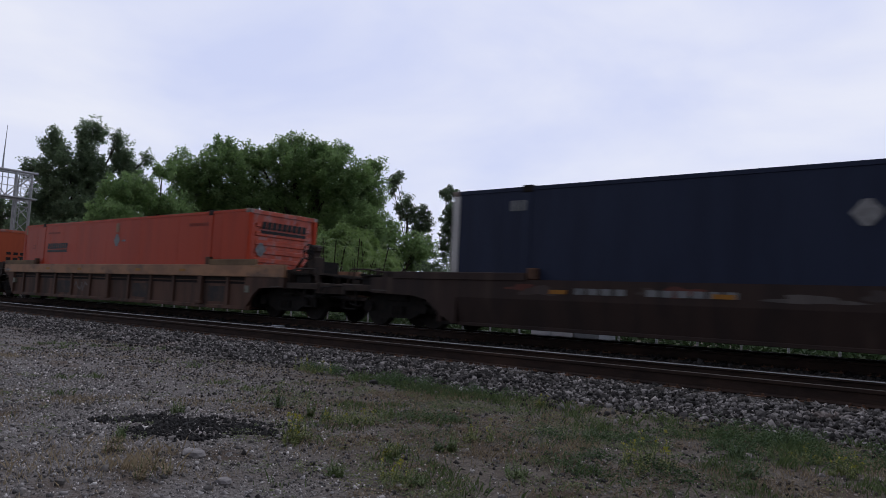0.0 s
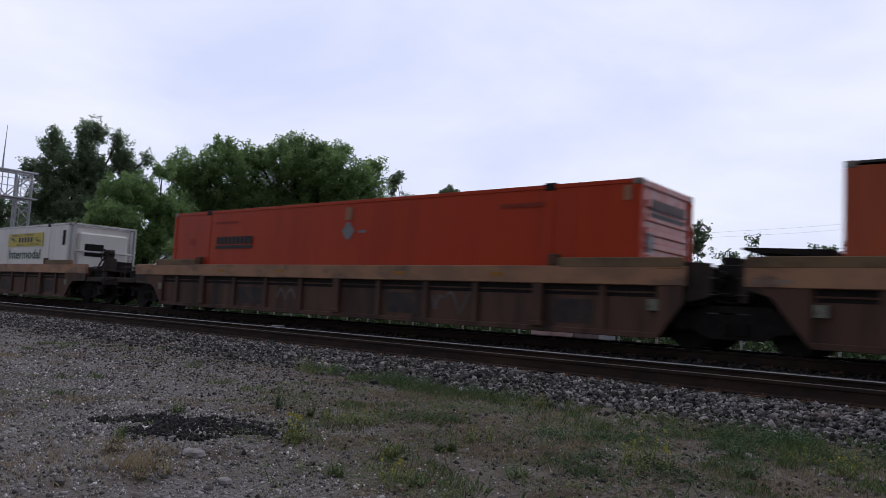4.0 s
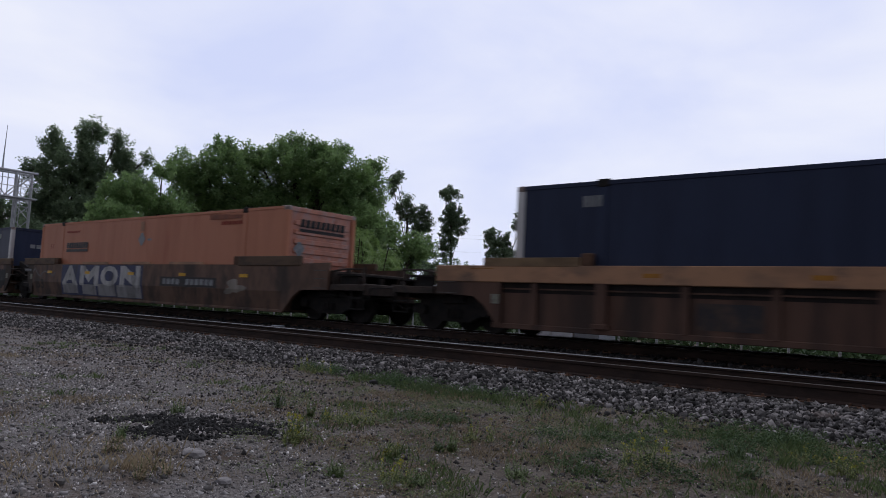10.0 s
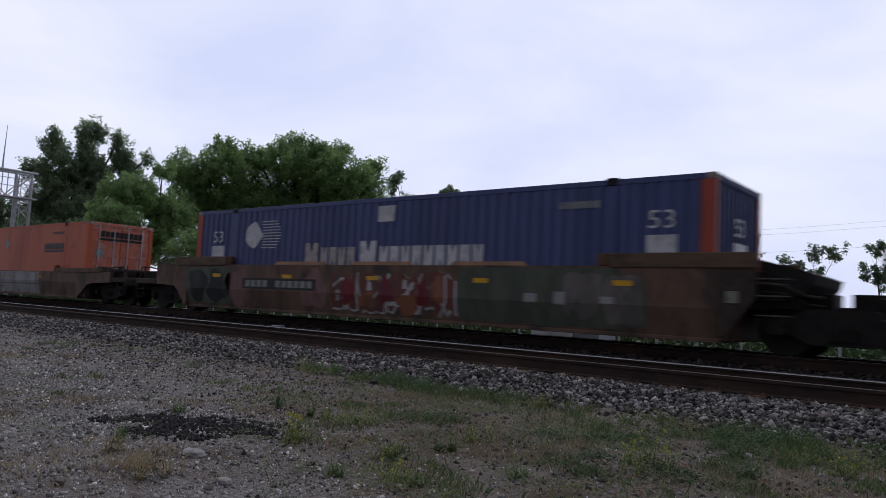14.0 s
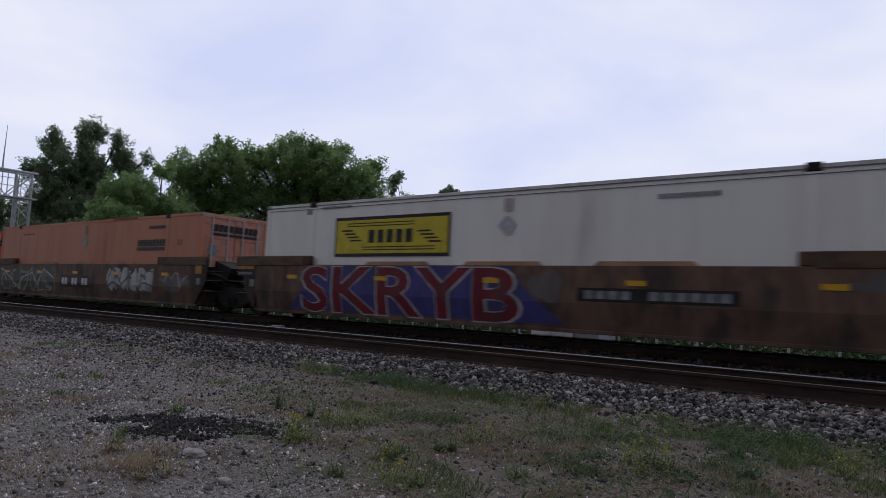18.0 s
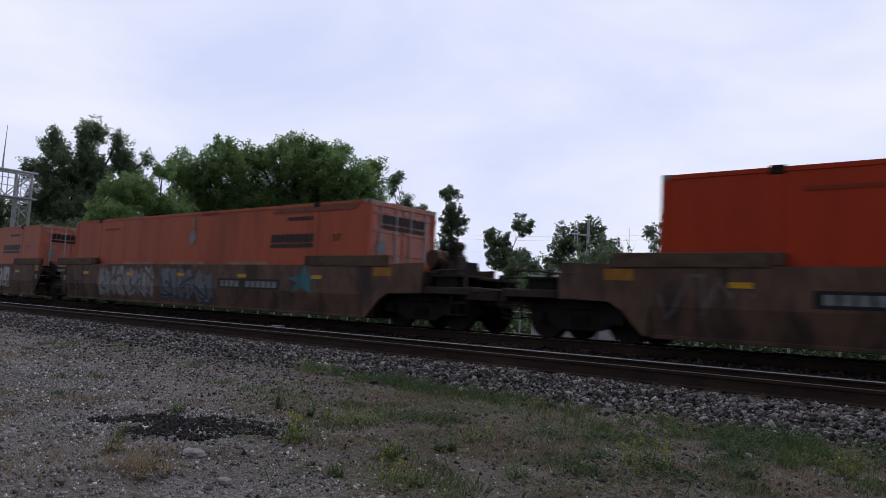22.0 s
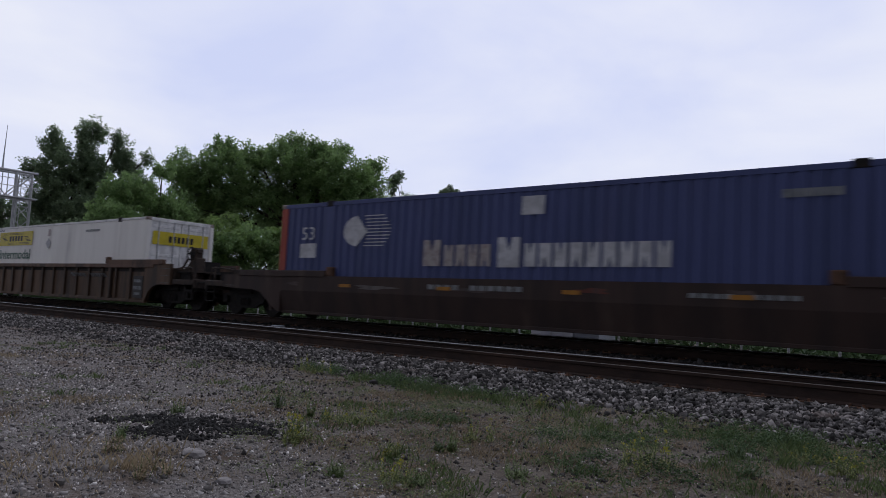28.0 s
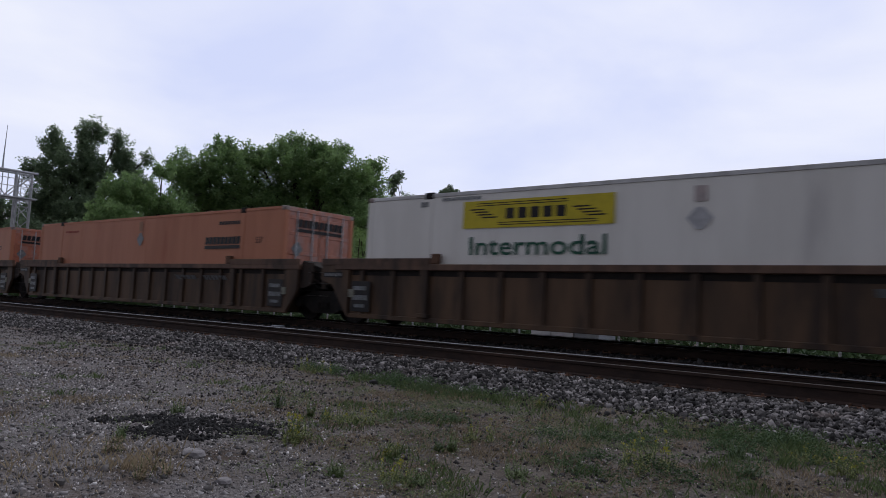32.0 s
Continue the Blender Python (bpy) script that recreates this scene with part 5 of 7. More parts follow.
def make_truck(car, x):
    """A two-axle truck: bolster, two side frames with springs, two wheelsets that turn."""
    truck = part("truck", cached("truck/bolster", lambda: boxes((-0.3, 0.3, -1.05, 1.05, 0.42, 0.72), (-0.22, 0.22, -0.3, 0.3, 0.72, 0.86), (-0.75, 0.75, -0.08, 0.08, 0.3, 0.4), bevel=0.02), M["black_steel"]), None, car, "black two-axle freight truck", pose(x, 0, 0))
    frame_outline = [(-1.15, 0.36), (-1.15, 0.6), (-0.8, 0.66), (-0.45, 0.8), (0.45, 0.8), (0.8, 0.66), (1.15, 0.6), (1.15, 0.36), (0.72, 0.36), (0.45, 0.22), (-0.45, 0.22), (-0.72, 0.36)]

    def side_frame():
        bm = add_prism(bmesh.new(), frame_outline, -0.06, 0.06)
        for a in (-0.16, 0.0, 0.16):
            add_tube(bm, [(a, -0.08, 0.3), (a, -0.08, 0.5)], 0.06, 8)
        for a in (-0.89, 0.89):
            add_drum(bm, a, 0.457, -0.16, 0.0, 0.11, 10)
        return bm
    for y in (-1.03, 1.03):
        part("side_frame", cached("truck/side_frame", side_frame, M["black_steel"]), None, truck, "", pose(0, y, 0, 0, 0, 180 if y > 0 else 0))

    def wheelset():
        bm = bmesh.new()
        for y in (-0.755, 0.755):
            s = 1 if y > 0 else -1
            add_drum(bm, 0, 0, y - 0.06, y + 0.06, 0.44, 26)
            add_drum(bm, 0, 0, y - s * 0.08, y - s * 0.055, 0.485, 26)
            add_drum(bm, 0, 0, y + s * 0.05, y + s * 0.09, 0.13, 12)
            for k in range(4):
                a = math.pi / 2 * k
                add_drum(bm, 0.27 * math.cos(a), 0.27 * math.sin(a), y + s * 0.055, y + s * 0.066, 0.05, 8)
        add_tube(bm, [(0, -1.0, 0), (0, 1.0, 0)], 0.08, 10)
        return bm
    for a in (-0.89, 0.89):
        ws = part("wheelset", cached("truck/wheelset", wheelset, M["wheel"]), None, truck, "dark steel wheelset", pose(a, 0, 0.457))
        WHEELS.append((ws, car, x + a, a))


M["galv_dull"] = surface("dull_steel_rod", (0.15, 0.135, 0.125), (0.09, 0.08, 0.07), 0.6, 0.4, scale=8, bump=0.05)
M["patch_dark"] = surface("dark_repaint", (0.045, 0.042, 0.045), (0.075, 0.055, 0.045), 0.7, scale=4, stain=(0.1, 0.065, 0.05), stain_scale=2.5, bump=0.1)
M["car_olive"] = surface("dusty_olive_cap_paint", (0.235, 0.155, 0.085), (0.16, 0.105, 0.06), 0.7, scale=3, stretch=(0.4, 1, 1), stain=(0.10, 0.068, 0.045), stain_scale=1.2, bump=0.12)
M["car_cap"] = surface("dusty_brown_cap_paint", (0.125, 0.08, 0.05), (0.075, 0.05, 0.036), 0.7, scale=4, stretch=(0.4, 1, 1), bump=0.15)
M["car_sooty"] = surface("sooty_brown_steel", (0.06, 0.042, 0.033), (0.035, 0.028, 0.024), 0.75, scale=5, bump=0.15)
M["decal_pale"] = surface("pale_tag_paint", (0.24, 0.24, 0.19), (0.15, 0.14, 0.11), 0.6, scale=9, bump=0.0)
cached("car/grab_iron", lambda: boxes((-0.24, 0.24, -1.455, -1.437, -0.01, 0.01), (-0.24, -0.224, -1.44, -1.2, -0.008, 0.008), (0.224, 0.24, -1.44, -1.2, -0.008, 0.008)), M["galv_dull"])
cached("car/tag_plate", lambda: boxes((-0.1, 0.1, -1.466, -1.34, 0.72, 0.92), bevel=0.004), M["decal_pale"])
KINDS = {
    # top of sill, top of end cap, inner end of cap, outer end of cap, paint, sill paint, cap paint
    "ribbed": (1.46, 1.62, 6.45, 8.75, "car_well", "car_tan", "car_olive"),
    "smooth": (1.46, 1.70, 6.16, 8.95, "car_brown", "car_brown", "car_cap"),
    "low": (1.17, 1.31, 5.95, 9.65, "car_dark", "car_dark", "car_dark"),
    "lowbrown": (1.17, 1.31, 5.95, 9.65, "car_brown", "car_brown", "car_well"),
    "dense": (1.48, 1.62, 5.85, 9.6, "car_ochre", "car_brown", "car_brown"),
}


def well_car(style, left, right, label, brake=False, amber=True):
    """left, right: "coupler" or "joint", the trailing and leading end."""
    top, cap, c0, c1, paint, sill_paint, cap_paint = KINDS[style]
    kind = "low" if style == "lowbrown" else style
    car = tagged(new("well_car"), label, "railcar", "well cars of the train")
    p, sp, cp = M[paint], M[sill_paint], M[cap_paint]
    for s in (-1, 1):
        flip = pose(0, 0, 0, 0, 0, 0) if s < 0 else pose(0, 0, 0, 0, 0, 180)
        if kind in ("smooth", "low"):
            cr = 0.74 if kind == "smooth" else 0.77
            sec = [(-1.335, 0.2), (-1.45, cr), (-1.45, top), (-1.36, top), (-1.36, cr), (-1.31, 0.2)]
            pe = 8.2 if kind == "smooth" else 7.75
            part("side_panel", cached(style + "/side_panel", lambda: loft_x(bmesh.new(), sec, -pe, pe), p), None, car, "", flip)
            part("bottom_sill", cached(style + "/bottom_sill", lambda: boxes((-pe, pe, -1.36, -1.3, 0.16, 0.235), bevel=0.01), p), None, car, "", flip)
            if kind == "smooth":
                # lips get the lighter tan so that their tops look lit
                for a, b in ((-3.9, -1.8), (-0.85, 1.2), (2.3, 4.35)):
                    part("guide_lip", cached(style + "/lip%d" % round(a * 10), lambda: prism([(a, 1.44), (b, 1.44), (b - 0.12, 1.545), (a + 0.12, 1.545)], -1.44, -1.38), M["car_tan"]), None, car, "worn lighter guide lip", flip)
        else:
            sill_low = 1.11 if kind == "ribbed" else 1.34
            part("top_sill", cached(style + "/top_sill", lambda: boxes((-9.0, 9.0, -1.47, -1.34, sill_low, top), bevel=0.012), sp), None, car, "lighter tan top sill", flip)
            part("side_panel", cached(style + "/side_panel", lambda: boxes((-8.5, 8.5, -1.365, -1.33, 0.2, sill_low)), p), None, car, "", flip)
            part("bottom_sill", cached(style + "/bottom_sill", lambda: boxes((-8.5, 8.5, -1.42, -1.33, 0.16, 0.27), bevel=0.012), p), None, car, "", flip)
            # the slots are not cut: a flat dark strip stands for their shade
            if kind == "dense":
                part("slot", cached(style + "/slot", lambda: boxes((-8.45, 8.45, -1.372, -1.364, 1.21, 1.33)), M["slot_shade"]), None, car, "dark slot below the sill", flip)
            if kind == "ribbed":
                part("slot", cached(style + "/slot", lambda: boxes((-8.45, 8.45, -1.372, -1.364, 0.9, 1.1)), M["slot_shade"]), None, car, "dark slot below the sill", flip)
                part("pipe", cached(style + "/pipe", lambda: boxes((-8.45, 8.45, -1.40, -1.375, 0.97, 1.0)), p), None, car, "", flip)
                ribs = [(x, 0.07) for x in (-7.5, -4.4, -2.9, -1.4, 1.5, 3.0, 4.4, 7.4)]
                posts = (-6.0, 0.05, 6.0)
                for x0, x1 in ((-4.2, -3.1), (1.75, 2.75), (6.35, 7.2)):
                    part("panel_patch", cached("ribbed/patch%d" % round(x0 * 10), lambda: boxes((x0, x1, -1.3705, -1.366, 0.36, 0.82)), M["patch_dark"]), None, car, "dark repainted patch", flip)
            else:
                ribs = [(-8.05 + 1.03 * i, 0.065) for i in range(17)]
                posts = (-6.0, 6.0)
            for x, w in ribs:
                part("rib", cached(style + "/rib", lambda: boxes((-w, w, -1.43, -1.365, 0.25, sill_low + 0.01), bevel=0.008), p), None, car, "", flip @ pose(x, 0, 0))
            for x in posts:
                part("post", cached(style + "/post", lambda: boxes((-0.11, 0.11, -1.475, -1.365, 0.34, sill_low + 0.02), (-0.16, 0.16, -1.49, -1.365, 0.26, 0.36), bevel=0.012), p), None, car, "", flip @ pose(x, 0, 0))
        for e in (-1, 1):
            end = right if e * (-s) > 0 else left
            lead = e * (-s) > 0
            joint = end == "joint"
            # end corner of the side, cut away over the truck
            if joint and kind == "smooth":
                out = None
                xe = 8.79 if lead else 9.14
            elif joint and lead:
                xe = 8.95
                out = [(8.5, 0.2), (8.52, 0.2), (8.95, 0.8), (8.95, top), (8.5, top)]
            elif joint:
                xe = 9.5
                out = [(8.5, 0.2), (8.52, 0.2), (9.1, 0.96), (9.5, 1.08), (9.5, 1.11), (8.5, 1.11)] if kind == "ribbed" else [(8.5, 0.2), (8.52, 0.2), (9.1, 0.96), (9.5, 1.08), (9.5, top), (8.5, top)]
            else:
                xe = 10.4 if kind == "low" else 10.05
                tp = top + (0.06 if kind == "smooth" else 0.0)
                if kind == "dense":
                    out = [(8.45, 0.2), (8.5, 0.2), (8.6, 0.35), (8.75, 0.55), (9.0, 0.72), (9.3, 0.8), (xe, 0.8), (xe, tp), (8.45, top)]
                elif kind == "low":
                    out = [(7.75, 0.2), (7.85, 0.2), (8.2, 0.38), (8.6, 0.68), (9.0, 0.76), (xe, 0.8), (xe, tp), (7.75, top)]
                else:
                    q0 = 8.2 if kind == "smooth" else 8.5
                    out = [(q0, 0.2), (8.3, 0.2), (8.7, 0.62), (8.98, 0.79), (xe, 0.82), (xe, tp), (q0, top)] if kind == "smooth" else [(8.3, 0.2), (8.36, 0.2), (8.72, 0.62), (9.0, 0.8), (xe, 0.84), (xe, 1.11), (8.3, 1.11)]
            if kind == "ribbed" and xe > 9.0:
                part("sill_end", cached("ribbed/sill_end%d%d" % (e, round(xe * 10)), lambda: boxes((min(e * 9.0, e * xe), max(e * 9.0, e * xe), -1.47, -1.34, 1.11, top), bevel=0.012), sp), None, car, "end of the tan top sill", flip)
            if out:
                if e < 0:
                    out = [(-x, z) for x, z in out][::-1]
                part("end_corner", cached("%s/end_corner%d%s%d" % (style, e, end, lead), lambda: prism(out, -1.447, -1.35), p), None, car, "", flip)
            xc = xe if joint else min(c1, xe)
            a, b = (c0, xc) if e > 0 else (-xc, -c0)
            part("end_cap", cached("%s/end_cap%d%s%d" % (style, e, end, lead), lambda: boxes((a, b, -1.475, -1.36, top - 0.03, cap), bevel=0.012), cp), None, car, "raised cap over the side's end", flip)
            if kind == "dense":
                bx0, bx1 = sorted((e * 7.72, e * 8.36))
                board = part("number_board", cached("dense/number_board%d" % e, lambda: boxes((bx0, bx1, -1.45, -1.43, 0.32, 1.06), bevel=0.004), M["decal_black"]), None, car, "black board with pale marks", flip)
                for q, (u0, u1, w0, w1) in enumerate(((0.1, 0.8, 0.84, 0.94), (0.08, 0.9, 0.6, 0.72), (0.2, 0.7, 0.42, 0.5))):
                    for m in range(4):
                        d0 = bx0 + (bx1 - bx0) * (u0 + (u1 - u0) * m / 4)
                        part("marking", cached("dense/board_mark%d%d%d" % (e, q, m), lambda: boxes((d0, d0 + 0.1, -1.4535, -1.4495, w0, w1)), M["decal_grey"]), None, board)
            part("lock_post", cached(style + "/lock_post", lambda: boxes((-0.12, 0.12, -1.46, -1.33, top, top + 0.24), bevel=0.02), M["steel_rust"]), None, car, "", flip @ pose(e * (c0 - 0.13), 0, 0))
            # amber marker panel
            if amber and style in ("ribbed", "smooth"):
                if joint and kind == "smooth":
                    spot = (8.22, 8.58, 1.17, 1.44) if lead else (8.32, 9.06, 1.33, 1.445)
                elif joint:
                    spot = (8.5, 8.93, 1.18, 1.42) if lead else (8.6, 9.45, 1.3, 1.44)
                else:
                    spot = (8.5, 9.1, top - 0.27, top - 0.06)
                ax0, ax1 = sorted((e * spot[0], e * spot[1]))
                part("amber_panel", cached("%s/amber%d%d%d" % (style, e, joint, lead), lambda: painted([rect(ax0, ax1, spot[2], spot[3])], kind if kind == "smooth" else "flat", 1), M["amber"]), None, car, "worn amber panel", flip)
            if joint:
                # sooty plate beyond the side, cut back towards the truck
                k0 = 8.2 if kind == "smooth" else (8.95 if lead else 9.5)
                k1 = k0 + (0.6 if kind == "smooth" else 0.45 if lead else 0.12)
                yo = -1.446 if kind == "smooth" else -1.32
                plate = [(k0, 0.25 if kind == "smooth" else 0.85), (k0 + 0.12, 0.3 if kind == "smooth" else 0.85), (k1, 0.95), (k1, cap - 0.1), (k0, cap - 0.08)]
                if e < 0:
                    plate = [(-x, z) for x, z in plate][::-1]
                part("end_plate", cached("%s/end_plate%d%d" % (style, e, lead), lambda: prism(plate, yo, yo + 0.06), M["car_sooty"]), None, car, "sooty plate at the end of the side", flip)
                gx = e * (k1 + (0.26 if lead else 0.1))
                for z in (0.66, 0.98, 1.26):
                    part("grab_iron", MESHES["car/grab_iron"], None, car, "steel grab iron", flip @ pose(gx, 0, z))
                if not lead:
                    mx = e * (8.7 if kind == "smooth" else 9.05)
                    part("number_plate", cached("%s/number_plate%d" % (kind, e), lambda: boxes((-0.34, 0.34, -1.466, -1.455, 1.14, 1.28)), M["decal_black"]), None, car, "dark plate with pale marks", flip @ pose(mx, 0, 0))
                    for q in range(6):
                        part("marking", cached("car/plate_mark", lambda: boxes((-0.032, 0.032, -1.47, -1.465, 1.175, 1.245)), M["decal_grey"]), None, car, "", flip @ pose(mx - 0.27 + q * 0.108, 0, 0))
                tx = e * (8.36 if not lead else 8.42)
                part("tag_plate", MESHES["car/tag_plate"], None, car, "small pale tag plate", flip @ pose(tx, 0, 0.12 if kind == "smooth" else -0.06))
            else:
                for z in (0.86, 1.1, 1.32):
                    if z < top - 0.1:
                        part("grab_iron", MESHES["car/grab_iron"], None, car, "steel grab iron", flip @ pose(e * (xe - 0.3), 0, z))
                if kind == "ribbed":
                    part("tag_plate", MESHES["car/tag_plate"], None, car, "small pale tag plate", flip @ pose(e * 8.42, 0, -0.06))
        if kind == "smooth":
            for x in (-6.6, -3.3, -0.05, 3.2, 6.45):
                part("reflector", cached("smooth/reflector", lambda: boxes((-0.19, 0.19, -1.4665, -1.449, 1.09, 1.19)), M["reflector"]), None, car, "yellow reflective strip", flip @ pose(x, 0, 0))
        elif kind == "ribbed":
            for x in (-5.0, -2.2, 2.2, 5.0):
                part("reflector", cached(style + "/reflector", lambda: boxes((-0.17, 0.17, -1.4735, -1.47, top - 0.22, top - 0.14)), M["amber"]), None, car, "dull amber reflective strip", flip @ pose(x, 0, 0))
        elif kind == "low":
            for x in (-5.2, -2.0, 1.2, 4.4):
                part("reflector", cached("low/reflector", lambda: boxes((-0.19, 0.19, -1.4665, -1.449, 0.9, 0.98)), M["amber"]), None, car, "dull amber reflective strip", flip @ pose(x, 0, 0))
    part("floor", cached("car/floor", lambda: boxes((-8.3, 8.3, -1.33, -1.0, 0.17, 0.23), (-8.3, 8.3, 1.0, 1.33, 0.17, 0.23), *[(x - 0.12, x + 0.12, -1.0, 1.0, 0.17, 0.232) for x in (-8.0, -6.0, -3.0, 0.0, 3.0, 6.0, 8.0)]), M["black_steel"]), None, car, "black cross bearers of the open well")
    for e, end in ((-1, left), (1, right)):
        turn = pose(0, 0, 0, 0, 0, 0 if e > 0 else 180)
        part("end_bulkhead", cached(style + "/bulkhead", lambda: boxes((8.22, 8.34, -1.35, 1.35, 0.2, top - 0.06), bevel=0.01), p), None, car, "", turn)
        if end == "coupler":
            deck = part("end_deck", cached(style + "/deck", lambda: boxes((8.34, 10.15, -1.34, 1.34, 0.95, 1.05), (10.15, 11.4, -1.42, 1.42, 0.82, 0.98), (8.34, 11.5, -0.33, 0.33, 0.58, 0.95), (11.3, 11.45, -1.4, 1.4, 0.72, 1.0), (9.9, 10.15, -1.34, 1.34, 0.8, 1.32), bevel=0.012), M["car_sooty"]), None, car, "sooty end platform over the truck", turn)
            part("cross_walk", cached(style + "/cross_walk", lambda: boxes((10.25, 10.95, -1.3, 1.3, 1.2, 1.24), *[(10.3, 10.9, y - 0.02, y + 0.02, 0.98, 1.2) for y in (-1.2, -0.4, 0.4, 1.2)]), M["black_steel"]), None, deck, "grated walkway")
            for y in (-1.4, 1.4):
                part("step", cached("car/step", lambda: boxes(*[(10.9, 11.35, -0.03, 0.03, z, z + 0.03) for z in (0.36, 0.62)], *[(x, x + 0.03, -0.02, 0.02, 0.36, 0.85) for x in (10.9, 11.33)]), M["black_steel"]), None, deck, "corner step", pose(0, y, 0))
            cpl = part("coupler", cached("car/coupler", lambda: boxes((11.4, 11.66, -0.1, 0.1, 0.72, 0.92), (11.6, 11.86, -0.16, 0.05, 0.68, 0.96), (11.66, 11.82, 0.05, 0.17, 0.7, 0.94), bevel=0.025), M["steel_rust"]), None, car, "rusty knuckle coupler", turn)
            part("air_hose", cached("car/air_hose", lambda: add_tube(bmesh.new(), [(11.45, -0.4, 0.7), (11.6, -0.38, 0.5), (11.75, -0.3, 0.42), (11.85, -0.2, 0.48)], 0.025, 7), M["black_steel"]), None, cpl, "black rubber air hose")
            make_truck(car, e * 9.77)
            for sy in (-1, 1):
                part("corner_post", cached("car/corner_post%d" % sy, lambda: add_tube(bmesh.new(), [(11.2, sy * 1.25, 0.98), (11.2, sy * 1.25, 1.42)], 0.03, 6), M["car_sooty"]), None, deck, "upright grab post")
                part("corner_post", cached("car/deck_post%d" % sy, lambda: boxes((10.42, 10.55, sy * 1.12 - 0.06, sy * 1.12 + 0.06, 1.05, 1.4), bevel=0.015), M["car_sooty"]), None, deck, "sooty upright block")
                part("hand_rail", cached("car/hand_rail%d" % sy, lambda: add_tube(bmesh.new(), [(10.1, sy * 1.36, 1.3), (10.6, sy * 1.36, 1.36), (11.2, sy * 1.36, 1.36), (11.3, sy * 1.36, 1.0)], 0.022, 5), M["car_sooty"]), None, deck, "bent grab rail")
                part("uncoupling_lever", cached("car/lever%d" % sy, lambda: add_tube(bmesh.new(), [(11.5, 0.0, 0.98), (11.52, sy * 0.5, 0.95), (11.5, sy * 1.3, 0.9), (11.5, sy * 1.4, 0.6)], 0.018, 5), M["black_steel"]), None, cpl, "bent uncoupling lever")
            part("brake_cylinder", cached("car/brake_cylinder", lambda: add_tube(bmesh.new(), [(8.6, -0.85, 1.22), (9.15, -0.85, 1.22), (9.17, -0.85, 1.22), (9.6, -0.85, 1.22)], [0.17, 0.17, 0.05, 0.05], 12), M["car_sooty"]), None, deck, "sooty brake cylinder")
            part("pipe_run", cached("car/pipe_run", lambda: add_tube(bmesh.new(), [(8.4, -1.2, 1.12), (9.7, -1.2, 1.12), (9.9, -1.28, 0.7), (11.2, -1.28, 0.66), (11.4, -0.5, 0.66)], 0.03, 6), M["black_steel"]), None, deck, "black brake pipe")
            part("valve_box", cached("car/valve_box", lambda: boxes((9.0, 9.42, -1.3, -1.0, 1.05, 1.38), (9.1, 9.3, -1.33, -1.3, 1.12, 1.3), bevel=0.03), M["car_sooty"]), None, deck, "sooty valve housing")
            part("truck_guard", cached("car/truck_guard", lambda: boxes((8.36, 8.5, -1.2, 1.2, 0.25, 0.95), (8.6, 11.2, -0.7, 0.7, 0.74, 0.9), (9.45, 10.1, -1.15, 1.15, 0.62, 0.9), bevel=0.015), M["black_steel"]), None, deck, "black underframe over the truck")
            if brake and e > 0:
                hb = part("hand_brake", cached("car/hand_brake", lambda: boxes((10.42, 10.7, -0.98, -0.6, 1.0, 1.72), (10.4, 10.66, -0.98, -0.68, 1.66, 2.04), (10.52, 10.74, -0.94, -0.72, 1.86, 2.0), bevel=0.025), M["car_sooty"]), None, car, "sooty hand brake stand")
                part("brake_wheel", cached("car/brake_wheel", lambda: add_tube(bmesh.new(), [(10.54 + 0.21 * math.cos(q * 0.5236), -1.05, 1.84 + 0.21 * math.sin(q * 0.5236)) for q in range(13)], 0.02, 6), M["black_steel"]), None, hb, "brake wheel rim")
                part("brake_spokes", cached("car/brake_spokes", lambda: boxes((10.33, 10.75, -1.06, -1.04, 1.825, 1.855), (10.525, 10.555, -1.06, -1.04, 1.63, 2.05), (10.48, 10.6, -1.08, -0.98, 1.78, 1.9)), M["black_steel"]), None, hb, "crossed spokes and hub")
                for bx in (9.9, 10.2):
                    part("brace", cached("car/brake_brace%d" % round(bx * 100), lambda: add_tube(bmesh.new(), [(bx - 0.35, -0.9, 1.05), (bx + 0.25, -0.9, 1.68)], 0.04, 5), M["car_sooty"]), None, hb, "slanting brace rod")
                part("gear_housing", cached("car/gear_housing", lambda: prism([(9.75, 1.05), (10.5, 1.05), (10.5, 1.62), (10.3, 1.62), (9.9, 1.3)], -0.75, 0.1), M["black_steel"]), None, hb, "black sloping gear housing")
                part("brake_platform", cached("car/brake_platform", lambda: boxes((10.1, 11.2, -1.25, -0.5, 1.22, 1.27), (10.12, 10.18, -1.22, -1.16, 1.0, 1.22), (11.1, 11.16, -1.22, -1.16, 1.0, 1.22)), M["car_sooty"]), None, hb, "grated brake platform")
            if brake == "tank" and e > 0:
                part("air_tank", cached("car/air_tank", lambda: add_drum(bmesh.new(), 9.75, 1.68, -0.75, 0.35, 0.21, 18), M["steel_rust"]), None, car, "rusty air reservoir drum")
                part("tank_saddle", cached("car/tank_saddle", lambda: boxes((9.6, 9.9, -0.6, -0.5, 1.05, 1.52), (9.6, 9.9, 0.1, 0.2, 1.05, 1.52)), M["black_steel"]), None, car)
        else:
            lead = e > 0
            specs = [(8.34, 9.2, -1.25, 1.25, 0.9, 1.0), (8.34, 9.74, -0.36, 0.36, 0.62, 1.08), (8.4, 8.85, -1.2, 1.2, 0.75, 1.4)]
            if lead:
                specs += [(8.85, 9.3, -1.1, 1.1, 0.78, 1.3)]
            if lead and kind != "smooth":
                specs += [(9.35, 9.85, -0.95, -0.3, 0.9, 1.52), (9.42, 9.7, -0.8, 0.4, 1.4, 1.66)]
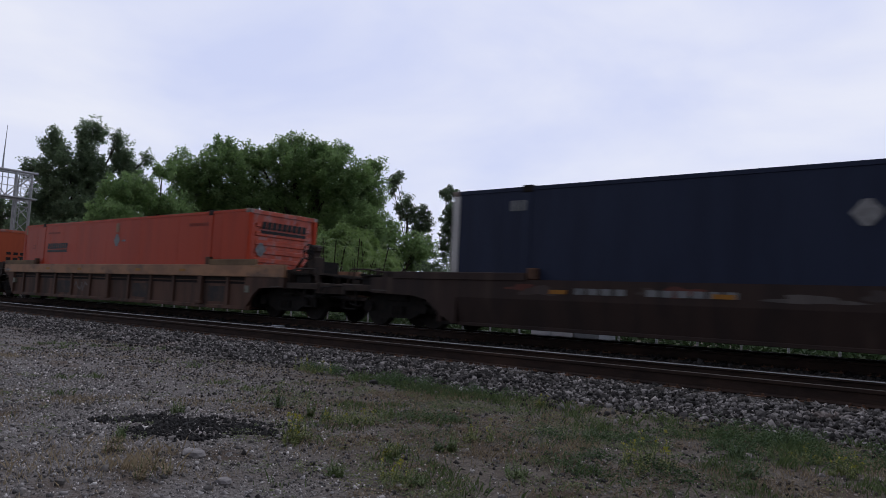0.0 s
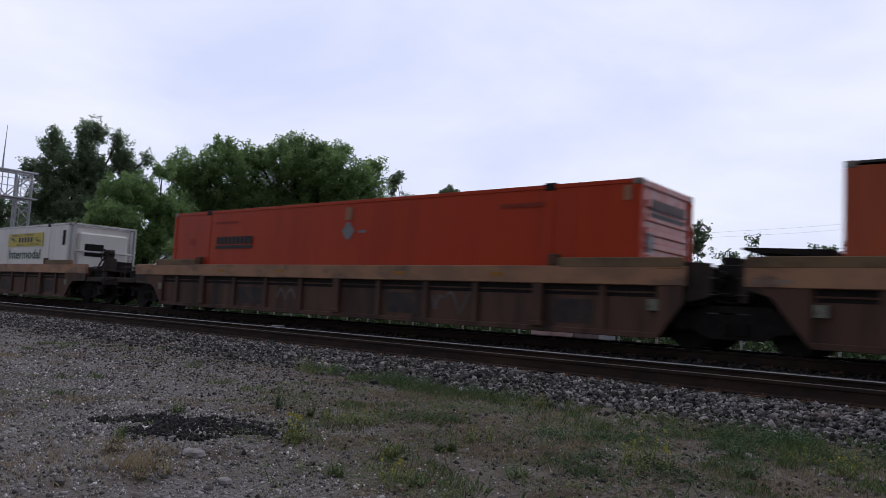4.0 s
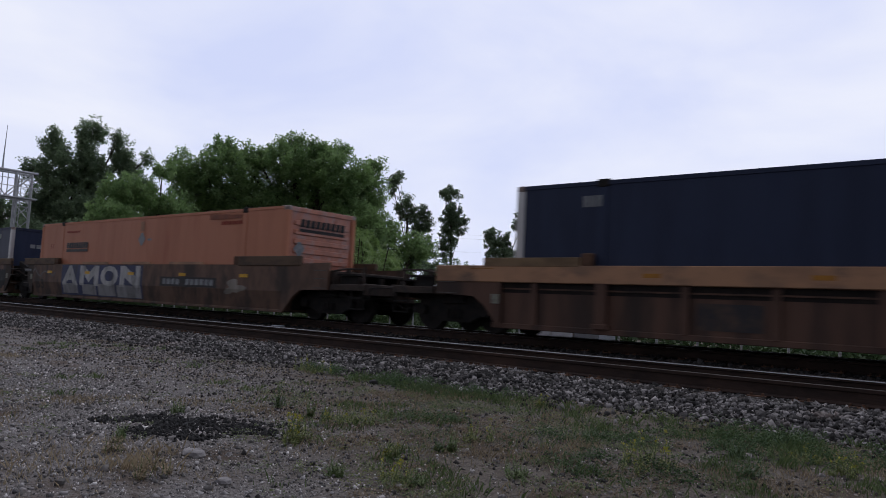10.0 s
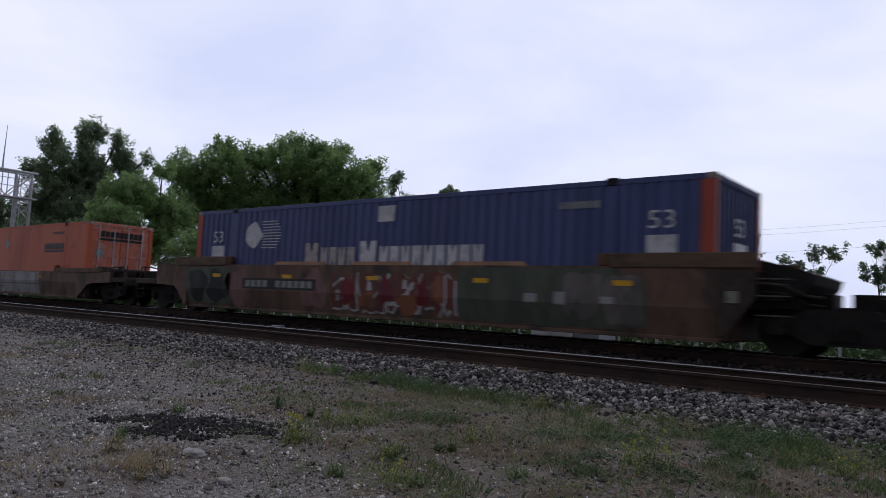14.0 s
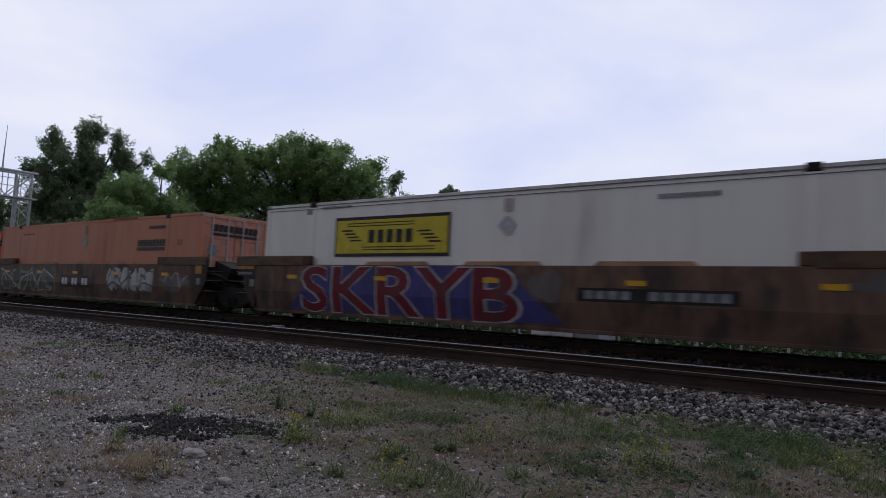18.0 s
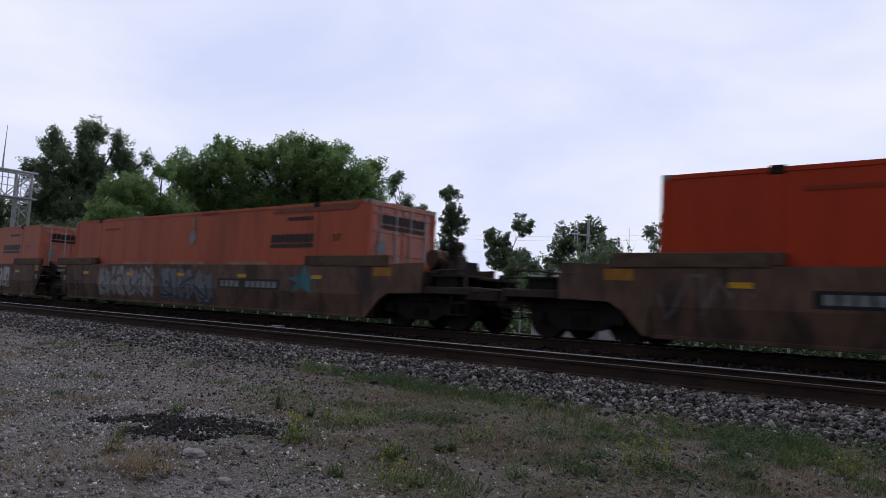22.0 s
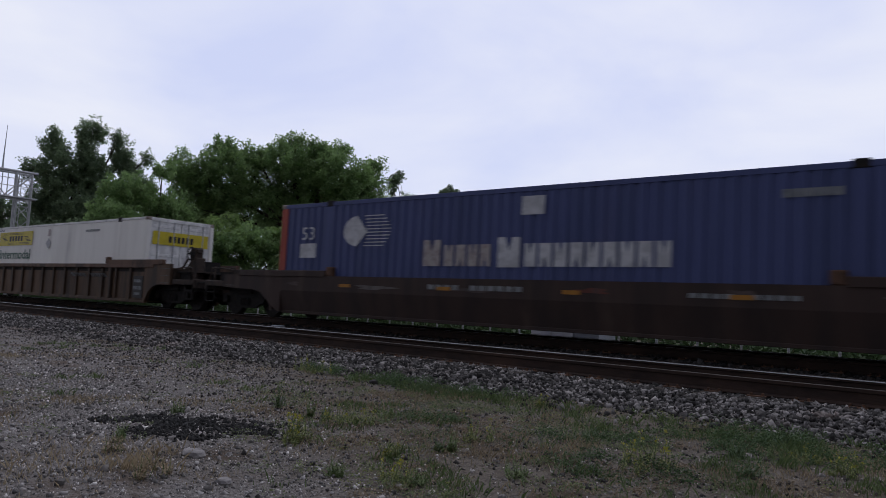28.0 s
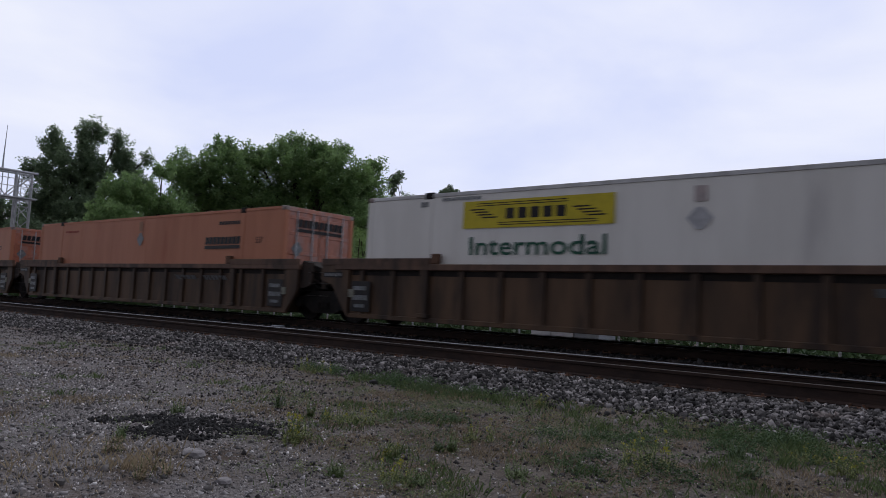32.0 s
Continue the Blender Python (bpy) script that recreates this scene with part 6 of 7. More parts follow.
            arm = part("joint_arm", cached("%s/joint_arm%d" % (style, lead), lambda: boxes(*specs, bevel=0.012), M["black_steel"]), None, car, "black arm over the shared truck", turn)
            if lead:
                part("cross_platform", cached("%s/cross_platform" % style, lambda: prism([(8.75, 1.0), (9.4, 1.0), (9.55, 1.2), (9.6, 1.36), (9.45, 1.42), (8.75, 1.6)], -1.12, 1.12), M["black_steel"]), None, arm, "black sloping step platform")
            elif kind == "ribbed":
                part("cross_platform", cached("%s/cross_platform_low" % style, lambda: prism([(8.3, 1.66), (9.5, 1.74), (9.75, 1.8), (9.7, 1.83), (8.3, 1.78)], -0.9, 0.9), M["black_steel"]), None, arm, "black flat end platform")
                for py in (-0.8, 0.8):
                    part("platform_leg", cached("%s/platform_leg%d" % (style, py > 0), lambda: boxes((8.45, 8.55, py - 0.04, py + 0.04, 1.38, 1.7)), M["black_steel"]), None, arm)
            for px0, pz in ((8.6, 1.2), (8.7, 1.06)):
                part("pipe_run", cached("%s/joint_pipe%d%d" % (style, lead, round(pz * 100)), lambda: add_tube(bmesh.new(), [(px0, -1.28, pz), (9.2, -1.26, pz - 0.04), (9.5, -1.1, pz - 0.2), (9.72, -1.0, pz - 0.22)], 0.028, 6), M["car_sooty"] if pz > 1.1 else M["black_steel"]), None, arm, "bent brake pipe")
            if e < 0:
                make_truck(car, -9.75)
    return car


# ---- containers ----
CL, CW, CH = 16.154, 2.59, 2.896
HL = CL / 2


def corrugated_wall(pitch, depth, x0, x1, z0, z1):
    """A sheet with upright folds, its outer faces at y = 0 and inner ones depth behind."""
    bm = bmesh.new()
    n = max(1, round((x1 - x0) / pitch))
    w = (x1 - x0) / n
    prof = []
    for i in range(n):
        a = x0 + i * w
        prof += [(a, 0.0), (a + w * 0.42, 0.0), (a + w * 0.54, depth), (a + w * 0.88, depth)]
    prof.append((x1, 0.0))
    lo = [bm.verts.new((x, y, z0)) for x, y in prof]
    hi = [bm.verts.new((x, y, z1)) for x, y in prof]
    for i in range(len(prof) - 1):
        bm.faces.new((lo[i], lo[i + 1], hi[i + 1], hi[i]))
    return bm


def side_sheet(style):
    if style == "corr":
        return corrugated_wall(0.275, 0.03, -HL + 0.14, HL - 0.14, 0.13, CH - 0.09)
    if style == "ribbed":
        return corrugated_wall(0.6, 0.016, -HL + 0.14, HL - 0.14, 0.12, CH - 0.08)
    # plates with narrow sunk seams
    bm = bmesh.new()
    prof = [(-HL + 0.14, 0.004)]
    for i in range(1, 13):
        x = -HL + 0.14 + i * (CL - 0.28) / 13
        prof += [(x - 0.008, 0.004), (x - 0.004, 0.008), (x + 0.004, 0.008), (x + 0.008, 0.004)]
    prof.append((HL - 0.14, 0.004))
    lo = [bm.verts.new((x, y, 0.12)) for x, y in prof]
    hi = [bm.verts.new((x, y, CH - 0.06)) for x, y in prof]
    for i in range(len(prof) - 1):
        bm.faces.new((lo[i], lo[i + 1], hi[i + 1], hi[i]))
    return bm


def decal(box, polys, material, name, label, y=-CW / 2 - 0.004):
    """Flat marking on the near side: outlines in x and height above the rail."""
    bm = bmesh.new()
    for poly in polys:
        f = bm.faces.new([bm.verts.new((x, y, z - FLOOR_Z)) for x, z in poly])
    bmesh.ops.recalc_face_normals(bm, faces=bm.faces[:])
    for f in bm.faces:
        if f.normal.y > 0:
            f.normal_flip()
    return part(name, bm, material, box, label)


def end_decal(box, polys, material, name, label, x=HL + 0.006):
    bm = bmesh.new()
    for poly in polys:
        bm.faces.new([bm.verts.new((x, yy, z - FLOOR_Z)) for yy, z in poly])
    bmesh.ops.recalc_face_normals(bm, faces=bm.faces[:])
    for f in bm.faces:
        if f.normal.x < 0:
            f.normal_flip()
    return part(name, bm, material, box, label)


def bars_in(x0, x1, z0, z1, n, gap=0.25, slant=0.0, thin=False):
    """A row of n plain blocks; thin: pairs of upright strokes with bars across."""
    w = (x1 - x0) / n
    out = []
    for i in range(n):
        a, b = x0 + w * i + w * gap / 2, x0 + w * (i + 1) - w * gap / 2
        if thin:
            # a solid block with a notch in its foot or head
            m, d = (a + b) / 2, (z1 - z0) * 0.45
            if i % 2:
                out += [[(a, z0), (a + (b - a) * 0.34, z0), (m, z0 + d), (b - (b - a) * 0.34, z0), (b, z0), (b, z1), (a, z1)]]
            else:
                out += [[(a, z0), (b, z0), (b, z1), (b - (b - a) * 0.34, z1), (m, z1 - d), (a + (b - a) * 0.34, z1), (a, z1)]]
        else:
            out.append([(a, z0), (b, z0), (b + slant, z1), (a + slant, z1)])
    return out


def diamond(cx, cz, rx, rz):
    return [(cx - rx, cz), (cx - rx * 0.25, cz - rz), (cx + rx * 0.25, cz - rz), (cx + rx, cz), (cx + rx * 0.25, cz + rz), (cx - rx * 0.25, cz + rz)]


def container(paint, post, side, end, label, roof="roof_grey", rail=None, rail_h=0.09):
    """A 53-foot box: walls, roof, posts, rails, castings; end: how its leading end looks."""
    box = tagged(new("container"), label, "container", "containers on the train")
    pm, qm, rm, em = M[paint], M[post], M[rail or paint], M[paint + "_end"]
    key = "box_%s_%s_%s" % (paint, post, side)
    pw = 0.27 if post == "red_post" else 0.2 if paint == "navy" else 0.16
    for s in (-1, 1):
        flip = pose(0, 0, 0, 0, 0, 0 if s < 0 else 180)
        wall = pose(0, -WALL_Y - (0.019 if side == "corr" else 0.012), 0)
        part("side_wall", cached(key + "/side_wall", lambda: side_sheet(side), pm), None, box, "", flip @ wall)
        part("top_rail", cached(key + "/top_rail%d" % round(rail_h * 100), lambda: boxes((-HL + 0.1, HL - 0.1, -1.294, -1.2, CH - rail_h, CH - 0.004), bevel=0.006), rm), None, box, "", flip)
        part("bottom_rail", cached(key + "/bottom_rail", lambda: boxes((-HL + 0.1, HL - 0.1, -1.294, -1.2, 0.0, 0.15), bevel=0.006), pm), None, box, "", flip)
        for e in (-1, 1):
            part("corner_post", cached(key + "/corner_post", lambda: boxes((HL - pw, HL, -1.297, -1.15, 0.11, CH - 0.11), bevel=0.012), qm), None, box, "", flip @ pose(0, 0, 0) if e > 0 else flip @ pose(-2 * HL + pw, 0, 0))
            for z in (0.0, CH - 0.118):
                part("corner_casting", cached("box/casting", lambda: boxes((-0.09, 0.09, -0.08, 0.08, 0, 0.122), bevel=0.012), M["alu_casting"]), None, box, "", flip @ pose(e * (HL - 0.09), -1.217, z))
            part("lift_casting", cached("box/lift_casting", lambda: boxes((-0.13, 0.13, -0.085, 0.08, 0, 0.16), bevel=0.015), M["black_steel"]), None, box, "dark lifting block", flip @ pose(e * 6.1, -1.217, CH - 0.13))
            part("lift_post", cached(key + "/lift_post", lambda: boxes((-0.11 if side != "ribbed" else -0.12, 0.11 if side != "ribbed" else 0.7, -1.291, -1.25, 0.12, CH - 0.1), bevel=0.006), pm if side != "ribbed" else M["tan_post"]), None, box, "", flip @ (pose(e * 6.1, 0, 0) if side != "ribbed" or e < 0 else pose(5.52, 0, 0)))
    part("roof", cached(key + roof + "/roof", lambda: boxes((-HL + 0.1, HL - 0.1, -1.25, 1.25, CH - 0.05, CH - 0.012), *[(-HL + 0.6 + i * 0.55, -HL + 0.66 + i * 0.55, -1.2, 1.2, CH - 0.014, CH + 0.006) for i in range(28)]), M[roof]), None, box)
    part("floor", cached(key + "/floor", lambda: boxes((-HL + 0.1, HL - 0.1, -1.2, 1.2, 0.02, 0.14)), M["black_steel"]), None, box)
    for e in (-1, 1):
        look_of = end if e > 0 else ("plain" if end in ("doors", "reefer") else "doors")
        turn = pose(0, 0, 0, 0, 0, 0 if e > 0 else 180)
        part("end_sill", cached(key + "/end_sill", lambda: boxes((HL - 0.12, HL - 0.002, -1.16, 1.16, 0.0, 0.16), bevel=0.006), em), None, box, "", turn)
        part("end_header", cached(key + "/end_header", lambda: boxes((HL - 0.12, HL - 0.002, -1.16, 1.16, CH - 0.13, CH - 0.005), bevel=0.006), em), None, box, "", turn)
        if look_of == "slats":
            bm_key = key + "/front_slats"
            part("front_wall", cached(key + "/front_wall", lambda: boxes((HL - 0.08, HL - 0.05, -1.16, 1.16, 0.15, CH - 0.12)), em), None, box, "", turn)
            for k in range(9):
                part("slat", cached(bm_key, lambda: boxes((HL - 0.055, HL - 0.012, -1.02, 1.02, -0.075, 0.075), bevel=0.025), em), None, box, "", turn @ pose(0, 0, 0.36 + k * 0.262))
        elif look_of == "corr":
            part("front_wall", cached(key + "/front_corr", lambda: corrugated_wall(0.23, 0.04, -1.15, 1.15, 0.15, CH - 0.12), em), None, box, "", turn @ pose(HL - 0.03, 0, 0, 0, 0, 90))
        elif look_of in ("plain", "reefer"):
            part("front_wall", cached(key + "/front_plain", lambda: boxes((HL - 0.07, HL - 0.03, -1.16, 1.16, 0.15, CH - 0.12)), pm), None, box, "", turn)
        else:
            for s in (-1, 1):
                d = part("door", cached(key + "/door%d" % s, lambda: boxes((HL - 0.08, HL - 0.028, min(s * 0.012, s * 1.15), max(s * 0.012, s * 1.15), 0.16, CH - 0.13), bevel=0.008), em), None, box, "", turn)
                for z in (0.5, 1.05, 1.6, 2.15, 2.6):
                    part("door_rib", cached(key + "/door_rib%d" % s, lambda: boxes((HL - 0.03, HL - 0.012, min(s * 0.08, s * 1.1), max(s * 0.08, s * 1.1), -0.05, 0.05), bevel=0.008), em), None, d, "", pose(0, 0, z))
                for y in (0.28, 0.86):
                    rod = part("lock_rod", cached("box/lock_rod", lambda: add_tube(bmesh.new(), [(0, 0, 0.1), (0, 0, CH - 0.1)], 0.02, 7), M["galv"]), None, d, "", pose(HL + 0.0, s * y, 0))
                    part("lock_handle", cached("box/lock_handle", lambda: boxes((-0.005, 0.03, -0.22, 0.02, 1.05, 1.09)), M["galv"]), None, box, "", turn @ pose(HL + 0.0, s * y, 0))
    return box


M["placard_dim"] = surface("weathered_placard", (0.33, 0.33, 0.33), (0.22, 0.22, 0.22), 0.6, scale=9, bump=0.0)
M["roof_dark_sheet"] = surface("dark_weathered_roof_edge", (0.06, 0.058, 0.056), (0.1, 0.095, 0.09), 0.6, scale=4, bump=0.08)
M["alu_casting"] = surface("worn_casting", (0.32, 0.27, 0.24), (0.2, 0.15, 0.13), 0.6, 0.2, scale=8, bump=0.1)
BLK, WHT, GRY = M["decal_black"], M["decal_white"], M["decal_grey"]


def logo_orange(box, at_x, mirrored=False):
    """The black nine-block maker's mark with a bar below, placards and small marks."""
    decal(box, bars_in(at_x, at_x + 1.84, 2.09, 2.31, 9, 0.16, 0.03), BLK, "logo", "black block logo")
    decal(box, [rect(at_x, at_x + 1.84, 1.95, 2.05)], BLK, "logo_bar", "black bar under the logo")
    decal(box, [diamond(0.2, 2.34, 0.23, 0.22)], GRY, "placard", "grey diamond placard")
    decal(box, bars_in(-5.7, -4.55, 2.70, 2.77, 8, 0.2), M["rust_wear"], "marking", "faded small marks")
    decal(box, bars_in(4.9, 6.0, 2.68, 2.78, 8, 0.2), BLK if mirrored else M["rust_wear"], "marking", "small dark marks")


def end_logo(box, doors):
    x = HL + (0.004 if doors else -0.008)
    end_decal(box, bars_in(-0.85, 0.85, 2.58, 2.8, 9, 0.18, 0.03), BLK, "logo", "black block logo on the end", x)
    end_decal(box, [rect(-0.85, 0.85, 2.44, 2.53)], BLK, "logo_bar", "black bar on the end", x + 0.001)
    end_decal(box, [diamond(-0.82, 1.95, 0.2, 0.2)], GRY, "placard", "grey diamond placard", x + 0.001)


def box_orange(paint, end, label, side="flat", rect_mark=True, logo_x=None):
    box = container(paint, paint, side, end, label, roof="roof_grey")
    mirrored = end == "doors"
    logo_orange(box, logo_x if logo_x is not None else (4.2 if mirrored else -5.65), mirrored)
    if rect_mark:
        decal(box, [rect(0.08, 0.32, 2.62, 2.95)], M["tan_post"], "patch", "pale rectangular patch")
    if side == "flat":
        if not mirrored:
            decal(box, [rect(0.58, 0.84, 2.28, 2.35)], GRY, "marking", "small grey marks")
        number = lettering("53'", 0.18, 0.32)
        part("number", number, BLK if mirrored else M["rust_wear"], box, "small number", pose(6.8 if mirrored else -7.1, -CW / 2 - 0.004, 2.1 - FLOOR_Z))
    end_logo(box, mirrored)
    return box


def box_ribbed(label):
    """Faded red-orange box with upright folds, broad tan posts and the block logo high up."""
    box = container("rose", "rose", "ribbed", "plain", label, roof="roof_dark_sheet", rail="roof_dark_sheet", rail_h=0.05)
    decal(box, bars_in(2.85, 4.65, 2.58, 2.86, 9, 0.16, 0.03), BLK, "logo", "black block logo")
    decal(box, [rect(2.85, 4.65, 2.43, 2.53)], BLK, "logo_bar", "black bar under the logo")
    decal(box, [diamond(-6.83, 1.95, 0.16, 0.18)], GRY, "placard", "grey diamond placard")
    decal(box, bars_in(-0.9, 0.2, 2.7, 2.76, 8, 0.2), M["rust_wear"], "marking", "faded small marks")
    for z in (1.15, 1.4):
        end_decal(box, bars_in(-0.8, 0.4, z + 0.55, z + 0.68, 4, 0.3), BLK, "marking", "dark marks on the end", HL - 0.026)
    return box


def box_navy(label):
    """Dark blue box with pale corner posts, a diamond and a ring-shaped mark."""
    box = container("navy", "alu", "flat", "plain", label, roof="roof_grey", rail="navy")
    decal(box, [diamond(0.08, 2.31, 0.24, 0.21)], M["placard_dim"], "placard", "pale diamond placard")
    decal(box, bars_in(2.78, 4.45, 2.04, 2.36, 4, 0.14, 0.0, True), WHT, "logo", "white block letters logo")
    ring = []
    for k in range(4):
        a, b = math.pi / 2 * k, math.pi / 2 * (k + 1)
        o = lambda t, r: (4.78 + 0.42 * r * math.cos(t), 2.2 + 0.37 * r * math.sin(t))
        m = (a + b) / 2
        ring.append([o(a, 1.0), o(m, 0.86), o(b, 1.0), o(b, 0.42), o(m, 0.38), o(a, 0.42)])
    decal(box, ring, WHT, "logo_ring", "white ring-shaped logo")
    decal(box, bars_in(4.44, 5.77, 2.62, 2.80, 7, 0.22), GRY, "marking", "small grey marks")
    decal(box, bars_in(6.5, 6.88, 2.63, 2.84, 3, 0.2), GRY, "marking", "small grey marks")
    decal(box, bars_in(-6.53, -6.1, 2.62, 2.84, 3, 0.2), GRY, "marking", "small grey marks")
    decal(box, [rect(0.95, 1.27, 1.87, 2.29)], BLK, "patch", "black patch")
    end_decal(box, bars_in(-0.5, 0.55, 2.25, 2.42, 4, 0.2), GRY, "logo", "pale logo on the end", HL - 0.026)
    return box


def box_blue(label, end):
    """Corrugated blue box with red corner posts, a dome mark with stripes and white block letters."""
    box = container("blue", "red_post", "corr", end, label, roof="roof_grey", rail="blue", rail_h=0.11)
    y = -CW / 2 - 0.006
    part("number", lettering("53", 0.34, 0.5), WHT, box, "white number 53", pose(-7.15, y, 2.14 - FLOOR_Z))
    decal(box, [rect(-7.2, -6.55, 1.66, 2.04)], WHT, "panel", "white square panel", y)
    part("number", lettering("53", 0.34, 0.5), WHT, box, "white number 53", pose(6.85, y, 2.16 - FLOOR_Z))
    decal(box, [rect(6.82, 7.4, 1.64, 2.04)], WHT, "panel", "white square panel", y)
    dome = [(-5.05, 1.93), (-4.66, 2.3), (-5.05, 2.72)] + [(-5.1 - 0.42 * math.sin(math.pi * k / 8), 2.325 + 0.36 * math.cos(math.pi * k / 8)) for k in range(1, 8)]
    decal(box, [dome], WHT, "logo_dome", "white half-dome mark", y)
    stripes = []
    for k in range(10):
        z = 1.94 + k * 0.083
        r = math.cos((k - 4.5) / 9.0 * math.pi * 0.5)
        stripes.append(rect(-4.98 + 0.3 * r, -4.62 + 0.74 * r, z, z + 0.026))
    decal(box, stripes, WHT, "logo_stripes", "thin white stripes", y)
    decal(box, [rect(-0.12, 0.43, 2.53, 2.92)], WHT, "panel", "white square panel", y)
    decal(box, bars_in(-2.81, -2.25, 1.45, 2.05, 1, 0.1, 0, True) + bars_in(-2.2, -0.85, 1.45, 1.93, 4, 0.22, 0, True), M["logo_faded"], "logo", "weathered white block letters", y)
    decal(box, bars_in(-0.72, -0.1, 1.43, 2.07, 1, 0.1, 0, True) + bars_in(-0.05, 3.15, 1.45, 1.93, 9, 0.2, 0, True), WHT, "logo", "white block letters", y)
    decal(box, bars_in(4.95, 5.87, 2.6, 2.74, 8, 0.2), GRY, "marking", "small grey marks", y)
    if end == "doors":
        for s in (-0.58, 0.58):
            end_decal(box, [diamond(s, 2.55, 0.36, 0.2)], WHT, "placard", "white hexagon panel on the door", HL + 0.002)
            end_decal(box, [rect(s - 0.3, s + 0.3, 1.7, 1.98)], WHT, "panel", "white panel on the door", HL + 0.002)
    else:
        part("number", lettering("53", 0.34, 0.5), WHT, box, "white number 53", pose(HL + 0.004, -0.25, 2.1 - FLOOR_Z, 0, 0, 90))
        end_decal(box, [rect(-0.32, 0.42, 1.6, 1.98)], WHT, "panel", "white panel on the end", HL + 0.004)
    return box


M["logo_faded"] = surface("weathered_pale_lettering", (0.44, 0.40, 0.38), (0.30, 0.25, 0.25), 0.55, scale=7, bump=0.0)


def sign_yellow(box, x0, x1, z0, z1, black_edge, y=-CW / 2 - 0.004):
    """Yellow sign: black edge lines, slanted wing strokes at both ends, a row of black blocks."""
    if black_edge:
        decal(box, [rect(x0 - 0.06, x1 + 0.06, z0 - 0.08, z1 + 0.08)], BLK, "sign_backing", "black sign border", y)
    decal(box, [rect(x0, x1, z0, z1)], M["decal_yellow"], "sign", "yellow sign panel", y - 0.002)
    w, h = x1 - x0, z1 - z0
    mid = z0 + h * 0.5
    strokes = bars_in(x0 + w * 0.3, x0 + w * 0.72, mid - h * 0.19, mid + h * 0.19, 5, 0.3)
    for k in range(4):
        zz = mid + h * (0.16 - k * 0.1)
        strokes.append(rect(x0 + w * (0.05 + 0.03 * k), x0 + w * (0.16 + 0.03 * k), zz, zz + h * 0.05))
        zz = mid - h * (0.16 - k * 0.1) - h * 0.05
        strokes.append(rect(x1 - w * (0.16 + 0.03 * k), x1 - w * (0.05 + 0.03 * k), zz, zz + h * 0.05))
    for zz in (0.8, 0.88):
        strokes.append(rect(x0 + w * 0.1, x0 + w * 0.72, z0 + h * zz, z0 + h * (zz + 0.03)))
    for zz in (0.09, 0.17):
        strokes.append(rect(x0 + w * 0.26, x0 + w * 0.9, z0 + h * zz, z0 + h * (zz + 0.03)))
    decal(box, strokes, BLK, "sign_mark", "black blocks and strokes", y - 0.004)


def end_sign(box):
    end_decal(box, [rect(-1.08, 1.08, 2.2, 2.66)], M["decal_yellow"], "sign", "yellow sign across the doors", HL + 0.003)
    end_decal(box, bars_in(-0.5, 0.5, 2.3, 2.52, 6, 0.3), BLK, "sign_mark", "black blocks on the sign", HL + 0.005)


def box_white(label, end, sign, word=True, stripes=False, edge=False):
    """White box; sign: x of the yellow sign and its heights."""
    box = container("white", "white" if end != "reefer" else "alu", "flat", end, label, roof="roof_grey", rail="alu")
    x0, x1, z0, z1 = sign
    sign_yellow(box, x0, x1, z0, z1, edge)
    if word:
        part("lettering", lettering("Intermodal", 0.40, 3.3, 0.012), M["decal_green"], box, "green word Intermodal", pose(x0 + 0.2, -CW / 2 - 0.005, 1.69 - FLOOR_Z, 0, 0, 0))
    decal(box, [diamond(0.2, 2.32, 0.24, 0.2)], M["placard_pale"], "placard", "pale grey diamond placard")
    decal(box, [rect(0.1, 0.32, 2.62, 2.9)], M["tan_pale"], "patch", "pale pinkish patch")
    decal(box, bars_in(3.5, 4.65, 2.7, 2.79, 9, 0.25), GRY, "marking", "small grey marks")
    decal(box, bars_in(-6.35, -6.1, 2.82, 2.94, 2, 0.25), GRY, "marking", "small grey marks")
    decal(box, bars_in(-5.7, -4.6, 2.93, 3.0, 8, 0.25), GRY, "marking", "small grey marks")
    if stripes:
        for z in (2.95, 3.04):
            decal(box, [rect(-HL + 0.1, HL - 0.1, z, z + 0.018)], M["roof_dark"], "rail_groove", "dark groove below the top rail")
    if end == "doors":
        end_sign(box)
    return box


M["placard_pale"] = surface("pale_placard", (0.52, 0.52, 0.53), (0.42, 0.42, 0.43), 0.6, scale=8, bump=0.0)
M["tan_pale"] = surface("pale_patch", (0.5, 0.42, 0.4), (0.42, 0.36, 0.35), 0.6, scale=6, bump=0.0)
M["roof_dark"] = surface("dark_groove", (0.16, 0.16, 0.17), (0.12, 0.12, 0.13), 0.6, scale=6, bump=0.0)


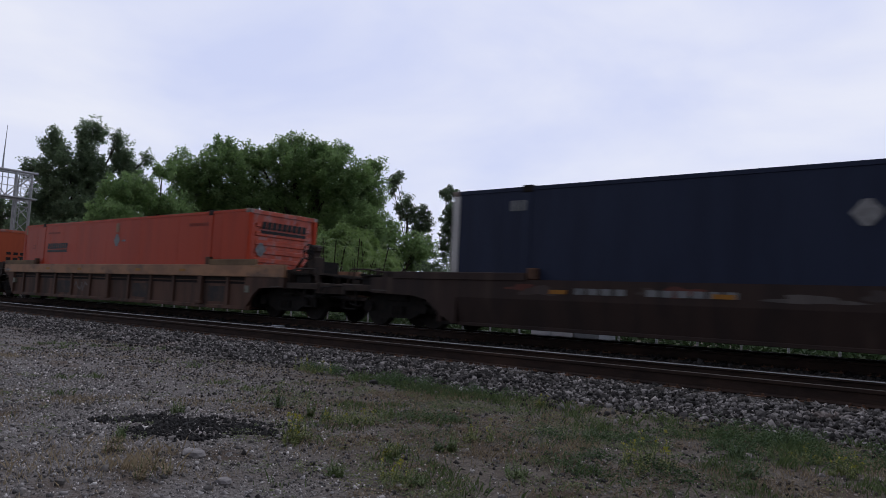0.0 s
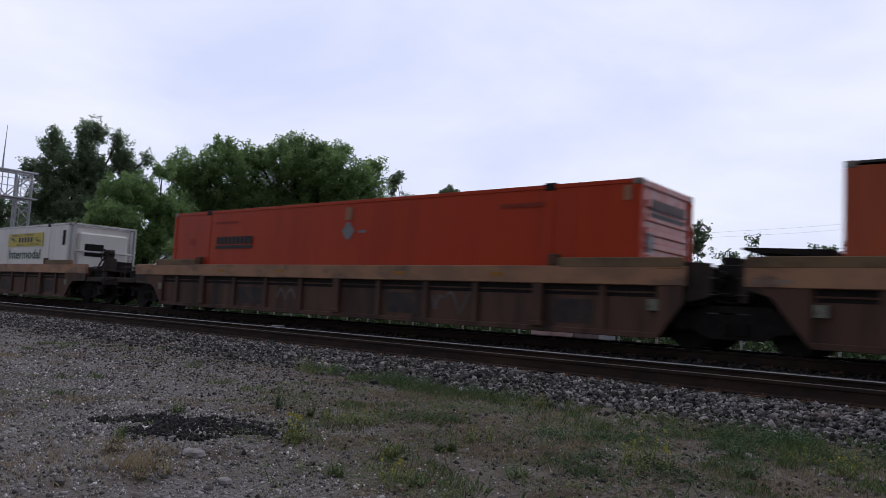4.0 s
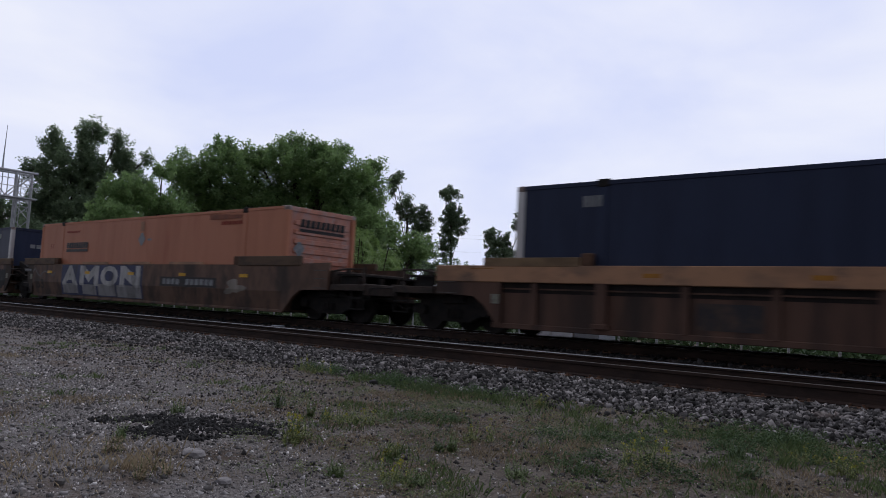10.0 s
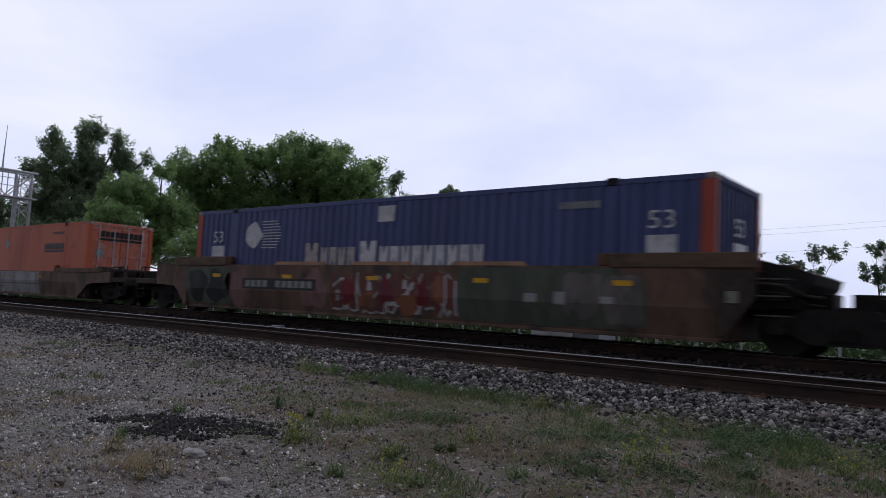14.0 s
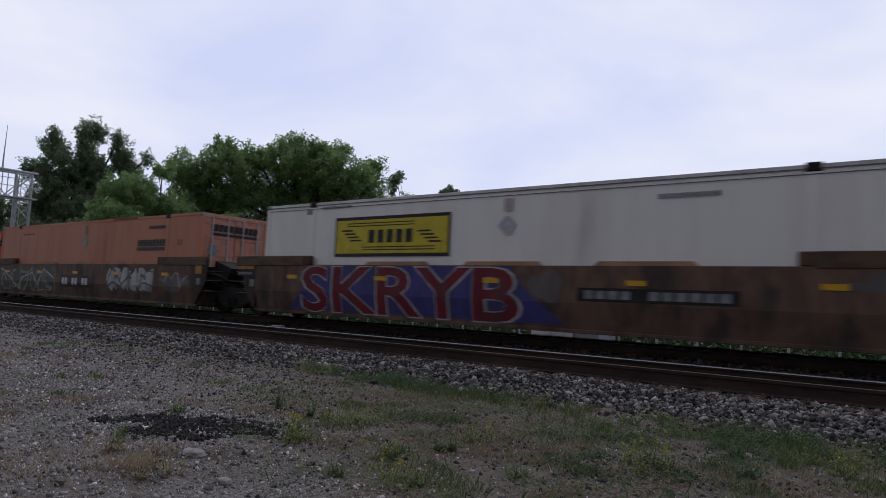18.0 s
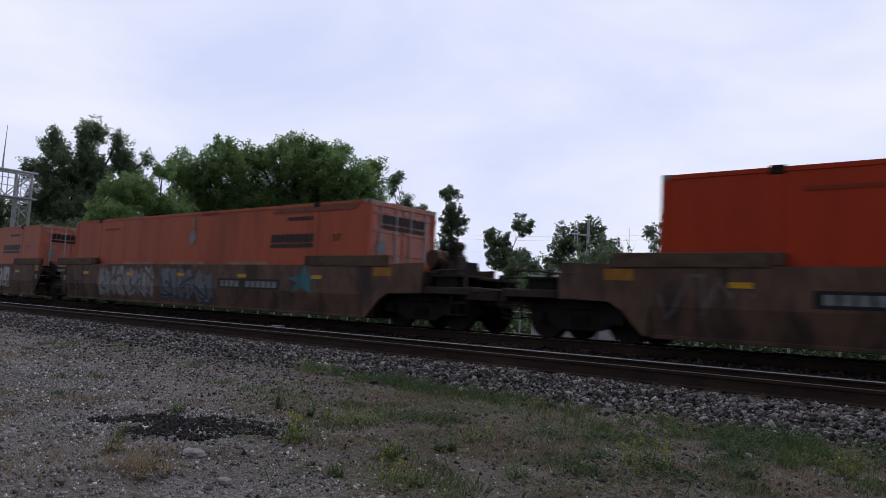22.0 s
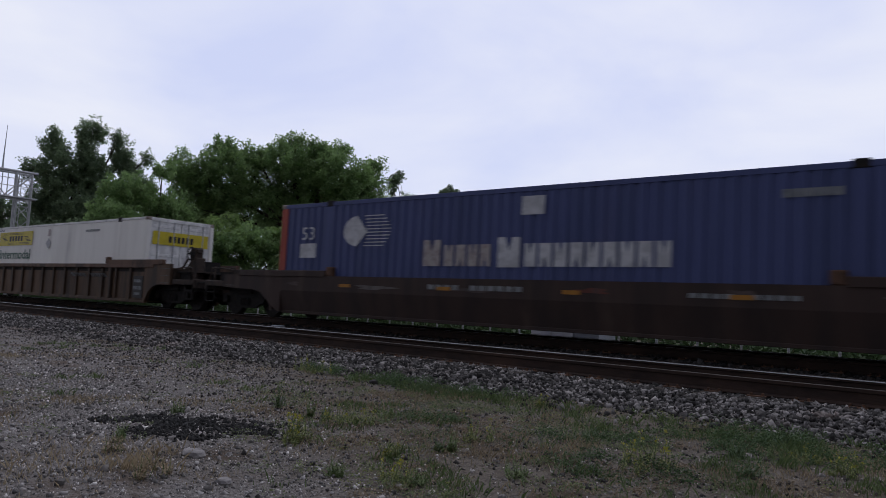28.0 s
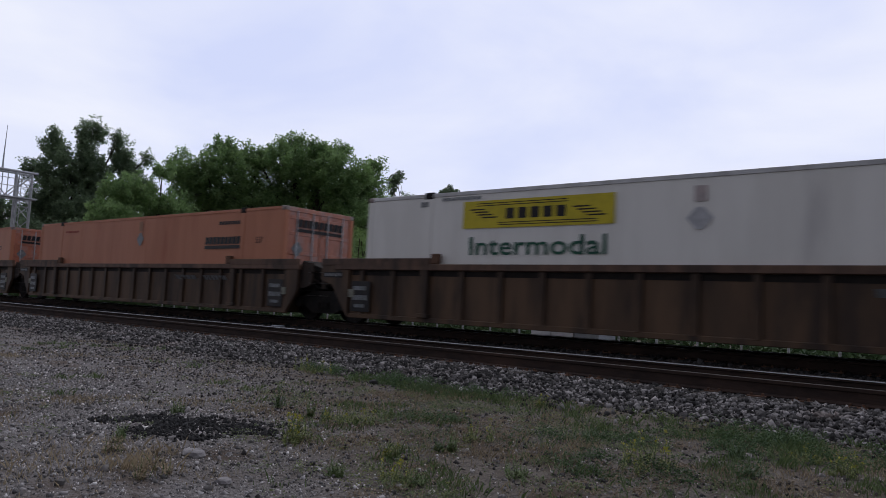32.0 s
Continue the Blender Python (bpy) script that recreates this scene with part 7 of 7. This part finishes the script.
def reefer_unit(box):
    """Open tubular frame with a cooling unit on the leading end."""
    fr = part("unit_frame", boxes((HL - 0.05, HL + 0.30, -1.28, -1.2, CH - 0.1, CH - 0.02), (HL - 0.05, HL + 0.30, 1.2, 1.28, CH - 0.1, CH - 0.02), (HL + 0.23, HL + 0.30, -1.28, 1.28, CH - 0.1, CH - 0.02), (HL + 0.23, HL + 0.30, -1.28, -1.2, 0.0, CH - 0.02), (HL + 0.23, HL + 0.30, 1.2, 1.28, 0.0, CH - 0.02), (HL, HL + 0.30, -1.28, 1.28, 0.0, 0.12), (HL + 0.24, HL + 0.29, -1.2, 1.2, 1.75, 1.82), bevel=0.01), M["alu"], box, "open aluminium guard frame")
    un = part("cooling_unit", boxes((HL - 0.02, HL + 0.16, -1.0, 1.0, 0.3, CH - 0.35), bevel=0.07), M["white"], box, "rounded white cooling unit")
    part("grille", boxes((HL + 0.16, HL + 0.172, -0.75, 0.0, 1.6, 2.1), *[(HL + 0.17, HL + 0.185, -0.75, 0.0, 1.62 + k * 0.08, 1.65 + k * 0.08) for k in range(6)]), M["black_steel"], un, "dark louvred grille")
    part("side_grille", boxes((HL - 0.62, HL - 0.4, -1.3, -1.29, 2.0, 2.6)), M["black_steel"], un, "dark side vent")
    part("control_box", boxes((HL + 0.16, HL + 0.22, 0.2, 0.75, 0.7, 1.5), bevel=0.02), M["cabinet_grey"], un, "grey control box")


def place(ob, x0, z):
    """A thing of the train: its x at the clip's start and its height."""
    ob.location = (x0, FAR_Y, z)
    MOVERS.append((ob, x0, z))
    return ob


# leading corner of each container at the clip's start, from the head of the train backwards
LEAD = [5.98, -17.80, -37.39, -56.89, -80.76, -100.31, -120.06, -143.79, -163.20, -182.95, -206.60,
        -230.18, -249.70, -269.15, -292.85, -312.35, -331.79, -355.80, -379.28, -402.68, -422.10, -441.43]
BROWN_RIB = "brown ribbed articulated well car with a tan top sill"
BROWN_FLAT = "brown smooth-sided well car with yellow reflectors and graffiti"
CARS = [  # style, trailing end, leading end, label, hand brake
    ("low", "coupler", "coupler", "dark maroon single well car with low sides", False),
    ("ribbed", "joint", "coupler", BROWN_RIB, True), ("ribbed", "joint", "joint", BROWN_RIB, False), ("ribbed", "coupler", "joint", BROWN_RIB, False),
    ("ribbed", "joint", "coupler", BROWN_RIB, True), ("ribbed", "joint", "joint", BROWN_RIB, False), ("ribbed", "coupler", "joint", BROWN_RIB, False),
    ("smooth", "joint", "coupler", BROWN_FLAT, False), ("smooth", "joint", "joint", BROWN_FLAT, False), ("smooth", "coupler", "joint", BROWN_FLAT, False),
    ("lowbrown", "coupler", "coupler", "brown single well car with low smooth sides and grey buffed panel", False),
    ("smooth", "joint", "coupler", BROWN_FLAT, "tank"), ("smooth", "joint", "joint", BROWN_FLAT, False), ("smooth", "coupler", "joint", BROWN_FLAT, False),
    ("smooth", "joint", "coupler", BROWN_FLAT, "tank"), ("smooth", "joint", "joint", BROWN_FLAT, False), ("smooth", "coupler", "joint", BROWN_FLAT, False),
    ("low", "coupler", "coupler", "dark maroon single well car with low sides", False),
    ("dense", "coupler", "coupler", "ochre brown well car with closely spaced ribs", True),
    ("dense", "joint", "coupler", "ochre brown well car with closely spaced ribs", True), ("dense", "joint", "joint", "ochre brown well car with closely spaced ribs", False), ("dense", "joint", "joint", "ochre brown well car with closely spaced ribs", False),
]
CAR = []
for i, (lead, spec) in enumerate(zip(LEAD, CARS)):
    CAR.append(place(well_car(*spec, amber=i not in (7, 8, 9)), lead - HL, 0.0))

ORANGE, PEACH = "bright orange container with a black block logo", "sun-faded peach orange container with a black block logo"
BOX = [
    box_navy("dark navy container with pale corner posts"),
    box_orange("orange", "slats", ORANGE), box_ribbed("faded orange ribbed container with broad tan posts"), box_orange("orange", "slats", ORANGE),
    box_white("white refrigerated container with a yellow sign and cooling unit", "reefer", (1.92, 5.6, 2.22, 2.79)), box_orange("orange", "slats", ORANGE), box_navy("dark navy container with pale corner posts"),
    box_orange("peach", "slats", PEACH), box_navy("dark navy container with pale corner posts"), box_blue("corrugated blue container with red corner posts", "corr"),
    box_orange("rose", "doors", "faded orange container with a black block logo"),
    box_white("white container with a black-edged yellow sign", "doors", (-5.1, -1.4, 1.76, 2.6), False, True, True), box_orange("peach", "doors", PEACH), box_orange("orange", "doors", ORANGE),
    box_orange("rose", "doors", "faded orange container with a black block logo"), box_orange("coral", "doors", "faded coral orange container with a black block logo"), box_orange("orange", "doors", ORANGE),
    box_blue("corrugated blue container with red corner posts and marked doors", "doors"),
    box_white("white container with a yellow sign and green lettering", "doors", (-5.07, -1.42, 2.28, 2.88)), box_white("white container with a yellow sign and green lettering", "doors", (-5.07, -1.42, 2.28, 2.88)),
    box_orange("peach", "doors", PEACH), box_orange("peach", "doors", PEACH),
]
M["brown_wear"] = surface("brown_stained_paint", (0.26, 0.085, 0.045), (0.2, 0.07, 0.04), 0.6, scale=4, bump=0.0)
WEAR = M["rust_wear"]
decal(BOX[12], [rect(2.35, 4.1, 3.06, 3.12)], WEAR, "scrape", "red scrape along the top edge")
decal(BOX[14], [[(0.6, 2.98), (1.6, 3.0), (1.5, 3.08), (0.7, 3.09)]], WEAR, "scrape", "red scrape near the top edge")
decal(BOX[14], [[(4.2, 2.9), (7.6, 2.9), (7.7, 3.06), (6.9, 3.02), (5.8, 3.05), (4.4, 3.04)]], M["brown_wear"], "stain", "brown stain near the top")
decal(BOX[7], [[(4.3, 2.85), (5.9, 2.85), (6.0, 2.95), (4.9, 3.0), (4.25, 3.02)]], M["brown_wear"], "stain", "brown stain near the top")
decal(BOX[10], [[(-7.6, 2.92), (-5.5, 2.9), (-5.2, 3.0), (-7.5, 3.02)]], M["brown_wear"], "stain", "brown stain near the top")
for wear_box, wx in ((1, -7.92), (3, 7.72), (13, 7.72), (16, 7.72)):
    decal(BOX[wear_box], [rect(wx, wx + 0.16, 2.72, 3.0)], M["tan_post"], "patch", "pale corner patch")
reefer_unit(BOX[4])
for lead, ob in zip(LEAD, BOX):
    place(ob, lead - HL, FLOOR_Z)

# ---- paint, boards and graffiti on single cars ----
number_board(CAR[0], "low", -5.0, -1.6, 0.86, 1.06, (4, 6), "decal_grey", False)
number_board(CAR[17], "low", -2.6, 0.2, 0.88, 1.06, (4, 6), "decal_grey", False)
number_board(CAR[17], "low", 3.4, 5.4, 0.88, 1.02, (4, 4), "decal_grey", False)
for i in range(16):
    bx = -7.2 + i * 0.95 + 0.3 * math.sin(i * 2.3)
    spray(CAR[0 if i % 3 else 17], "low", [blob(bx, 0.96 + 0.05 * math.sin(i * 1.7), 0.2 + 0.14 * (i % 4), 0.05 + 0.02 * (i % 3), 500 + i, 18, 0.28, 1.13, 0.78)], ("smudge", "rust", "smudge", "grey")[i % 4], 0.1 * (i % 3))
spray(CAR[2], "ribbed", [rect(-5.3, -4.3, 1.14, 1.43), rect(1.3, 3.4, 1.14, 1.43)], "bluegrey", 0)
for x0, x1, seed, fill in ((-1.3, -0.2, 21, "silver"), (0.25, 1.2, 22, "silver"), (-2.6, -1.7, 23, "grey"), (4.6, 6.0, 24, "grey")):
    scribble(CAR[2], "ribbed", x0, x1, 0.4, 0.92, 9, seed, fill)
scribble(CAR[3], "ribbed", -2.4, -1.6, 0.4, 0.9, 7, 25, "grey")
scribble(CAR[3], "ribbed", 3.2, 4.2, 0.4, 0.9, 8, 26, "grey")
scribble(CAR[5], "ribbed", -1.2, -0.2, 0.4, 0.9, 7, 27, "grey")
scribble(CAR[7], "smooth", -8.2, -6.0, 0.9, 1.35, 9, 29, "grey")
scribble(CAR[13], "smooth", -8.0, -6.4, 0.5, 1.3, 9, 30, "grey")
scribble(CAR[16], "smooth", 3.0, 6.6, 0.5, 1.3, 16, 31, "silver")
scribble(CAR[15], "smooth", 5.8, 8.2, 0.5, 1.3, 12, 32, "grey")
scribble(CAR[12], "smooth", 6.4, 7.8, 0.5, 1.2, 8, 33, "silver")
scribble(CAR[1], "ribbed", -2.7, -1.7, 0.45, 0.85, 8, 34, "grey")

k = "smooth"
c = CAR[7]
spray(c, k, [rect(-5.5, 0.75, 0.28, 1.42)], "navy", 0)
spray(c, k, [rect(-5.35, -4.1, 0.35, 0.72), rect(-3.7, -2.6, 0.33, 0.7), rect(-2.45, -1.15, 0.32, 0.74), rect(-1.05, 0.65, 0.3, 0.72)], "silver", 1)
sprayed_word(c, k, "A", -5.42, -4.05, 0.66, 1.40, "white", 2, 0.05)
spray(c, k, [rect(-3.9, -3.55, 0.66, 1.40), rect(-2.75, -2.4, 0.66, 1.40), [(-3.55, 1.40), (-3.55, 1.05), (-3.15, 0.78), (-3.15, 1.14)], [(-3.15, 1.14), (-3.15, 0.78), (-2.75, 1.05), (-2.75, 1.40)]], "white", 2)
sprayed_word(c, k, "O", -2.25, -0.95, 0.66, 1.40, "white", 2, 0.05)
spray(c, k, [rect(-0.8, -0.48, 0.66, 1.40), rect(0.28, 0.6, 0.66, 1.40), [(-0.48, 1.40), (-0.48, 1.0), (0.28, 0.66), (0.28, 1.06)]], "white", 2)
number_board(c, k, 1.9, 5.1, 0.76, 1.06, (4, 6))
sprayed_word(c, k, "53", -7.78, -7.10, 0.47, 0.85, "soot", 1, 0.03)
spray(c, k, [blob(6.0, 0.8, 0.42, 0.2, 41, 24, 0.35)], "beige", 0)

c = CAR[8]
spray(c, k, [rect(-7.1, 0.9, 0.27, 1.4)], "black", 0)
spray(c, k, [rect(-7.05, 0.85, 1.33, 1.37), rect(-7.05, 0.85, 0.29, 0.33), rect(-7.08, -7.03, 0.29, 1.37), rect(0.8, 0.85, 0.29, 1.37)], "white", 1)
for poly in ([(-6.75, 0.58), (-6.1, 0.6), (-6.1, 0.74), (-6.75, 0.72)], [(-6.75, 0.92), (-6.05, 0.95), (-6.05, 1.1), (-6.75, 1.06)], [(-5.75, 0.6), (-5.0, 0.62), (-5.05, 1.05), (-5.7, 1.08)],
             [(-4.8, 0.52), (-4.6, 0.5), (-4.55, 1.22), (-4.75, 1.25)], [(-4.8, 0.36), (-4.0, 0.38), (-4.0, 0.55), (-4.8, 0.52)], [(-3.9, 0.72), (-2.75, 0.68), (-2.7, 1.02), (-3.85, 1.14)], [(-3.5, 0.42), (-3.1, 0.42), (-3.1, 0.72), (-3.5, 0.73)],
             [(-2.3, 0.5), (-1.2, 1.25), (-1.0, 1.25), (-1.9, 0.5)], [(-1.15, 1.25), (-0.9, 1.25), (-0.85, 0.6), (-1.1, 0.62)], [(-2.0, 0.62), (-1.0, 0.62), (-1.0, 0.8), (-1.8, 0.8)], [(-0.35, 0.6), (0.2, 0.62), (0.15, 0.9), (-0.3, 0.92)]):
    spray(c, k, [poly], "white", 1 + 0.3 * (poly[0][0] > -2.1))
spray(c, k, [rect(gx, gx + 0.05, 0.34, 1.32) for gx in (-6.0, -4.95, -4.1, -2.35, -0.6)], "grey", 0.8)
spray(c, k, [blob(1.5, 0.95, 0.4, 0.3, 81, 20, 0.3), blob(2.2, 0.8, 0.4, 0.35, 84, 20, 0.3)], "rust", 0)
spray_piece(c, k, 2.8, 6.0, 0.3, 1.42, 4, 82, "silver", "grey", wild=True)
spray_piece(c, k, 6.2, 8.2, 0.35, 1.3, 2, 83, "black", "black", False)

c = CAR[9]
spray(c, k, [rect(-8.3, -5.9, 0.3, 1.38)], "green", 0)
spray(c, k, [blob(-7.6, 0.85, 0.5, 0.5, 91), blob(-6.6, 0.8, 0.5, 0.5, 92)], "black", 1)
spray(c, k, [blob(-5.6, 0.8, 0.6, 0.55, 93), blob(-2.2, 0.8, 0.5, 0.5, 94)], "pink", 0)
number_board(c, k, -5.3, -2.1, 0.78, 1.08, (4, 6))
spray_piece(c, k, -1.6, 2.5, 0.28, 1.36, 4, 95, "rust", "white", wild=True)
spray(c, k, [blob(-0.2, 0.6, 0.3, 0.2, 905), blob(1.1, 0.55, 0.34, 0.24, 906), blob(2.0, 0.9, 0.22, 0.3, 907)], "orange", 2)
spray(c, k, [blob(-0.9, 0.8, 0.25, 0.3, 97), blob(0.4, 0.85, 0.25, 0.32, 98), blob(1.6, 0.8, 0.22, 0.3, 99)], "red", 3)
spray(c, k, [blob(3.4, 0.85, 0.9, 0.5, 901, 20, 0.2), blob(4.9, 0.8, 1.2, 0.5, 902, 20, 0.15)], "green", 0)
spray(c, k, [rect(2.6, 6.4, 0.28, 1.42)], "green", 0.3)
spray_piece(c, k, 5.2, 6.9, 0.3, 1.4, 2, 96, "grey", "green")
spray(c, k, [rect(4.3, 4.6, 0.72, 0.9), rect(5.0, 5.25, 0.7, 0.95), rect(6.0, 6.3, 0.75, 0.88)], "silver", 2.4)

c = CAR[10]
spray(c, "low", [rect(-2.9, 4.3, 0.26, 1.14)], "silver", 0)
spray(c, "low", [rect(-2.9, 4.3, 0.62, 0.66), rect(-1.0, 0.6, 0.45, 0.5)], "grey", 1)
number_board(c, "low", -6.3, -3.6, 0.88, 1.06, (4, 6))

c = CAR[11]
spray(c, k, [[(-6.7, 0.3), (-5.9, 1.1), (-5.0, 1.44), (0.4, 1.44), (0.9, 0.9), (1.7, 0.3)]], "violet", 0)
sprayed_word(c, k, "SKRYB", -6.25, 0.75, 0.23, 1.45, "white", 1, 0.035)
sprayed_word(c, k, "SKRYB", -6.17, 0.67, 0.26, 1.42, "red", 2, 0.018)
number_board(c, k, 2.0, 5.05, 0.78, 1.04, (4, 6))
spray(c, k, [blob(1.3, 1.05, 0.4, 0.3, 111), blob(7.3, 1.2, 0.7, 0.15, 112, 18, 0.25)], "grey", 0)

c = CAR[12]
spray_piece(c, k, -7.5, -1.8, 0.3, 1.42, 5, 121, "green", "beige", wild=True)
scribble(c, k, -7.4, -1.9, 0.4, 1.35, 8, 125, "white")
number_board(c, k, -1.25, 1.15, 0.58, 1.02, (2, 2, 2), "decal_white")
spray_piece(c, k, 2.5, 5.75, 0.45, 1.42, 3, 122, "white", "grey", wild=True)
spray(c, k, [blob(7.0, 0.85, 0.75, 0.25, 123, 20, 0.25)], "grey", 0)

c = CAR[13]
number_board(c, k, -5.5, -2.6, 0.8, 1.08, (4, 6))
spray(c, k, [blob(-1.3, 1.0, 0.9, 0.25, 131, 20, 0.25)], "pink", 0)
spray_piece(c, k, 2.0, 6.8, 0.3, 1.42, 3, 132, "beige", "black", wild=True)

c = CAR[14]
sprayed_word(c, k, "53", -7.78, -7.10, 0.47, 0.85, "soot", 1, 0.03)
spray_piece(c, k, -5.6, -1.7, 0.3, 1.44, 4, 141, "silver", "grey", wild=True)
spray_piece(c, k, -1.3, 1.8, 0.25, 1.44, 3, 142, "bluegrey", "navy", wild=True)
number_board(c, k, 2.0, 4.95, 0.76, 1.05, (4, 6))
spray(c, k, [[(5.3, 1.1), (5.75, 1.2), (5.95, 1.45), (6.15, 1.18), (6.5, 1.1), (6.2, 0.95), (6.35, 0.65), (5.9, 0.85), (5.4, 0.7), (5.65, 0.98)]], "teal", 1)

c = CAR[15]
spray_piece(c, k, -7.2, -1.9, 0.3, 1.42, 5, 151, "silver", "grey", wild=True)
spray(c, k, [blob(-2.2, 0.85, 0.4, 0.4, 155, 20, 0.3), blob(-7.1, 0.8, 0.25, 0.4, 156, 20, 0.3)], "mint", 0.4)
spray(c, k, [blob(-7.6, 0.5, 0.5, 0.25, 154)], "green", 3)
number_board(c, k, -1.55, 0.9, 0.6, 1.04, (2, 2, 2), "decal_white")
spray_piece(c, k, 1.3, 5.65, 0.3, 1.445, 5, 152, "white", "black")
c = CAR[16]
spray_piece(c, k, -6.4, -3.6, 0.5, 1.4, 4, 161, "pink", "grey")
spray_piece(c, k, -3.5, 0.6, 0.3, 1.42, 3, 162, "silver", "grey", wild=True)
spray(c, k, [blob(2.2, 0.95, 1.0, 0.3, 163, 20, 0.25), blob(5.0, 0.9, 1.6, 0.35, 164, 20, 0.2)], "pink", 0)
spray(c, k, [blob(5.2, 0.75, 1.0, 0.2, 165, 20, 0.3)], "silver", 1)

for i in (18, 19, 20):
    part("marking", painted([rect(2.9 + j * 0.3, 3.15 + j * 0.3, 1.0, 1.13) for j in range(4)] + [rect(4.5 + j * 0.2, 4.66 + j * 0.2, 1.0, 1.13) for j in range(6)], "ribbed", 1), M["decal_grey"], CAR[i], "pale grey marks on the well plate")


def rolled(t):
    """How far the train has rolled by t seconds; it slows very slightly."""
    return SPEED * t - SLOWING * t * t


def motions():
    """The train rolls past; each wheelset turns while it is in sight."""
    for ob, x0, z in MOVERS:
        walk(ob, [(t, pose(x0 + rolled(t), FAR_Y, z)) for t in range(0, 33, 2)])
    where = {ob: x0 for ob, x0, z in MOVERS}
    for ws, car, x, a in WHEELS:
        start = where[car] + x
        t0, t1 = max(0.0, (-46 - start) / SPEED), min(32.0, (5 - start) / (SPEED - 0.15))
        rows = []
        if t1 > t0:
            f0, f1 = int(t0 * FPS), int(t1 * FPS)
            rows = [(f / FPS, math.degrees((rolled(f / FPS) - rolled(f0 / FPS)) / 0.457)) for f in range(f0, f1 + 1)]
            if rows[0][0] > 0:
                rows.insert(0, (0.0, 0.0))
            if rows[-1][0] < 32:
                rows.append((32.0, rows[-1][1]))
        if rows:
            walk(ws, [(t, pose(a, 0, 0.457, 0, w % 360, 0)) for t, w in rows])


motions()
